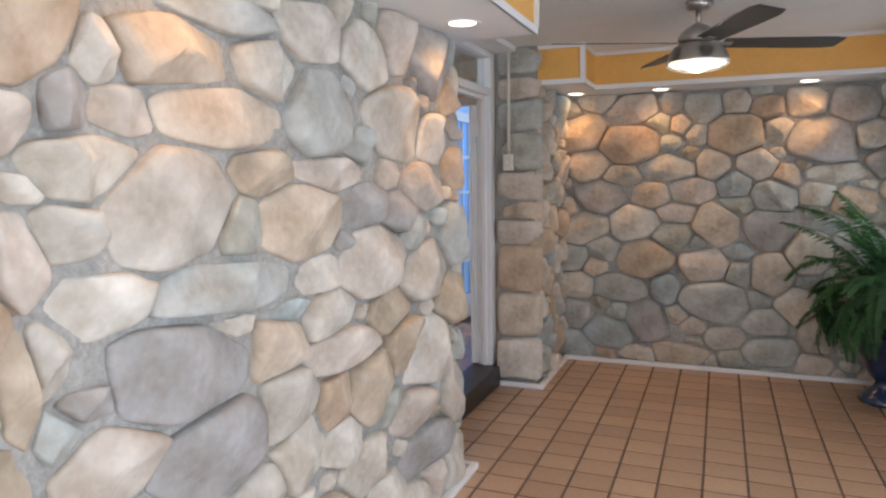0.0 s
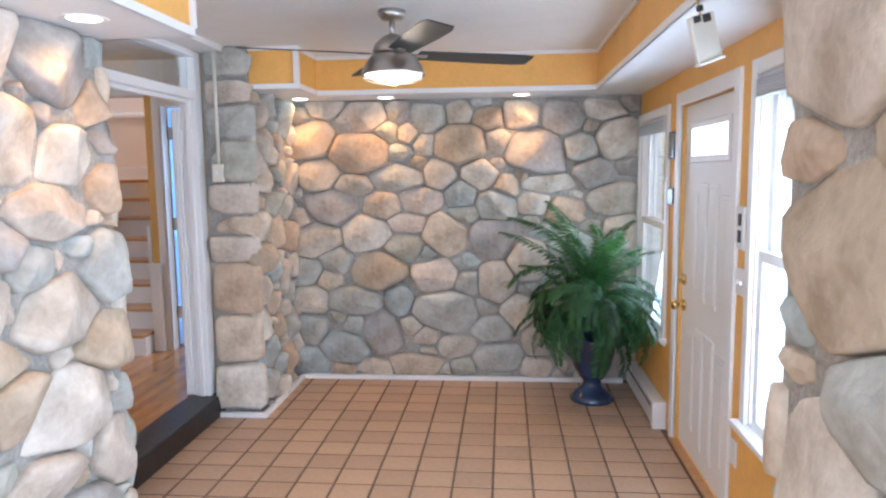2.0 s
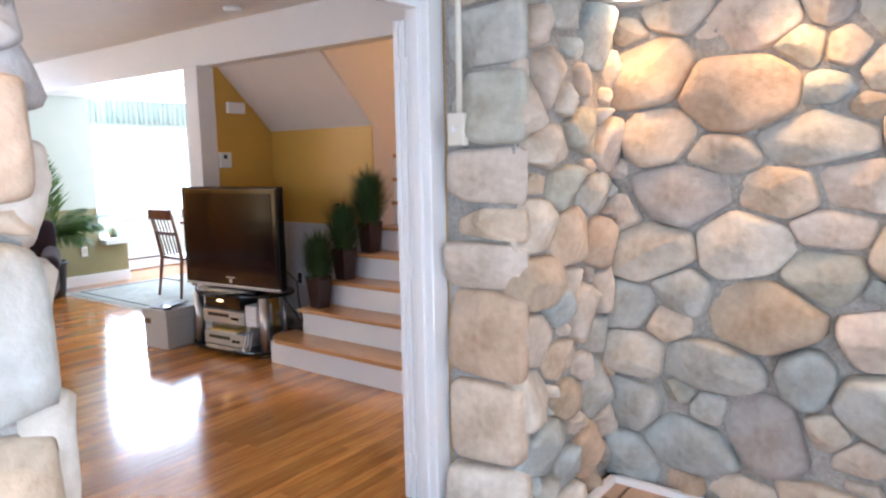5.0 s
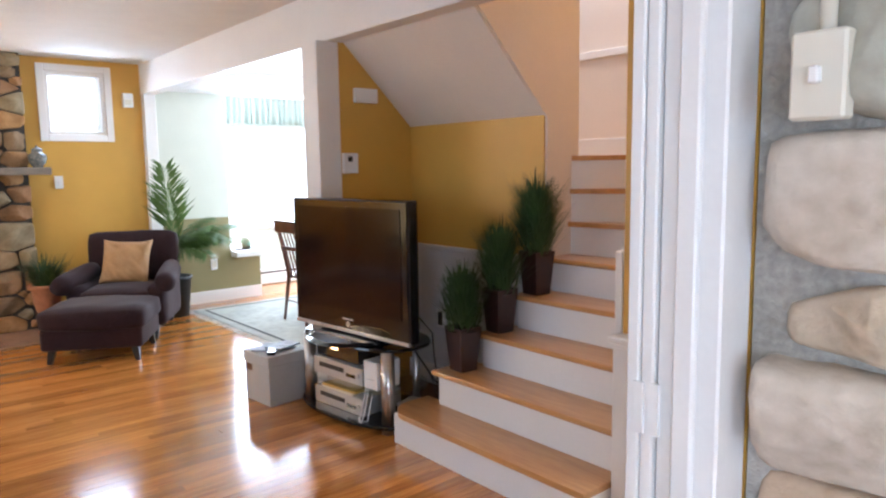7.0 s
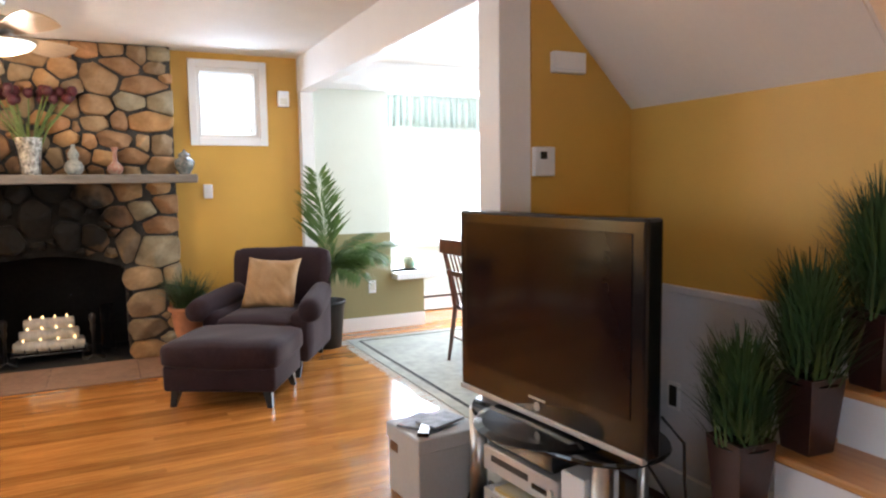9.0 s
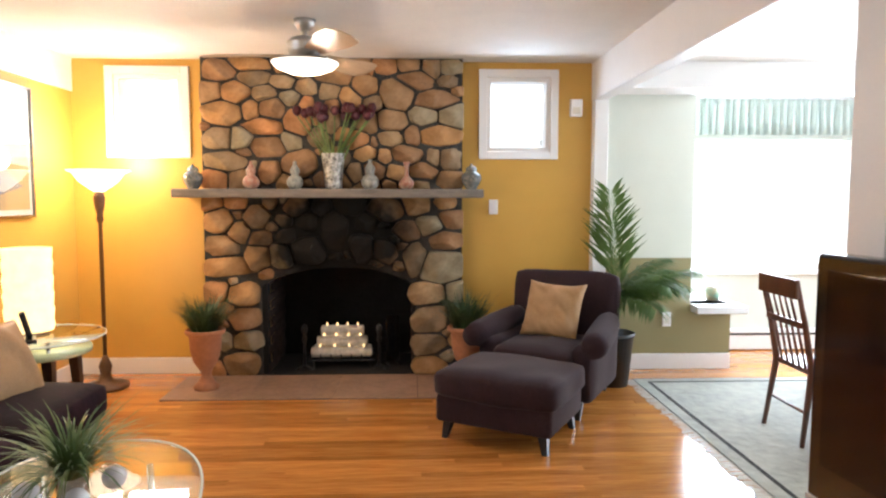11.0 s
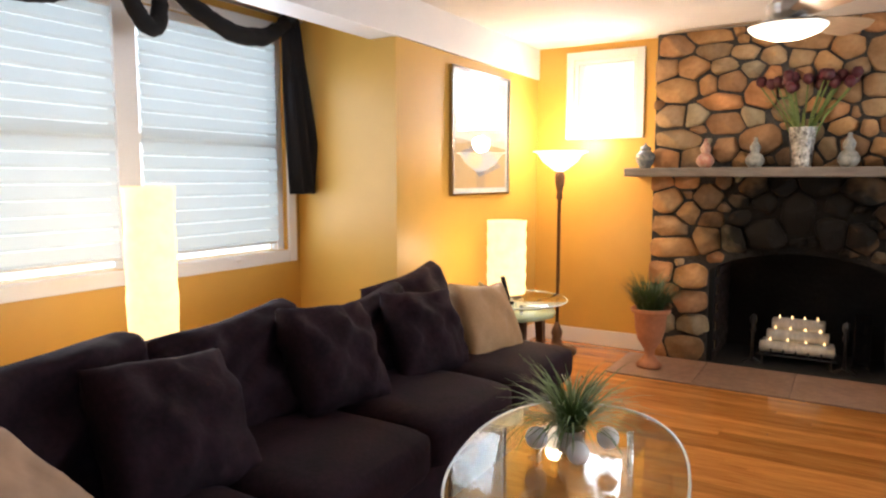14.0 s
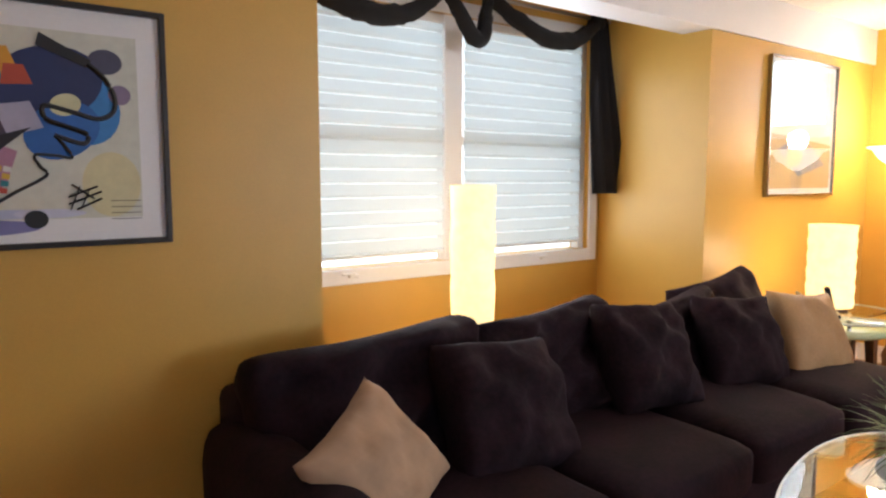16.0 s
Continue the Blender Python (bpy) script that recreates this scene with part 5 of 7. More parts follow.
for z0, z1 in ((0.25, 0.95), (1.05, 1.93)):
    part("moulding", box(B(), -1.307, 4.67, z0, -1.3035, 4.97, z1, 0.002, 1), WHITE, leaf)
    part("panel", box(B(), -1.309, 4.70, z0 + 0.03, -1.3035, 4.94, z1 - 0.03, 0.002, 1), WHITE, leaf)
for z in (0.3, 1.1, 1.85):
    part("hinge", slim(B(), -1.2795, 4.5945, z, 0.02, 0.006, 0.09, 0.001), WHITE, leaf, "white painted hinge")
    part("hinge", slim(B(), -1.254, 4.6005, z, 0.02, 0.008, 0.09, 0.001), WHITE, leaf, "white painted hinge")

# glazed inner door beside the stairs, swung open into the porch
gd = tagged(part("door_3", box(B(), -1.935, 5.84, 0.15, -1.897, 5.925, 2.13, 0.003, 1), WHITE), "white glazed inner door with many small panes, swung open", "door", kind="structure")
part("stile", box(B(), -1.935, 6.415, 0.15, -1.897, 6.50, 2.13, 0.003, 1), WHITE, gd)
for z0, z1 in ((0.15, 0.38), (2.04, 2.13)):
    part("rail", box(B(), -1.935, 5.925, z0, -1.897, 6.415, z1, 0.003, 1), WHITE, gd)
for k in range(1, 5):
    part("muntin", box(B(), -1.926, 5.925, 0.38 + 0.332 * k - 0.011, -1.906, 6.415, 0.38 + 0.332 * k + 0.011), WHITE, gd)
for k in (1, 2):
    for r in range(5):
        part("muntin", box(B(), -1.925, 5.925 + 0.163 * k - 0.01, 0.38 + 0.332 * r + 0.011, -1.907, 5.925 + 0.163 * k + 0.01, 0.38 + 0.332 * (r + 1) - 0.011), WHITE, gd)
p = part("pane", box(B(), -1.918, 5.925, 0.38, -1.914, 6.415, 2.04), GLASS, gd, "small glass panes")
p.visible_shadow = False
for z in (0.45, 1.2, 1.95):
    part("hinge", slim(B(), -1.948, 5.832, z, 0.055, 0.012, 0.10, 0.001), STEEL, gd, "steel hinge")
slab("trim", -1.974, 5.73, FLOOR_UP, -1.962, 5.828, 2.16, WHITE, "white door jamb", "trim", 0.003)
for x0, x1, z0, z1 in ((-2.04, -1.975, FLOOR_UP, 2.235), (-1.355, -1.302, FLOOR_UP, 2.235), (-1.975, -1.355, 2.16, 2.235)):
    slab("trim", x0, 5.724, z0, x1, 5.747, z1, WHITE, "white door casing", "trim", 0.005)

# ---- living room: soft furniture ----
def pillow(bm, w, h, t, m=None, n=26, wrinkle=0.028, seed=0.0, soft=0.05, slump=0.0, full=0.46):
    """A stuffed square pillow: two bulging sheets that meet in a seam, with drawn corners."""
    sheets = []
    for s in (1, -1):
        grid = []
        for i in range(n + 1):
            row = []
            for j in range(n + 1):
                u, v = 2 * i / n - 1, 2 * j / n - 1
                puff = max(0, (1 - abs(u) ** 2.6)) ** full * max(0, (1 - abs(v) ** 2.6)) ** full
                pinch = 1 - 0.15 * (1 - abs(u) ** 2) * abs(v) ** 3, 1 - 0.12 * (1 - abs(v) ** 2) * abs(u) ** 4
                d = s * t / 2 * puff + wrinkle * (noise.noise((u * 2.2 + seed, v * 2.2, s * 2.0)) + 0.5 * noise.noise(((u + v) * 5 + seed, (u - v) * 1.4, s * 3.0)) + 0.22 * noise.noise((u * 9 + seed, v * 4 + u * 3, s * 5.0))) * puff ** 0.6
                slack = 0.02 * noise.noise((u * 1.7 + seed * 2, v * 1.7, 4.0))
                trim_ = 1 - soft * abs(u * v) ** 3
                co = Vector((trim_ * u * w / 2 * pinch[1] + slack * v, d, trim_ * v * h / 2 * pinch[0] + slack * u))
                co.z -= slump * (1 - u * u) * max(0, v) ** 1.5 - 0.35 * slump * max(0, -u) ** 4 * max(0, v)
                if s == -1 and (i in (0, n) or j in (0, n)):
                    row.append(sheets[0][i][j])
                else:
                    row.append(bm.verts.new(m @ co if m is not None else co))
            grid.append(row)
        sheets.append(grid)
        for i in range(n):
            for j in range(n):
                q = (grid[i][j], grid[i + 1][j], grid[i + 1][j + 1], grid[i][j + 1])
                bm.faces.new(q if s == 1 else q[::-1])
    return bm


def cushion(bm, x0, y0, z0, x1, y1, z1, r=0.05, crown=0.03, seed=0.0, m=None):
    """A seat cushion: rounded box whose top bulges and creases a little."""
    tmp = B()
    box(tmp, x0, y0, z0, x1, y1, z1)
    bmesh.ops.subdivide_edges(tmp, edges=tmp.edges[:], cuts=9, use_grid_fill=True)
    cx, cy, cz = (x0 + x1) / 2, (y0 + y1) / 2, (z0 + z1) / 2
    hx, hy, hz = (x1 - x0) / 2, (y1 - y0) / 2, (z1 - z0) / 2
    for v in tmp.verts:
        p = Vector((v.co.x - cx, v.co.y - cy, v.co.z - cz))
        inner = Vector((max(-hx + r, min(hx - r, p.x)), max(-hy + r, min(hy - r, p.y)), max(-hz + r, min(hz - r, p.z))))
        d = p - inner
        if d.length > 1e-6:
            p = inner + d.normalized() * r
        fx, fy, fz = 1 - (p.x / hx) ** 2, 1 - (p.y / hy) ** 2, 1 - (p.z / hz) ** 2
        k = noise.noise((p.x * 5 + seed, p.y * 5, p.z * 5)) * 0.010
        if abs(p.z) > hz * 0.6:
            p.z += math.copysign(crown * max(0, fx) ** 0.6 * max(0, fy) ** 0.6, p.z) + k
        if abs(p.y) > hy * 0.6:
            p.y += math.copysign(0.5 * crown * max(0, fx) ** 0.6 * max(0, fz) ** 0.6, p.y) + k
        if abs(p.x) > hx * 0.6:
            p.x += k
        v.co = p + Vector((cx, cy, cz))
    me = bpy.data.meshes.new("tmp")
    tmp.to_mesh(me)
    tmp.free()
    if m is not None:
        me.transform(m)
    bm.from_mesh(me)
    bpy.data.meshes.remove(me)
    return bm


def leg(parent, x, y, z0, z1, w0, w1, material, splay=(0, 0)):
    bm = B()
    lo = [bm.verts.new((x + splay[0] + sx * w0 / 2, y + splay[1] + sy * w0 / 2, z0)) for sx, sy in ((-1, -1), (1, -1), (1, 1), (-1, 1))]
    hi = [bm.verts.new((x + sx * w1 / 2, y + sy * w1 / 2, z1)) for sx, sy in ((-1, -1), (1, -1), (1, 1), (-1, 1))]
    bm.faces.new(lo), bm.faces.new(hi)
    for i in range(4):
        bm.faces.new((lo[i], lo[(i + 1) % 4], hi[(i + 1) % 4], hi[i]))
    return part("leg", bm, material, parent)


F = FLOOR_UP
# sofa: origin at the east end of its back, x runs west along the wall
sofa = thing("sofa", "long plum velvet sofa with loose back cushions under the window", "sofa", pose(-2.79, 1.86, F, 0, 0, 0))
part("base", box(B(), -2.96, 0.06, 0.06, -0.06, 0.92, 0.28, 0.03, 3), PLUM, sofa, "", True)
part("back_frame", box(B(), -2.92, 0.0, 0.06, -0.02, 0.22, 0.70, 0.05, 3), PLUM, sofa, "", True)
part("arm", cushion(B(), -0.17, 0.02, 0.05, 0.06, 0.94, 0.60, 0.10, 0.02), PLUM, sofa, "rolled arm", True)
for k, (x0, x1) in enumerate(((-0.855, -0.18), (-1.535, -0.865), (-2.215, -1.545), (-2.98, -2.225))):
    part("seat_cushion", cushion(B(), x0, 0.20, 0.27, x1, 0.985, 0.45, 0.055, 0.028, k * 3.7), PLUM, sofa, "", True)
for k, (x, w, h, z, rx, ry, rz) in enumerate(((-0.47, 0.98, 0.58, 0.60, 20, 3, 0), (-1.25, 0.80, 0.56, 0.60, 21, 4, 0), (-2.03, 0.86, 0.53, 0.565, 22, 5, -2))):
    part("back_cushion", pillow(B(), w, h, 0.30, pose(x, 0.25, z, rx, ry, rz), 34, 0.07, 20 + k * 5.1, 0.20, (0.02, 0.025, 0.03)[k], 0.30), PLUM, sofa, "", True)
for k in range(4):
    leg(sofa, (-2.9, -0.1)[k % 2], (0.12, 0.86)[k // 2], 0.0, 0.07, 0.05, 0.06, BLACKP)


def throw_pillow(x, y, z, size, material, label, rx=0, ry=0, rz=0, t=0.17, seed=0.0, wide=1.0):
    o = part("throw_pillow", pillow(B(), size * wide, size, t, seed=seed, wrinkle=0.036 if material is PLUM else 0.018, full=0.40), material, None, "", True)
    o.matrix_basis = pose(x, y, z, rx, ry, rz)
    return tagged(o, label, "pillow", group="pillows on the sofa")


# pillows lean against the back of the sofa
throw_pillow(-3.03, 2.50, F + 0.585, 0.38, SUEDE, "tan suede pillow tipped onto its corner on the sofa", 36, 21, 30, 0.15, 1.3)
throw_pillow(-3.58, 2.38, F + 0.60, 0.50, PLUM, "large plum velvet pillow leaning on the sofa back", 31, -4, -4, 0.25, 2.9)
throw_pillow(-4.36, 2.34, F + 0.64, 0.48, PLUM, "plum velvet pillow with pressed pile leaning on the sofa back", 30, -6, -5, 0.23, 4.4)
throw_pillow(-5.0, 2.37, F + 0.61, 0.47, PLUM, "creased plum pillow leaning on the sofa back", 28, -5, -14, 0.20, 5.6)
throw_pillow(-5.47, 2.46, F + 0.595, 0.46, TAN, "tan satin pillow leaning at the open end of the sofa", 28, -6, -12, 0.15, 7.2)
throw_pillow(-5.40, 2.08, F + 0.62, 0.52, PLUM, "plum pillow propped behind the others", 34, 9, -6, 0.18, 8.8, 1.25)

# armchair and ottoman, turned towards the room
CH = pose(-6.86, 5.30, F, 0, 0, 60)        # local -y is the front
chair = thing("armchair", "plum chenille armchair with rolled arms and dark tapered legs", "armchair", CH)
part("base", box(B(), -0.31, -0.37, 0.10, 0.31, 0.34, 0.28, 0.03, 3), PLUM2, chair, "", True)
part("seat_cushion", cushion(B(), -0.27, -0.42, 0.26, 0.27, 0.22, 0.41, 0.05, 0.03, 31), PLUM2, chair, "", True)
part("backrest", cushion(B(), -0.38, -0.075, -0.37, 0.38, 0.075, 0.33, 0.045, 0.02, 33, pose(0, 0.30, 0.50, -9, 0, 0)), PLUM2, chair, "squared back with thin edges", True)
for s_ in (1, -1):
    part("arm", cushion(B(), 0.31 * s_ - 0.075, -0.37, 0.10, 0.31 * s_ + 0.075, 0.34, 0.45, 0.05, 0.01, 35), PLUM2, chair, "", True)
    flare = [(0.40 - 0.07 * i / 8, -0.42 + 0.70 * i / 8, 0.465 + 0.055 * (i / 8) ** 1.5) for i in range(9)]
    part("arm_roll", tube(B(), [(x * s_, y, z) for x, y, z in flare], [0.065, 0.085, 0.09, 0.09, 0.09, 0.088, 0.085, 0.08, 0.06], 20), PLUM2, chair, "rolled arm top flaring outwards", True)
for x, y in ((-0.30, -0.34), (0.30, -0.34), (-0.28, 0.32), (0.28, 0.32)):
    leg(chair, x, y, 0.0, 0.11, 0.03, 0.055, BLACKP, (0, -0.02 if y < 0 else 0.03))
o = part("throw_pillow", pillow(B(), 0.42, 0.42, 0.14, seed=3.3), TAN, None, "", True)
o.matrix_basis = CH @ pose(0.0, 0.04, 0.60, -22, 3, 0)
tagged(o, "tan satin pillow on the armchair", "pillow")
ott = thing("ottoman", "plum chenille ottoman with dark tapered legs in front of the armchair", "ottoman", pose(-6.19, 4.93, F, 0, 0, 60))
part("base", box(B(), -0.345, -0.285, 0.10, 0.345, 0.285, 0.26, 0.025, 3), PLUM2, ott, "", True)
part("cushion", cushion(B(), -0.365, -0.305, 0.235, 0.365, 0.305, 0.39, 0.05, 0.025, 41), PLUM2, ott, "", True)
for x, y in ((-0.28, -0.22), (0.28, -0.22), (-0.28, 0.22), (0.28, 0.22)):
    leg(ott, x, y, 0.0, 0.11, 0.03, 0.055, BLACKP, (0.02 if x > 0 else -0.02, -0.02 if y < 0 else 0.02))

# ---- coffee table with its things ----
CT = (-4.38, 3.33)
ct = thing("coffee_table", "oval clear glass coffee table on slim chrome legs", "coffee table", pose(CT[0], CT[1], F, 0, 0, 12))


def oval(a, b, z0, z1, n=56):
    bm = B()
    rings = []
    for f, z in ((0.99, z0), (1.0, (z0 + z1) / 2), (0.99, z1)):
        rings.append([bm.verts.new((f * a * math.copysign(abs(math.cos(t)) ** 0.85, math.cos(t)), f * b * math.copysign(abs(math.sin(t)) ** 0.85, math.sin(t)), z)) for t in [2 * math.pi * i / n for i in range(n)]])
    bm.faces.new(rings[0]), bm.faces.new(rings[-1])
    for r1, r2 in zip(rings, rings[1:]):
        for i in range(n):
            bm.faces.new((r1[i], r1[(i + 1) % n], r2[(i + 1) % n], r2[i]))
    return bm


# the edge's shine is put in as a pale ring
part("rim", tube(B(), [(0.622 * math.copysign(abs(math.cos(t)) ** 0.85, math.cos(t)), 0.372 * math.copysign(abs(math.sin(t)) ** 0.85, math.sin(t)), 0.414) for t in [2 * math.pi * (i + 0.25) / 72 for i in range(73)]], 0.0055, 8), RIMGLASS, ct, "pale rim painted in for the shine of the glass edge", True)
part("glass_top", oval(0.62, 0.37, 0.408, 0.42), GREENGLASS, ct, "clear glass top with a bright edge").visible_shadow = False
for x, y in ((-0.38, -0.18), (0.38, -0.18), (-0.38, 0.18), (0.38, 0.18)):
    part("leg", tube(B(), [(x, y, 0), (x * 0.94, y * 0.94, 0.408)], 0.012, 14), CHROME, ct, "chrome leg", True)
o = thing("glass_planter", "glass cylinder of pebbles with spiky green grass on the coffee table", "plant", pose(-4.44, 3.31, F + 0.42))
part("vase", lathe(B(), [(0.045, 0), (0.048, 0.11), (0.046, 0.11), (0.043, 0.008), (0.001, 0.008)], 24), STEMGLASS, o, "clear glass cylinder", True)
part("pebbles", lathe(B(), [(0.040, 0.01), (0.041, 0.07), (0.02, 0.085), (0.001, 0.085)], 18, wobble=0.004), WAX, o, "grey pebbles")
part("grass", tuft(240, 0.30, 0.85, 0.0040, 1.7, rng, 0.03, 0.08), LIGHTGRASS, o, "arching grass blades")
for x, y, h in ((-4.34, 3.225, 0.035), (-4.46, 3.43, 0.035), (-4.34, 3.37, 0.012)):
    o = thing("candle_ball", "frosted white candle ball on a thin glass stem", "candle holder", pose(x, y, F + 0.42), "candle balls on the coffee table")
    part("stem", lathe(B(), [(0.028, 0), (0.028, 0.003), (0.005, 0.008), (0.005, h - 0.01), (0.018, h + 0.004)], 18), STEMGLASS, o, "glass stem", True)
    part("ball", lathe(B(), [(0.001, h)] + [(0.037 * math.sin(math.pi * i / 10), h + 0.037 - 0.037 * math.cos(math.pi * i / 10)) for i in range(1, 10)] + [(0.001, h + 0.074)], 22), WAX, o, "frosted white ball", True)

# ---- end table, lamps ----
et = thing("end_table", "round glass end table with dark tapered legs between sofa and wall", "end table", pose(-6.22, 2.24, F))
part("glass_top", lathe(B(), [(0.355, 0.575), (0.36, 0.581), (0.355, 0.587), (0.001, 0.587)], 48), GREENGLASS, et, "green-edged glass top", True).visible_shadow = False
part("rim", tube(B(), [(0.359 * math.cos(t), 0.359 * math.sin(t), 0.581) for t in [2 * math.pi * i / 60 for i in range(61)]], 0.0055, 8), RIMGLASS, et, "green-edged rim", True)
part("shelf", lathe(B(), [(0.285, 0.485), (0.29, 0.50), (0.285, 0.515), (0.001, 0.515)], 40), mat("frosted_green_glass", (0.48, 0.56, 0.34), 0.25, grain=0.05, bump=0, coat=0.4), et, "frosted green lower disc", True)
for k in range(4):
    a = math.pi / 4 + k * math.pi / 2
    x, y = 0.20 * math.cos(a), 0.20 * math.sin(a)
    leg(et, x, y, 0, 0.485, 0.03, 0.055, BRONZE, (0.03 * math.cos(a), 0.03 * math.sin(a)))
    part("standoff", tube(B(), [(x, y, 0.515), (x, y, 0.576)], 0.012, 12), CHROME, et, "chrome standoff")


def column_lamp(x, y, z, h, r, label, spots=False):
    o = thing("column_lamp", label, "lamp", pose(x, y, z))
    bm = B()
    lathe(bm, [(r * 0.96, 0.02)] + [(r * (1 + 0.03 * math.sin(i * 2.1)), 0.02 + (h - 0.02) * i / 16) for i in range(1, 17)] + [(r * 0.94, h), (r * 0.93, h * 0.9)], 30)
    part("shade", bm, PAPER, o, "glowing paper shade", True)
    part("base", lathe(B(), [(r * 0.8, 0), (r * 0.8, 0.02), (0.001, 0.02)], 24), BRONZE, o)
    return o


for lamp_ in (column_lamp(-6.26, 2.19, F + 0.588, 0.49, 0.125, "lit cylindrical paper table lamp on the glass end table"),
              column_lamp(-4.16, 1.50, F, 1.31, 0.105, "tall lit cylindrical paper lamp behind the sofa")):
    for child in lamp_.children:
        child.visible_shadow = False
tor = thing("torchiere", "bronze torchiere floor lamp with a lit white glass bowl", "floor lamp", pose(-7.22, 2.17, F))
part("base", lathe(B(), [(0.15, 0), (0.155, 0.025), (0.12, 0.04), (0.05, 0.06), (0.035, 0.11), (0.045, 0.16), (0.03, 0.20), (0.014, 0.24)], 30), BRONZE, tor, "stepped bronze base", True)
part("pole", lathe(B(), [(0.014, 0.22), (0.014, 1.18), (0.026, 1.20), (0.02, 1.24), (0.034, 1.30), (0.04, 1.36), (0.026, 1.40)], 20), BRONZE, tor, "turned bronze pole", True)
b_ = part("bowl", lathe(B(), [(0.03, 1.40), (0.06, 1.42), (0.10, 1.45), (0.13, 1.475), (0.17, 1.535), (0.205, 1.545), (0.20, 1.55), (0.16, 1.545), (0.12, 1.49), (0.001, 1.45)], 40), LITBOWL, tor, "glowing white glass bowl", True)
b_.visible_shadow = False
ph = thing("cordless_phone", "black cordless phone standing in its cradle on the end table", "telephone", pose(-6.02, 2.30, F + 0.588, 0, 0, 30))
part("cradle", box(B(), -0.07, -0.05, 0, 0.07, 0.05, 0.025, 0.008), GLOSSBLACK, ph)
part("handset", box(B(), -0.025, -0.015, 0.0, 0.025, 0.015, 0.15, 0.008, 2, pose(-0.04, 0.02, 0.015, 14, 0, 0)), GLOSSBLACK, ph)
o = thing("photo_frame", "small silver photo frame on the end table", "picture frame", pose(-6.0, 2.16, F + 0.588, 0, 0, 40))
part("frame", box(B(), -0.05, -0.006, 0, 0.05, 0.006, 0.12, 0.003, 1, pose(0, 0, 0, 8, 0, 0)), SILVER, o)

# ---- ceiling fan over the room ----
fan2 = thing("ceiling_fan", "brushed nickel ceiling fan with maple blades and a lit glass bowl", "ceiling fan", pose(-6.42, 3.74, TOP))
part("canopy", lathe(B(), [(0.065, 0), (0.06, -0.03), (0.035, -0.06), (0.013, -0.065)], 26), STEEL, fan2, "", True)
part("downrod", lathe(B(), [(0.012, -0.06), (0.012, -0.10)], 14), STEEL, fan2, "", True)
bm = B()
lathe(bm, [(0.02, -0.09), (0.075, -0.105), (0.105, -0.13), (0.108, -0.14), (0.10, -0.142), (0.108, -0.15), (0.10, -0.155), (0.106, -0.165), (0.095, -0.19), (0.07, -0.215), (0.06, -0.235)], 34)
part("motor", bm, STEEL, fan2, "ribbed nickel motor", True)
part("bowl", lathe(B(), [(0.190, -0.245), (0.193, -0.25), (0.165, -0.278), (0.095, -0.305), (0.001, -0.315)], 36), LITBOWL, fan2, "glowing glass bowl", True).visible_shadow = False
part("rim", lathe(B(), [(0.06, -0.232), (0.190, -0.238), (0.197, -0.245), (0.190, -0.252)], 36), STEEL, fan2, "nickel rim", True)
for k in range(3):
    a = at(part("blade", fan_blade(0.14, 0.62, 0.11, 0.20), MAPLE, fan2, "maple blade"), pose(0, 0, -0.20, 0, 0, 28 + 118 * k) @ pose(0, 0, 0, -15, 0, 0))
    part("bracket", box(B(), 0.06, -0.018, -0.01, 0.2, 0.018, -0.003, 0.003, 1), STEEL, a)

# ---- fireplace things ----
grate = thing("fire_grate", "black iron grate stacked with white candle logs in the firebox", "fire grate", pose(-7.78, 3.80, 0.15))
for y in [-0.24 + 0.08 * k for k in range(7)]:
    part("bar", tube(B(), [(-0.14, y, 0.075), (0.10, y, 0.075), (0.15, y, 0.12)], 0.006, 6), BLACKP, grate)
for x in (-0.12, 0.1):
    part("rail", tube(B(), [(x, -0.26, 0.065), (x, 0.26, 0.065)], 0.007, 6), BLACKP, grate)
for x, y in ((-0.12, -0.22), (-0.12, 0.22), (0.1, -0.22), (0.1, 0.22)):
    part("leg", tube(B(), [(x, y, 0.0), (x, y, 0.07)], 0.007, 6), BLACKP, grate)
for k, (x, z, ln) in enumerate(((0.07, 0.125, 0.48), (-0.02, 0.125, 0.46), (0.03, 0.205, 0.40), (0.0, 0.285, 0.34))):
    lg = thing("candle_log", "white birch candle log with lit tealights on the grate", "candle holder", pose(-7.78 + x, 3.80, 0.15 + z), "logs on the grate")
    at(part("log", lathe(B(), [(0.034, -ln / 2), (0.042, -ln / 2 + 0.004)] + [(0.043, -ln / 2 + ln * i / 6) for i in range(1, 6)] + [(0.042, ln / 2 - 0.004), (0.034, ln / 2)], 16, wobble=0.004), CANDLE, lg, "", True), pose(0, 0, 0, 90, 0, 0))
    for j in range(4):
        y = (j - 1.5) * ln * 0.24
        t_ = part("tealight", lathe(B(), [(0.016, 0.038), (0.016, 0.047), (0.001, 0.047)], 12, (0.012, y, 0)), WAX, lg)
        part("flame", lathe(B(), [(0.001, 0.047), (0.005, 0.052), (0.004, 0.058), (0.001, 0.066)], 8, (0.012, y, 0)), FLAME, t_, "small flame")
for y in (3.52, 4.10):
    o = thing("andiron", "black scrolled iron andiron in the firebox", "andiron", pose(-7.62, y, 0.15), "andirons in the firebox")
    part("foot", tube(B(), [(-0.02, -0.07, 0), (0, 0, 0.05), (-0.02, 0.07, 0)], 0.009, 8), BLACKP, o)
    part("shaft", lathe(B(), [(0.012, 0.04), (0.010, 0.22), (0.022, 0.25), (0.012, 0.28), (0.026, 0.32), (0.022, 0.35), (0.001, 0.37)], 14), BLACKP, o, "", True)

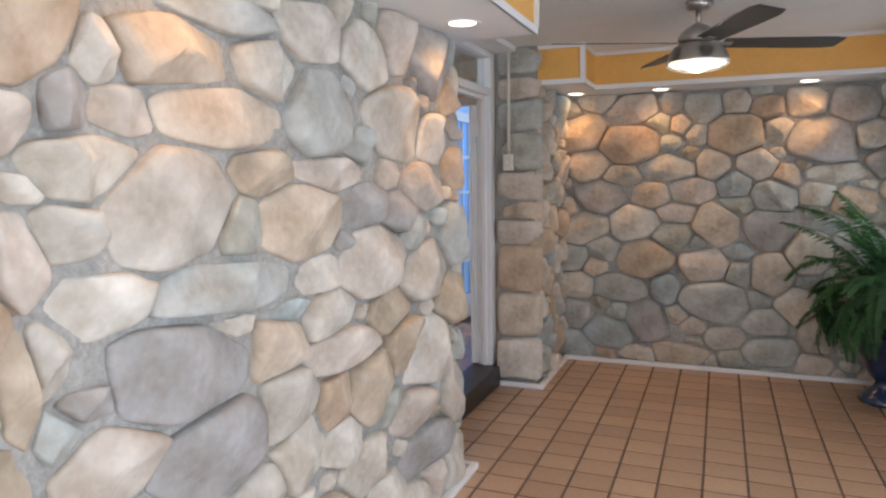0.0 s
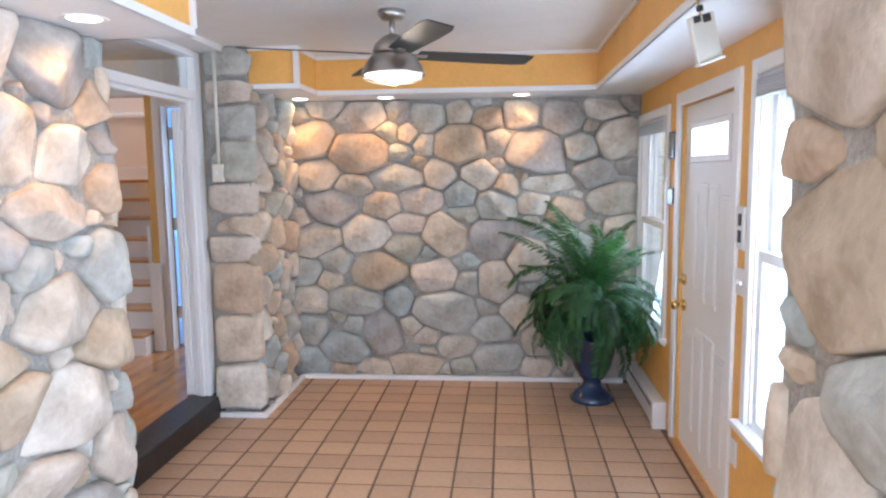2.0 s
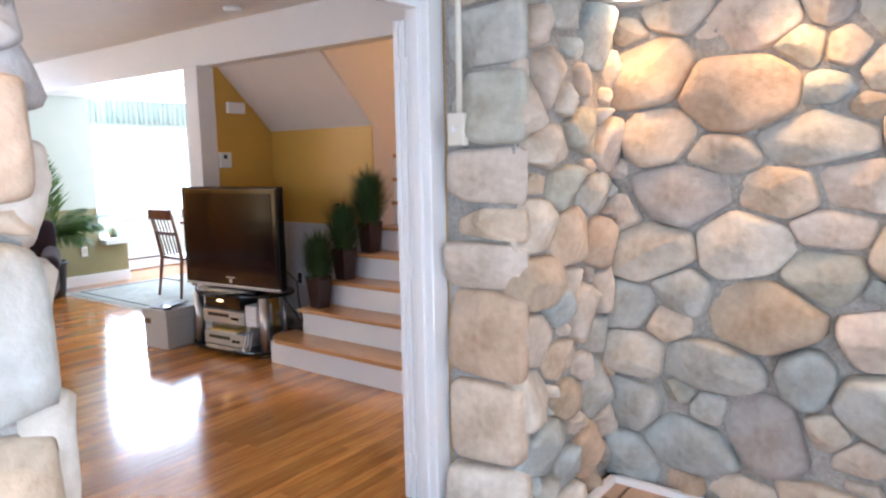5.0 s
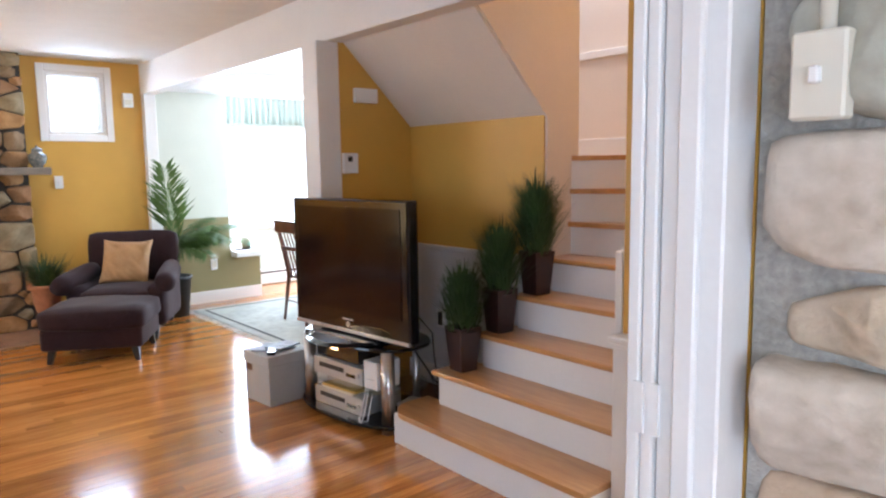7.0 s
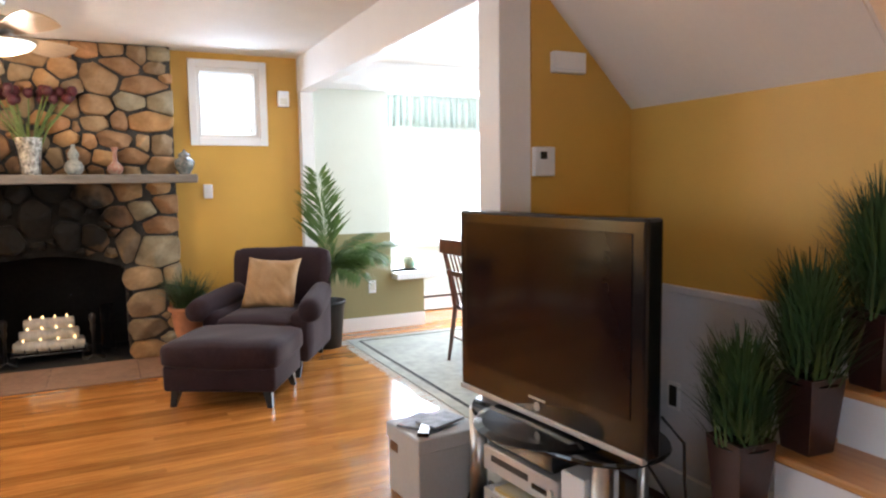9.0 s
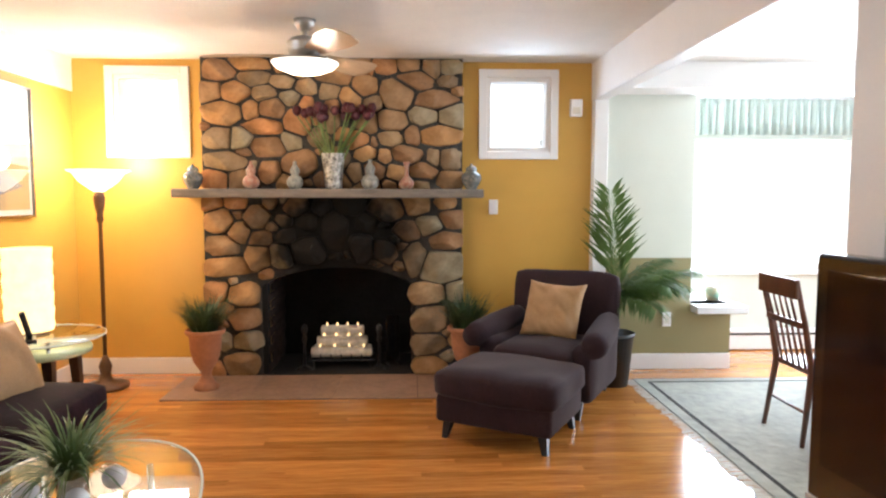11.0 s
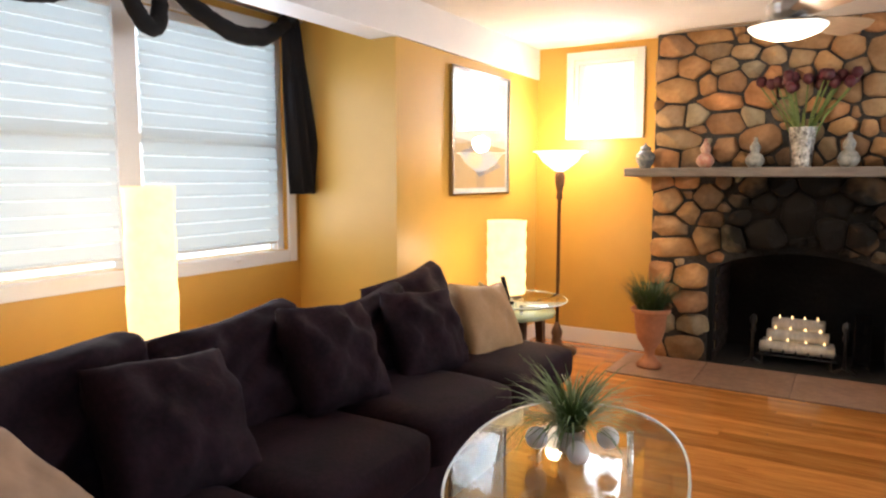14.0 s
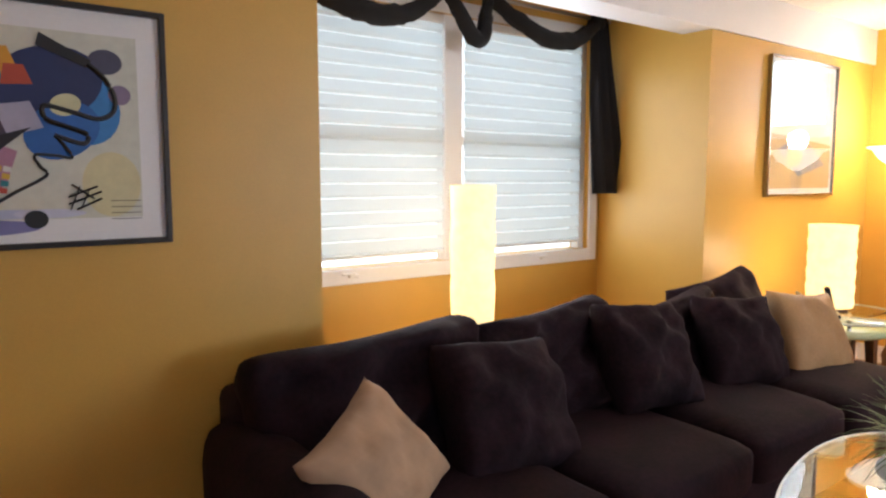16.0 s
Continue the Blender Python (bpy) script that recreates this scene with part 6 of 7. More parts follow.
# glossy panel added to catch a bluish reflection inside the firebox
o = thing("fire_screen", "small polished black panel beside the grate, added for a bluish reflection", "fire screen", pose(-7.80, 4.20, 0.15, 0, 0, 20))
part("panel", box(B(), -0.006, -0.055, 0.03, 0.006, 0.055, 0.40, 0.004, 1), GLOSSBLACK, o)
for y in (-0.04, 0.04):
    part("foot", tube(B(), [(-0.05, y, 0.006), (0.05, y, 0.006), (0.0, y, 0.035)], 0.005, 6), BLACKP, o)
GINGER = [(0.035, 0), (0.04, 0.006), (0.062, 0.04), (0.072, 0.075), (0.068, 0.10), (0.045, 0.12), (0.036, 0.125), (0.042, 0.13), (0.04, 0.15), (0.02, 0.16), (0.008, 0.168), (0.01, 0.175), (0.001, 0.182)]
GOURD = [(0.036, 0), (0.04, 0.004), (0.058, 0.03), (0.06, 0.055), (0.045, 0.085), (0.026, 0.10), (0.034, 0.12), (0.036, 0.14), (0.024, 0.16), (0.012, 0.18), (0.014, 0.20), (0.001, 0.205)]
BOTTLE = [(0.032, 0), (0.035, 0.004), (0.055, 0.03), (0.054, 0.055), (0.03, 0.08), (0.016, 0.10), (0.014, 0.16), (0.024, 0.19), (0.026, 0.20), (0.018, 0.198), (0.001, 0.19)]
for nm, y, prof, m_, lab, s in (("ginger_jar", 2.76, GINGER, JARBLUE, "dark blue lidded ginger jar at the end of the mantel", 1.0), ("gourd_vase", 3.18, GOURD, JARRED, "red and cream gourd vase on the mantel", 1.0),
                                ("gourd_vase", 3.50, GOURD, JARGREY, "grey speckled gourd vase on the mantel", 1.0), ("gourd_vase", 4.05, GOURD, JARGREY, "wide grey speckled gourd vase on the mantel", 1.08),
                                ("bottle_vase", 4.32, BOTTLE, JARRED, "red and cream bottle vase on the mantel", 1.0), ("ginger_jar", 4.80, GINGER, JARBLUE, "dark blue lidded ginger jar at the end of the mantel", 1.05)):
    o = part(nm, lathe(B(), [(r * s, z * s) for r, z in prof], 26), m_, None, "", True)
    o.location = (-7.41, y, 1.565)
    tagged(o, lab, "vase", group="vases on the mantel")
tv_ = thing("tulip_vase", "silvery mercury glass vase of dark red tulips on the mantel", "vase", pose(-7.42, 3.78, 1.565))
part("vase", lathe(B(), [(0.06, 0), (0.062, 0.01), (0.072, 0.14), (0.088, 0.26), (0.083, 0.26), (0.066, 0.13), (0.001, 0.02)], 14), MERCURY, tv_, "faceted mercury glass vase")
for k in range(22):
    a, lean, h = rng.uniform(0, 6.283), rng.uniform(0.10, 0.52), rng.uniform(0.44, 0.54)
    dx, dy = 0.35 * math.cos(a) * lean * h, math.sin(a) * lean * h * 1.3
    part("stem", tube(B(), [(0, dy * 0.12, 0.1), (dx * 0.4, dy * 0.45, 0.1 + h * 0.45), (dx, dy, 0.1 + h * 0.85)], 0.005, 5), STALK, tv_)
    t_ = part("bloom", lathe(B(), [(0.008, 0), (0.030, 0.018), (0.036, 0.042), (0.024, 0.07), (0.001, 0.074)], 9, (dx, dy, 0.1 + h * 0.85)), TULIP, tv_, "dark red tulip head", True)
bm = B()
for k in range(20):
    blade(bm, (0, 0, 0.14), rng.uniform(0, 6.283), rng.uniform(0.25, 0.42), 0.014, 0.8, 0.4)
part("leaves", bm, STALK, tv_, "strap leaves")

# ---- windows of the living room ----
for nm, hole, lab in (("window_4", WR, "small white hopper window high beside the chimney"), ("window_5", WL, "small white window with a bright shade beside the chimney")):
    y0, y1, z0, z1 = hole
    w = tagged(part(nm, box(B(), -7.79, y0, z0, -7.622, y0 + 0.03, z1), WHITE), lab, "window", kind="structure")
    part("frame", box(B(), -7.79, y1 - 0.03, z0, -7.622, y1, z1), WHITE, w)
    part("frame", box(B(), -7.79, y0 + 0.03, z0, -7.622, y1 - 0.03, z0 + 0.03), WHITE, w)
    part("frame", box(B(), -7.79, y0 + 0.03, z1 - 0.03, -7.622, y1 - 0.03, z1), WHITE, w)
    for a, b, c, d in ((y0 - 0.062, y0, z0 - 0.062, z1 + 0.062), (y1, y1 + 0.062, z0 - 0.062, z1 + 0.062), (y0, y1, z1, z1 + 0.062), (y0, y1, z0 - 0.062, z0)):
        part("casing", box(B(), -7.6195, a, c, -7.60, b, d, 0.004, 1), WHITE, w)
    p = part("pane", box(B(), -7.708, y0 + 0.036, z0 + 0.036, -7.704, y1 - 0.036, z1 - 0.036), GLASS, w)
    p.visible_shadow = False
    if nm == "window_5":
        part("roller_shade", box(B(), -7.64, y0 + 0.004, z0 + 0.004, -7.636, y1 - 0.004, z1 - 0.004), SHADE, w, "bright white roller shade")
    else:
        part("latch", slim(B(), -7.68, y1 - 0.06, z0 + 0.07, 0.015, 0.02, 0.05, 0.002), WHITE, w, "white latch")
bw = tagged(part("window_6", box(B(), -5.46, 0.96, 1.04, -5.41, 1.02, 2.34), WHITE), "wide twin window with pleated sheer blinds over the sofa", "window", kind="structure")
part("frame", box(B(), -3.41, 0.96, 1.04, -3.36, 1.02, 2.34), WHITE, bw)
part("mullion", box(B(), -4.46, 0.96, 1.04, -4.34, 1.035, 2.34), WHITE, bw)
for x0, x1, z0, z1 in ((-5.53, -5.46, 0.965, 2.41), (-3.36, -3.29, 0.965, 2.41), (-5.46, -3.36, 2.34, 2.41), (-5.46, -3.36, 0.965, 1.04)):
    part("casing", box(B(), x0, 1.0505, z0, x1, 1.07, z1, 0.004, 1), WHITE, bw)
for x0, x1 in ((-5.405, -4.465), (-4.335, -3.415)):
    for zz in (1.69,):
        part("meeting_rail", box(B(), x0, 0.965, zz - 0.025, x1, 0.99, zz + 0.025), WHITE, bw)
    p = part("pane", box(B(), x0, 0.975, 1.045, x1, 0.979, 2.335), GLASS, bw)
    p.visible_shadow = False
    bl = thing("window_blind", "pale pleated sheer blind let down over the window", "blind", None, "blinds over the sofa")
    part("headrail", box(B(), x0 + 0.005, 1.0, 2.29, x1 - 0.005, 1.045, 2.335, 0.004, 1), WHITE, bl)
    for k in range(17):
        z = 1.10 + 0.0715 * k
        bm = B()
        q = [(x0 + 0.006, 1.022, z), (x1 - 0.006, 1.022, z), (x1 - 0.006, 1.042, z + 0.014), (x0 + 0.006, 1.042, z + 0.014), (x0 + 0.006, 1.024, z + 0.070), (x1 - 0.006, 1.024, z + 0.070)]
        vs = [bm.verts.new(v) for v in q]
        bm.faces.new((vs[0], vs[1], vs[2], vs[3])), bm.faces.new((vs[3], vs[2], vs[5], vs[4]))
        part("slat", bm, BLIND, bl)
    part("bottom_rail", box(B(), x0 + 0.005, 1.015, 1.085, x1 - 0.005, 1.042, 1.10, 0.003, 1), WHITE, bl)
for x in (-5.05, -3.75):
    o = thing("window_crank", "white folding window crank on the sill", "window crank", pose(x, 1.09, 1.01))
    part("hub", slim(B(), 0, -0.01, 0, 0.05, 0.03, 0.02), WHITE, o)
    part("arm", slim(B(), 0.035, 0.008, 0.012, 0.07, 0.012, 0.012), WHITE, o)

def flowing(pts, n=5):
    """A smooth line through the given points."""
    if len(pts) < 3:
        return pts
    out, p = [], [pts[0], *pts, pts[-1]]
    for a, b, c, d in zip(p, p[1:], p[2:], p[3:]):
        for k in range(n):
            t = k / n
            out.append(tuple(0.5 * (2 * b[i] + (c[i] - a[i]) * t + (2 * a[i] - 5 * b[i] + 4 * c[i] - d[i]) * t * t + (3 * b[i] - a[i] - 3 * c[i] + d[i]) * t ** 3) for i in range(len(b))))
    return out + [pts[-1]]


# scarf valance: swags over a rod and a hanging tail
sc = thing("scarf_valance", "black-plum scarf draped in swags over a metal curtain rod", "curtain", pose(0, 0, 0))
part("rod", tube(B(), [(-5.53, 1.14, 2.435), (-3.26, 1.14, 2.435)], 0.009, 10), STEEL, sc, "thin metal rod", True)


def crumple(bm):
    """Gathers and folds in a draped cloth."""
    for v in bm.verts:
        v.co.z += 0.013 * noise.noise((v.co.x * 18, v.co.y * 40, v.co.z * 30))
        v.co.y += 0.013 * noise.noise((v.co.x * 14, v.co.z * 40, 3))
    return bm


def swag(pts, r):
    """A gathered length of cloth hanging along a line, fullest in its middle."""
    line = flowing(pts, 8)
    n = len(line) - 1
    return crumple(tube(B(), line, [r * (0.7 + 0.45 * math.sin(math.pi * i / n)) for i in range(n + 1)], 14))


part("swag", swag([(-3.30, 1.16, 2.44), (-3.52, 1.18, 2.31), (-3.78, 1.19, 2.245), (-4.02, 1.18, 2.275), (-4.25, 1.15, 2.43)], 0.045), DRAPE, sc, "", True)
part("loop", swag([(-4.24, 1.15, 2.45), (-4.31, 1.18, 2.34), (-4.41, 1.19, 2.205), (-4.475, 1.19, 2.225), (-4.50, 1.18, 2.33), (-4.55, 1.15, 2.45)], 0.038), DRAPE, sc, "hanging loop", True)
part("swag", swag([(-4.53, 1.15, 2.45), (-4.70, 1.18, 2.345), (-4.93, 1.19, 2.265), (-5.16, 1.18, 2.275), (-5.30, 1.17, 2.35), (-5.43, 1.15, 2.44)], 0.042), DRAPE, sc, "", True)
part("knot", crumple(lathe(B(), [(0.002, -0.05), (0.045, -0.035), (0.06, 0.0), (0.045, 0.035), (0.002, 0.05)], 16, (-5.40, 1.15, 2.42))), DRAPE, sc, "gathered knot over the rod", True)
bm = B()
rows = []
for j in range(9):
    f = j / 8
    rows.append([bm.verts.new((-5.40 - 0.075 * f + (u - 0.5) * (0.13 + 0.15 * f), 1.17 + 0.02 * math.sin(u * 17 + f * 2) + 0.04 * f, 2.43 - 1.04 * f)) for u in [i / 14 for i in range(15)]])
for r1, r2 in zip(rows, rows[1:]):
    for i in range(14):
        bm.faces.new((r1[i], r1[i + 1], r2[i + 1], r2[i]))
o = part("tail", bm, DRAPE, sc, "hanging tail of the scarf", True)
o.modifiers.new("cloth", "SOLIDIFY").thickness = 0.012

# ---- pictures ----
def framed(x0, x1, z0, z1, label, y=1.812, mount=0.05, metal=None):
    o = thing("framed_picture", label, "picture", pose((x0 + x1) / 2, y, (z0 + z1) / 2))
    w, h = (x1 - x0) / 2, (z1 - z0) / 2
    for a, b, c, d in ((-w, -w + 0.016, -h, h), (w - 0.016, w, -h, h), (-w + 0.016, w - 0.016, -h, -h + 0.016), (-w + 0.016, w - 0.016, h - 0.016, h)):
        part("frame", box(B(), a, 0.0, c, b, 0.028, d, 0.002, 1), metal or BLACKP, o, "thin dark metal frame" if metal else "thin black frame")
    part("mount", box(B(), -w + 0.016, 0.001, -h + 0.016, w - 0.016, 0.010, h - 0.016), WHITE, o, "white mount")
    return o, w - mount, h - mount


def flat(name, colour, rough=0.5):
    return mat(name, colour, rough, grain=0.06, size=40, bump=0, spots=12)


def dab(parent, pts, colour, y, name="shape"):
    bm = B()
    bm.faces.new([bm.verts.new((x, y, z)) for x, z in pts])
    ob = part(name, bm, flat("ink", colour), parent)
    ob.modifiers.new("ink", "SOLIDIFY").thickness = 0.0008
    return ob


def disc(cx, cz, rx, rz, n=20, turn=0.0):
    return [(cx + rx * math.cos(t) * math.cos(turn) - rz * math.sin(t) * math.sin(turn), cz + rx * math.cos(t) * math.sin(turn) + rz * math.sin(t) * math.cos(turn)) for t in [2 * math.pi * i / n for i in range(n)]]


pic1, w, h = framed(-7.03, -6.165, 1.37, 2.22, "glazed poster in a thin dark metal frame on the gold wall", metal=mat("dark_polished_metal", (0.30, 0.27, 0.24), 0.22, 1.0, grain=0.05, bump=0))
dab(pic1, [(-w, -h), (w, -h), (w, h), (-w, h)], (0.72, 0.66, 0.52), 0.0115, "print")
dab(pic1, [(-w, -h), (w, -h), (w, -h * 0.1), (-w, -h * 0.25)], (0.45, 0.30, 0.14), 0.0125)
dab(pic1, [(-w * 0.8, -h * 0.6), (w * 0.1, -h * 0.8), (w * 0.8, -h * 0.35), (0, -h * 0.1)], (0.16, 0.17, 0.22), 0.0135)
dab(pic1, disc(0.1, -0.18, 0.10, 0.06), (0.60, 0.38, 0.10), 0.0145)
p = part("glass", box(B(), -w - 0.03, 0.017, -h - 0.03, w + 0.03, 0.019, h + 0.03), GLASS, pic1, "reflecting glass")
p.visible_shadow = False
pic2, w, h = framed(-2.71, -1.62, 1.29, 1.965, "black-framed abstract print of blue and yellow shapes", mount=0.08)
# x grows westwards to the viewer's right, so shapes are laid out in (-x)
R = lambda pts: [(-x, z) for x, z in pts]
dab(pic2, [(-w, -h), (w, -h), (w, h), (-w, h)], (0.66, 0.66, 0.56), 0.0112, "print")
Q = lambda a, b: (w - a, h - b)              # from the print's upper right corner
for k, (a, b, ra, rb, c) in enumerate(((0.10, 0.14, 0.13, 0.13, (0.76, 0.62, 0.22)), (0.08, 0.42, 0.08, 0.13, (0.68, 0.62, 0.36)), (0.36, 0.50, 0.17, 0.07, (0.50, 0.54, 0.70)), (0.24, 0.50, 0.09, 0.085, (0.60, 0.62, 0.74)),
                                       (0.42, 0.535, 0.16, 0.035, (0.22, 0.22, 0.48)), (0.55, 0.47, 0.10, 0.09, (0.24, 0.52, 0.68)), (0.50, 0.05, 0.09, 0.04, (0.22, 0.50, 0.60)))):
    x, z = Q(a, b)
    dab(pic2, R(disc(x, z, min(ra, w - abs(x) - 0.002), min(rb, h - abs(z) - 0.002), 28)), c, 0.0118 + 0.0003 * k)
for k, (a, b, ra, rb, turn, c) in enumerate(((0.23, 0.145, 0.14, 0.10, 0.3, (0.016, 0.028, 0.11)), (0.20, 0.27, 0.10, 0.075, 0.5, (0.025, 0.13, 0.42)), (0.14, 0.21, 0.09, 0.10, 0.2, (0.04, 0.22, 0.55)), (0.18, 0.16, 0.07, 0.05, 0.7, (0.34, 0.36, 0.44)),
                                             (0.085, 0.075, 0.045, 0.035, 0.0, (0.07, 0.07, 0.12)), (0.05, 0.165, 0.03, 0.028, 0.0, (0.24, 0.18, 0.28)), (0.385, 0.135, 0.05, 0.05, 0.0, (0.03, 0.22, 0.32)), (0.19, 0.20, 0.04, 0.03, 0.3, (0.62, 0.60, 0.36)))):
    dab(pic2, R(disc(*Q(a, b), ra, rb, 24, turn)), c, 0.0142 + 0.0002 * k)
for k, (pts, c) in enumerate((([(0.40, 0.06), (0.32, 0.055), (0.29, 0.135), (0.41, 0.13)], (0.72, 0.34, 0.03)), ([(0.33, 0.10), (0.285, 0.10), (0.265, 0.15), (0.34, 0.155)], (0.50, 0.08, 0.04)), ([(0.60, 0.11), (0.43, 0.09), (0.41, 0.15), (0.60, 0.19)], (0.20, 0.05, 0.06)),
                              ([(0.60, 0.19), (0.36, 0.19), (0.28, 0.27), (0.46, 0.36), (0.60, 0.37)], (0.07, 0.05, 0.08)), ([(0.36, 0.21), (0.275, 0.195), (0.245, 0.265), (0.33, 0.29)], (0.44, 0.42, 0.54)), ([(0.43, 0.20), (0.36, 0.19), (0.33, 0.26), (0.40, 0.30)], (0.18, 0.16, 0.28)),
                              ([(0.36, 0.31), (0.31, 0.33), (0.34, 0.42), (0.46, 0.49), (0.48, 0.41)], (0.46, 0.22, 0.32)), ([(0.60, 0.37), (0.48, 0.33), (0.275, 0.265), (0.40, 0.37), (0.60, 0.44)], (0.02, 0.015, 0.02)), ([(0.52, 0.38), (0.47, 0.36), (0.48, 0.42)], (0.70, 0.62, 0.25)))):
    dab(pic2, R([Q(a, b) for a, b in pts]), c, 0.0160 + 0.0002 * k)
for i in range(4):
    for j in range(4):
        a, b = 0.41 - 0.022 * i + 0.004 * j, 0.36 + 0.019 * j + 0.003 * i
        dab(pic2, R([Q(a, b), Q(a - 0.018, b + 0.004), Q(a - 0.016, b + 0.018), Q(a + 0.002, b + 0.015)]), ((0.6, 0.1, 0.06), (0.75, 0.74, 0.7), (0.05, 0.28, 0.30), (0.03, 0.03, 0.04), (0.66, 0.44, 0.06))[(2 * i + 3 * j) % 5], 0.0180)
dab(pic2, R([Q(0.245, 0.01), Q(0.12, 0.075), Q(0.135, 0.095), Q(0.255, 0.045)]), (0.015, 0.013, 0.015), 0.0180)
dab(pic2, R(disc(*Q(0.275, 0.515), 0.029, 0.025)), (0.01, 0.01, 0.012), 0.0165)
for pts, r in (([(0.13, 0.085), (0.09, 0.12), (0.065, 0.17), (0.07, 0.215), (0.11, 0.235), (0.17, 0.22), (0.24, 0.205), (0.24, 0.24), (0.19, 0.26), (0.14, 0.28), (0.15, 0.305), (0.22, 0.285)], 0.007),
               ([(0.22, 0.285), (0.20, 0.31), (0.18, 0.345), (0.22, 0.34), (0.27, 0.34), (0.26, 0.37), (0.245, 0.395), (0.32, 0.44), (0.40, 0.485), (0.50, 0.505)], 0.0045),
               ([(0.185, 0.42), (0.13, 0.46)], 0.003), ([(0.195, 0.455), (0.12, 0.425)], 0.003), ([(0.195, 0.475), (0.11, 0.44)], 0.003), ([(0.175, 0.49), (0.11, 0.46)], 0.003), ([(0.165, 0.425), (0.19, 0.49)], 0.002), ([(0.14, 0.43), (0.165, 0.49)], 0.002)):
    part("line", tube(B(), [(-Q(a, b)[0], 0.0178, Q(a, b)[1]) for a, b in flowing(pts)], r, 5), BLACKP, pic2)
for k in range(4):
    part("line", box(B(), -w + 0.005, 0.0128, h - 0.468 - 0.0175 * k, -w + 0.085, 0.0134, h - 0.466 - 0.0175 * k), BLACKP, pic2)

# ---- television corner ----
T = pose(-3.775, 5.594, F, 0, 0, 5.8)
tv = thing("television", "wide glossy black flat television on a silver stand", "television", pose(0, 0, 0) @ T)
part("body", box(B(), -0.49, 0.0, 0.48, 0.49, 0.075, 1.212, 0.012), GLOSSBLACK, tv)
part("screen", box(B(), -0.435, -0.004, 0.60, 0.435, -0.0005, 1.165), SCREEN, tv, "dark reflecting screen")
part("trim", box(B(), -0.488, -0.006, 0.477, 0.488, 0.02, 0.497, 0.003), SILVER, tv, "silver lower edge")
part("badge", box(B(), -0.045, -0.003, 0.548, 0.045, -0.0008, 0.556), SILVER, tv)
part("ring", lathe(B(), [(0.016, 0), (0.016, 0.002), (0.012, 0.002)], 20), SILVER, tv).matrix_basis = pose(0, -0.001, 0.525, 90, 0, 0)
part("neck", box(B(), -0.12, 0.02, 0.468, 0.12, 0.07, 0.49, 0.004), GLOSSBLACK, tv)
part("foot", lathe(B(), [(0.26, 0.449), (0.27, 0.456), (0.24, 0.467), (0.001, 0.471)], 30, (0, 0.05, 0)), GLOSSBLACK, tv)
st = thing("tv_stand", "black glass television stand with fat silver posts", "tv stand", T)
for z, a, b, m_, lab in ((0.431, 0.43, 0.25, GLOSSBLACK, "black glass top"), (0.20, 0.42, 0.22, GREENGLASS, "clear glass shelf"), (0.03, 0.47, 0.26, GLOSSBLACK, "black glass base shelf")):
    ob = part("shelf", oval(a, b, z, z + 0.018, 40), m_, st, lab)
    ob.location = (0, 0.12, 0)
for x in (-0.34, 0.34):
    part("post", tube(B(), [(x, -0.02, 0.0), (x, -0.02, 0.432)], 0.036, 20), STEEL, st, "fat brushed silver post", True)
    part("rear_post", tube(B(), [(x * 0.7, 0.28, 0.0), (x * 0.7, 0.28, 0.432)], 0.02, 14), STEEL, st, "", True)
for z, lab in ((0.218, "silver video player on the glass shelf"), (0.048, "silver disc player on the lower shelf")):
    o = thing("media_player", lab, "media player", T @ pose(-0.05, 0.08, z), "players in the stand")
    part("case", box(B(), -0.215, -0.13, 0.0, 0.215, 0.15, 0.095, 0.004, 1), SILVER, o)
    part("slot", box(B(), -0.16, -0.1325, 0.045, 0.06, -0.1295, 0.07), BLACKP, o, "dark slot")
    part("display", box(B(), 0.08, -0.1325, 0.03, 0.16, -0.1295, 0.05), GLOSSBLACK, o)
    part("knob", lathe(B(), [(0.012, 0), (0.012, 0.01), (0.001, 0.011)], 14), SILVER, o).matrix_basis = pose(0.185, -0.13, 0.05, 90, 0, 0)
for k, (dx, lab) in enumerate(((-0.06, "cream disc case lying on the lower player"), (-0.05, "yellow disc case lying on the lower player"))):
    o = part("disc_case", box(B(), -0.14, -0.11, 0.0, 0.14, 0.10, 0.013, 0.002, 1), (CREAM, mat("yellow_card", (0.62, 0.42, 0.10), 0.5, grain=0.08))[k], None)
    o.matrix_basis = T @ pose(dx, 0.06, 0.1435 + 0.0135 * k, 0, 0, 3 * k)
    tagged(o, lab, "disc case", group="disc cases in the stand")
o = thing("cable_box", "black cable box with a small display on the stand", "media player", T @ pose(-0.08, 0.10, 0.315))
part("case", box(B(), -0.19, -0.125, 0.0, 0.19, 0.12, 0.098, 0.008, 2), GLOSSBLACK, o)
part("display", box(B(), -0.05, -0.1275, 0.055, 0.01, -0.1245, 0.068), FLAME, o, "small amber display")
part("feet", box(B(), -0.17, -0.09, -0.002, 0.17, 0.1, 0.0), BLACKP, o)
o = thing("game_console", "small white console on the glass shelf", "game console", T @ pose(0.235, 0.03, 0.218))
part("case", box(B(), -0.055, -0.08, 0, 0.055, 0.08, 0.15, 0.006, 2), WHITE, o)
part("slot", box(B(), -0.03, -0.0825, 0.05, 0.03, -0.0795, 0.055), GREYW, o)
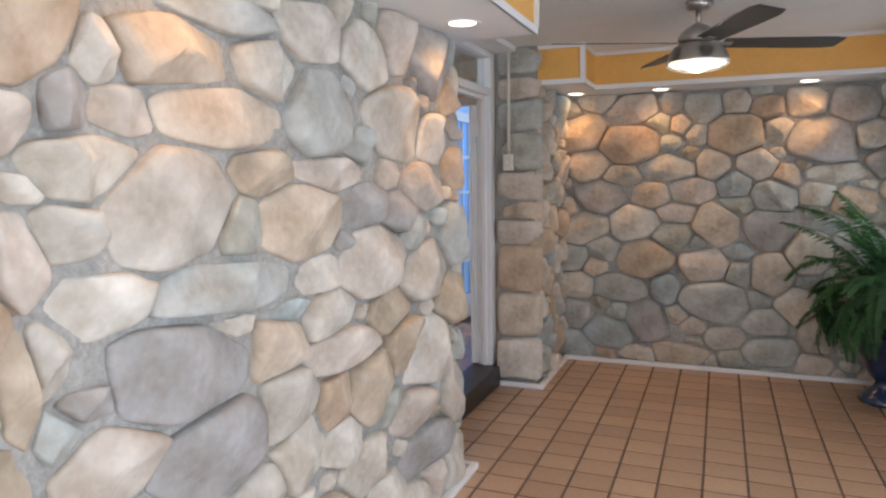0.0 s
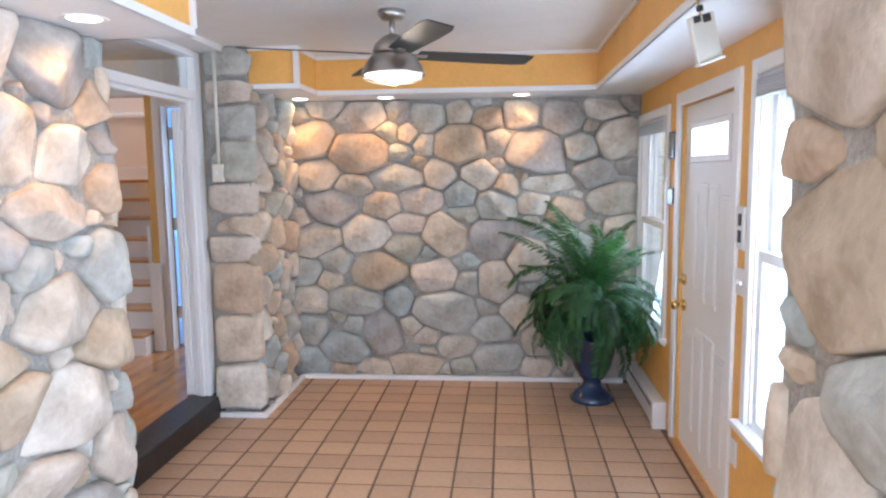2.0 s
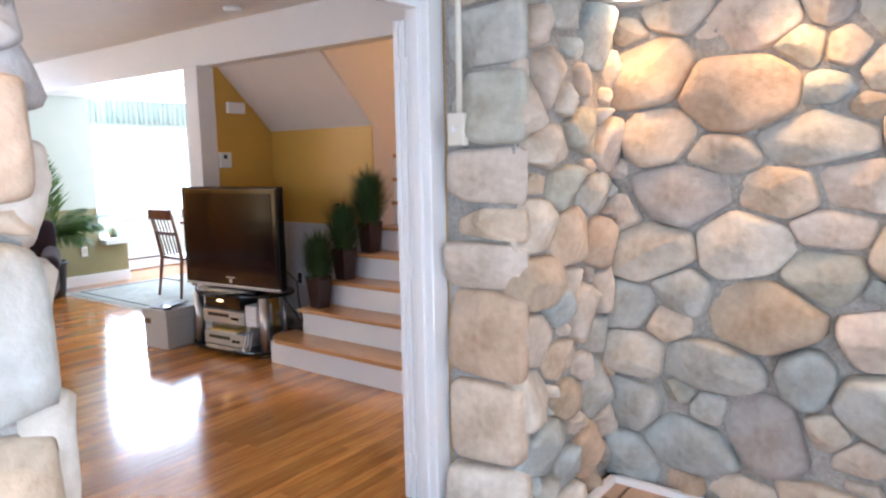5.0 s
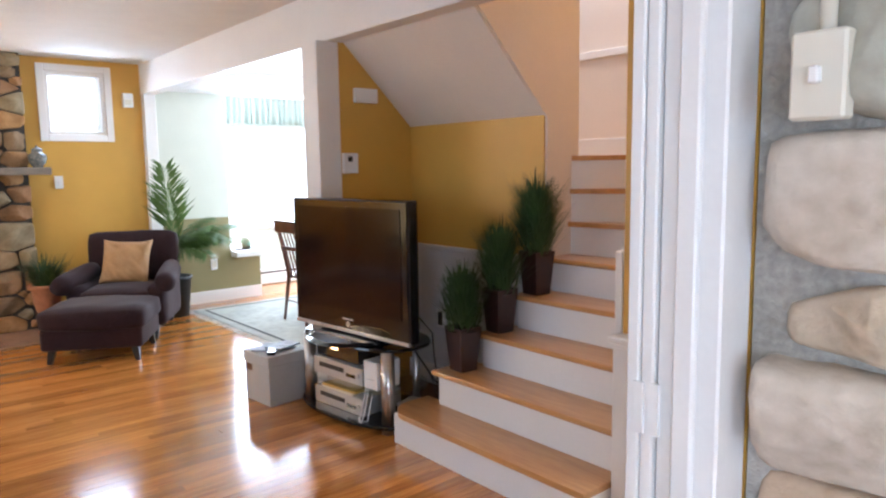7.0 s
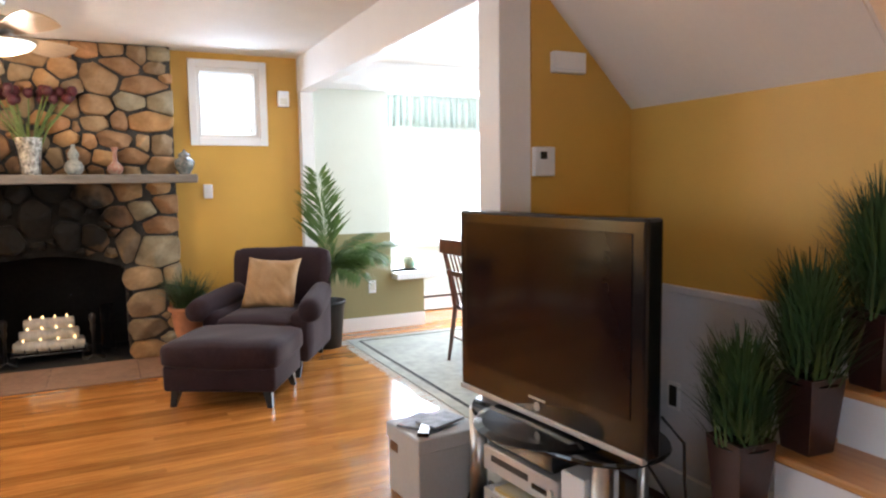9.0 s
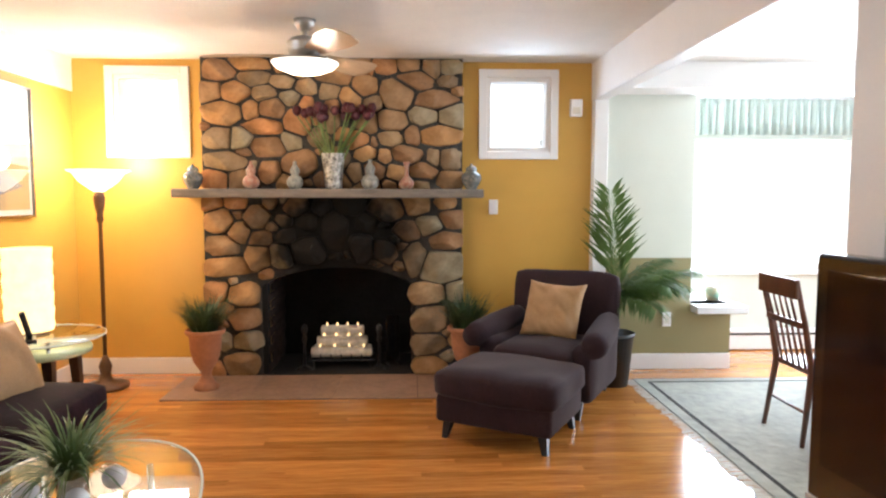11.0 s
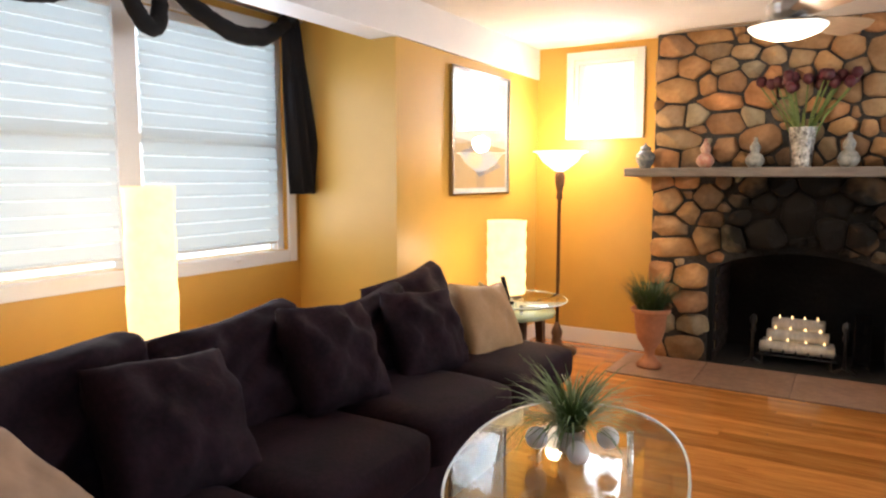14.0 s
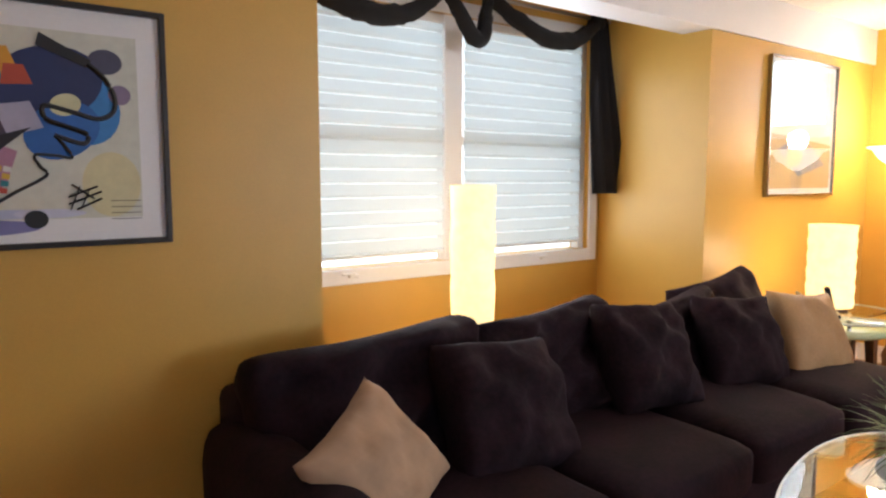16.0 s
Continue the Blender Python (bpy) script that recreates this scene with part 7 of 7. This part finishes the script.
for k, pts in enumerate(([(0.20, -0.05, 0.22), (0.21, -0.09, 0.12), (0.19, -0.10, 0.04), (0.24, -0.08, 0.055), (0.25, -0.05, 0.20)], [(0.22, -0.05, 0.22), (0.24, -0.10, 0.10), (0.22, -0.11, 0.045), (0.18, -0.09, 0.06)])):
    o = part("cable", tube(B(), pts, 0.004, 6), WHITE, None, "", True)
    o.matrix_basis = T
    tagged(o, "white console cable hanging over the shelf", "cable")
for k, pts in enumerate(([(0.50, 0.06, 0.62), (0.56, 0.09, 0.55), (0.54, 0.12, 0.42), (0.50, 0.2, 0.2), (0.55, 0.3, 0.006)], [(0.40, 0.12, 0.42), (0.50, 0.14, 0.30), (0.44, 0.25, 0.12), (0.5, 0.34, 0.006)], [(0.36, 0.2, 0.35), (0.47, 0.24, 0.2), (0.40, 0.34, 0.05), (0.56, 0.42, 0.006)])):
    o = part("cable", tube(B(), pts, 0.005, 6), BLACKP, None, "", True)
    o.matrix_basis = T
    tagged(o, "black cable hanging behind the television", "cable")
o = thing("power_strip_box", "grey adapter box on the floor beside the stairs", "adapter", pose(-3.42, 5.74, F, 0, 0, 20))
part("case", box(B(), -0.04, -0.07, 0, 0.04, 0.07, 0.15, 0.006), GREYBOX, o)
part("rib", box(B(), -0.042, -0.05, 0.05, -0.0395, 0.05, 0.058), BLACKP, o)
sb = thing("storage_box", "grey lidded storage box with a metal label holder on the floor", "box", pose(-4.36, 5.46, F, 0, 0, 5))
part("body", box(B(), -0.135, -0.15, 0, 0.135, 0.15, 0.25, 0.004, 1), GREYBOX, sb)
part("lid", box(B(), -0.142, -0.157, 0.235, 0.142, 0.157, 0.30, 0.005, 1), GREYBOX, sb, "overlapping lid")
part("label_holder", box(B(), -0.115, -0.1525, 0.185, -0.05, -0.1502, 0.225), BRONZE, sb, "dark metal label holder")
for dx, dy, a, m_, lab in ((0.02, 0.02, 20, BOOK, "printed booklet on the storage box"), (-0.04, -0.05, 35, BOOK, "printed booklet on the storage box")):
    o = part("booklet", box(B(), -0.06, -0.09, 0, 0.06, 0.09, 0.012, 0.002, 1), m_, None)
    o.matrix_basis = pose(-4.36 + dx, 5.46 + dy, F + 0.30 + (0.012 if dx > 0 else 0.0), 0, 0, a)
    tagged(o, lab, "booklet")
o = thing("remote_control", "dark remote control lying on the storage box", "remote", pose(-4.30, 5.39, F + 0.301, 0, 0, 60))
part("body", box(B(), -0.025, -0.085, 0, 0.025, 0.085, 0.02, 0.006, 2), GLOSSBLACK, o)
part("keypad", box(B(), -0.018, -0.05, 0.0195, 0.018, 0.06, 0.0215), SILVER, o)

# ---- small wall fittings ----
for nm, x, y, z, dx, dy, dz, lab, cat in (("door_chime", -4.15, 6.00, 1.95, 0.04, 0.16, 0.085, "white door chime box high on the gold wall", "door chime"),
                                          ("thermostat", -4.15, 5.878, 1.545, 0.03, 0.10, 0.12, "white thermostat with a dark display on the gold wall", "thermostat"),
                                          ("alarm_sensor", -7.59, 5.62, 2.19, 0.05, 0.09, 0.13, "white alarm sensor high on the gold wall", "sensor"),
                                          ("switch_plate", -7.612, 4.99, 1.43, 0.012, 0.07, 0.115, "white switch plate beside the chimney", "switch"),
                                          ("outlet", -7.612, 6.38, 0.54, 0.012, 0.07, 0.115, "white outlet on the olive wall", "outlet")):
    o = thing(nm, lab, cat, pose(x, y, z))
    part("cover", slim(B(), 0, 0, 0, dx, dy, dz, 0.004), WHITE, o)
    if nm == "thermostat":
        part("display", slim(B(), dx / 2 + 0.001, -0.008, 0.025, 0.004, 0.03, 0.03, 0.0), BLACKP, o, "small dark display")
    elif nm == "alarm_sensor":
        part("lens", slim(B(), dx / 2, 0, -0.02, 0.012, 0.06, 0.05, 0.003), CREAM, o)
    elif nm == "switch_plate":
        part("toggle", slim(B(), 0.01, 0, 0, 0.012, 0.01, 0.022, 0.001), WHITE, o)
    elif nm == "door_chime":
        part("seam", slim(B(), dx / 2 + 0.0005, 0, -dz * 0.36, 0.002, dy * 0.94, 0.003, 0.0), GREYW, o)
    else:
        part("face", slim(B(), dx / 2, 0, 0, 0.003, dy * 0.6, dz * 0.6, 0.0), CREAM, o)
o = thing("outlet", "dark outlet on the grey wainscot", "outlet", pose(-3.86, 6.33, 0.57))
part("plate", slim(B(), 0, 0, 0, 0.07, 0.01, 0.115), WHITE, o)
part("socket", slim(B(), 0, -0.006, 0, 0.04, 0.004, 0.085, 0.0), BLACKP, o, "dark sockets")
o = thing("smoke_detector", "white smoke detector on the ceiling", "smoke detector", pose(-3.45, 5.5, TOP))
part("body", lathe(B(), [(0.06, 0), (0.06, -0.02), (0.045, -0.035), (0.001, -0.036)], 24), WHITE, o, "", True)

# ---- dining room ----
rug = thing("dining_rug", "pale patterned rug with a dark border line and fringed edge", "rug", pose(-5.95, 7.25, F))
part("rug_field", box(B(), -1.33, -1.24, 0.001, 1.35, 1.2, 0.012, 0.003, 1), RUG, rug)
part("border", box(B(), -1.25, -1.16, 0.0122, 1.27, -1.135, 0.0135), RUGLINE, rug, "dark border line")
part("border", box(B(), -1.25, -1.135, 0.0122, -1.225, 1.1, 0.0135), RUGLINE, rug, "dark border line")
bm = B()
for k in range(150):
    x = -1.33 + 2.68 * k / 150
    ln = rng.uniform(0.05, 0.08)
    vs = [bm.verts.new(v) for v in ((x, -1.24, 0.008), (x + 0.012, -1.24, 0.008), (x + 0.012 + rng.uniform(-0.01, 0.01), -1.24 - ln, 0.003), (x + rng.uniform(-0.01, 0.01), -1.24 - ln, 0.003))]
    bm.faces.new(vs)
part("fringe", bm, RUGEDGE, rug, "cream fringe")


def dining_chair(m, group="dining chairs"):
    """A turned wooden chair with spindles; local -y is its back."""
    c = thing("dining_chair", "reddish-brown wooden dining chair with a spindle back", "chair", m, group)
    part("seat", box(B(), -0.21, -0.20, 0.43, 0.21, 0.22, 0.465, 0.012), CHERRY, c)
    for x, y in ((-0.17, 0.18), (0.17, 0.18)):
        part("leg", tube(B(), [(x * 1.1, y * 1.1, 0), (x, y, 0.43)], [0.013, 0.02], 10), CHERRY, c, "", True)
    for x in (-0.18, 0.18):
        part("back_post", tube(B(), [(x * 1.12, -0.24, 0), (x, -0.19, 0.45), (x * 1.02, -0.24, 0.75), (x * 1.04, -0.30, 1.02)], [0.013, 0.02, 0.016, 0.014], 10), CHERRY, c, "", True)
    part("top_rail", box(B(), -0.20, -0.31, 0.90, 0.20, -0.285, 1.02, 0.008), CHERRY, c)
    part("mid_rail", box(B(), -0.185, -0.262, 0.72, 0.185, -0.245, 0.76, 0.005), CHERRY, c)
    for k in range(5):
        x = -0.12 + 0.06 * k
        part("spindle", tube(B(), [(x, -0.19, 0.46), (x, -0.245, 0.73)], 0.008, 7), CHERRY, c, "", True)
        part("spindle", tube(B(), [(x, -0.252, 0.75), (x, -0.292, 0.91)], 0.007, 7), CHERRY, c, "", True)
    for y in (-0.21, 0.19):
        part("stretcher", tube(B(), [(-0.18, y, 0.2), (0.18, y, 0.2)], 0.009, 7), CHERRY, c, "", True)
    return c


SHORT = Matrix.Diagonal((1, 1, 0.9, 1))
c1 = dining_chair(pose(-6.06, 6.72, F + 0.013, 0, 0, 0) @ SHORT)
copy_thing(c1, pose(-5.45, 6.76, F + 0.013, 0, 0, -6) @ SHORT)
copy_thing(c1, pose(-6.75, 7.50, F + 0.013, 0, 0, -90) @ SHORT)
dt = thing("dining_table", "polished wooden dining table on the rug", "table", pose(-5.8, 7.45, F + 0.013))
part("tabletop", box(B(), -0.75, -0.5, 0.70, 0.75, 0.5, 0.735, 0.01), CHERRY, dt)
for x, y in ((-0.66, -0.42), (0.66, -0.42), (-0.66, 0.42), (0.66, 0.42)):
    leg(dt, x, y, 0, 0.70, 0.04, 0.06, CHERRY)
potted("table_plant", "small leafy plant in a white pot on the dining table", "plant", -5.9, 7.35, F + 0.748, [(0.05, 0), (0.07, 0.09), (0.065, 0.09), (0.001, 0.08)], WHITE, "white pot",
       tuft(60, 0.25, 0.7, 0.008, 1.0, rng, 0.04, 0.08), LIGHTGRASS, (0.06, 0.085))
o = thing("ledge_jar", "small painted green jar on the window seat", "jar", pose(-7.80, 6.83, 0.66))
part("body", lathe(B(), [(0.045, 0), (0.055, 0.03), (0.055, 0.09), (0.045, 0.105), (0.001, 0.105)], 20), mat("green_jar", (0.15, 0.34, 0.26), 0.3, size=30, second=(0.5, 0.35, 0.2), bump=0), o, "", True)
part("lid", lathe(B(), [(0.047, 0.105), (0.047, 0.125), (0.001, 0.13)], 20), CREAM, o, "", True)
h2 = thing("baseboard_heater", "white baseboard heater under the dining window", "heater", pose(-8.26, 7.9, 0.14))
part("cover", box(B(), -0.035, -1.0, 0.01, 0.04, 1.1, 0.19, 0.006), WHITE, h2)
part("slot", box(B(), 0.0405, -0.98, 0.14, 0.043, 1.08, 0.16), BLACKP, h2, "dark slot")
dw = tagged(part("window_7", box(B(), -8.40, 6.85, 0.86, -8.36, 6.90, 2.02), WHITE), "large bright dining room window", "window", kind="structure")
part("frame", box(B(), -8.40, 8.30, 0.86, -8.36, 8.35, 2.02), WHITE, dw)
part("frame", box(B(), -8.40, 6.90, 0.86, -8.36, 8.30, 0.91), WHITE, dw)
part("sill", box(B(), -8.32, 6.80, 0.82, -8.24, 8.40, 0.86, 0.005, 1), WHITE, dw)
val = thing("valance", "gathered green and white striped valance over the dining window", "curtain")
bm = B()
rows = []
for z, amp in ((2.36, 0.012), (2.28, 0.02), (2.16, 0.03), (2.05, 0.034)):
    rows.append([bm.verts.new((-8.22 + amp * math.sin(i * 0.9 + 0.5 * math.sin(i * 0.31)), 6.75 + 1.7 * i / 170, z + 0.006 * math.sin(i * 0.45))) for i in range(171)])
for r1, r2 in zip(rows, rows[1:]):
    for i in range(170):
        bm.faces.new((r1[i], r1[i + 1], r2[i + 1], r2[i]))
o = part("cloth", bm, mat("striped_cloth", (0.60, 0.65, 0.60), 0.9, grain=0.2, size=22, second=(0.36, 0.44, 0.40), bump=0.1, stretch=(1, 3, 0.1), spots=12), val, "", True)
o.modifiers.new("cloth", "SOLIDIFY").thickness = 0.004
part("rod", tube(B(), [(-8.24, 6.72, 2.37), (-8.24, 8.5, 2.37)], 0.01, 8), WHITE, val)

# ---- floor pieces ----
TX, TY, JOINT = 0.2065, 0.181, 0.0125
tile_mesh = None
far = B()
for j in range(-37, 8):
    for i in range(-9, 9):
        x0, y0 = 0.747 + TX * i + JOINT / 2, 4.417 + TY * j + JOINT / 2
        x1, y1 = x0 + TX - JOINT, y0 + TY - JOINT
        if x0 < -0.98 and not (3.12 < y0 < 4.55) or x1 < -1.06:
            continue
        if y0 > 5.48 or y0 < -2.08 or x0 > 1.78:
            continue
        whole = x1 < 1.808 and y1 < 5.5
        x1, y1 = min(x1, 1.808), min(y1, 5.52)
        if y0 > 2.0 and whole:
            if tile_mesh is None:
                bm = B()
                box(bm, 0, 0, -0.008, TX - JOINT, TY - JOINT, 0.0, 0.0025, 1)
                ob = part("tile", bm, TILE, tile_floor)
                tile_mesh = ob.data
            else:
                ob = new("tile", tile_mesh)
                ob.parent = tile_floor
            ob.location = (x0, y0, 0.0)
        else:
            box(far, x0, y0, -0.008, x1, y1, 0.0)
part("tile_rest", far, TILE, tile_floor)["kind"] = "stuff"

floor_living = bpy.data.objects["floor_living"]
rngf = random.Random(3)
W = 0.0575
rest = []
count = 0
shared = {}
n_rows = int((8.3 - 1.15) / W)
for r in range(n_rows):
    x0 = -1.15 - W * (r + 1)
    y = 0.95 - rngf.uniform(0, 1.2)
    end = 9.1 if x0 < -4.3 else 5.9
    while y < end:
        ln = rngf.choice((0.9, 1.2, 1.5, 1.8, 2.2))
        a, b = max(y, 0.95), min(y + ln - 0.0015, end)
        y += ln
        if b - a < 0.05:
            continue
        near = -6.2 < x0 < -2.2 and 2.6 < (a + b) / 2 < 6.2 and count < 300
        if near:
            key = round(b - a, 2)
            if key not in shared:
                bm = B()
                box(bm, 0, -key / 2, -0.006, W - 0.0014, key / 2, 0.0)
                ob = part("plank", bm, OAK, floor_living)
                shared[key] = ob.data
            else:
                ob = new("plank", shared[key])
                ob.parent = floor_living
            ob.location = (x0, (a + b) / 2, FLOOR_UP)
            count += 1
        else:
            rest.append((x0, a, b))
vs, fs = [], []
for x0, a, b in rest:
    k = len(vs)
    vs += [(x0 + dx, yy, FLOOR_UP + dz) for dx in (0, W - 0.0014) for yy in (a, b) for dz in (-0.006, 0)]
    fs += [(k, k + 1, k + 3, k + 2), (k + 4, k + 6, k + 7, k + 5), (k, k + 4, k + 5, k + 1), (k + 2, k + 3, k + 7, k + 6), (k + 1, k + 5, k + 7, k + 3)]
me = bpy.data.meshes.new("plank_rest")
me.from_pydata(vs, [], fs)
OAKREST = OAK.copy()
nn, ll = OAKREST.node_tree.nodes, OAKREST.node_tree.links
geo = nn.new("ShaderNodeNewGeometry")
for l_ in [l_ for l_ in ll if l_.from_node.type == "OBJECT_INFO"]:
    ll.new(geo.outputs["Random Per Island"], l_.to_socket)
me.materials.append(OAKREST)
ob = new("plank_rest", me)
ob.parent = floor_living
ob["kind"] = "stuff"
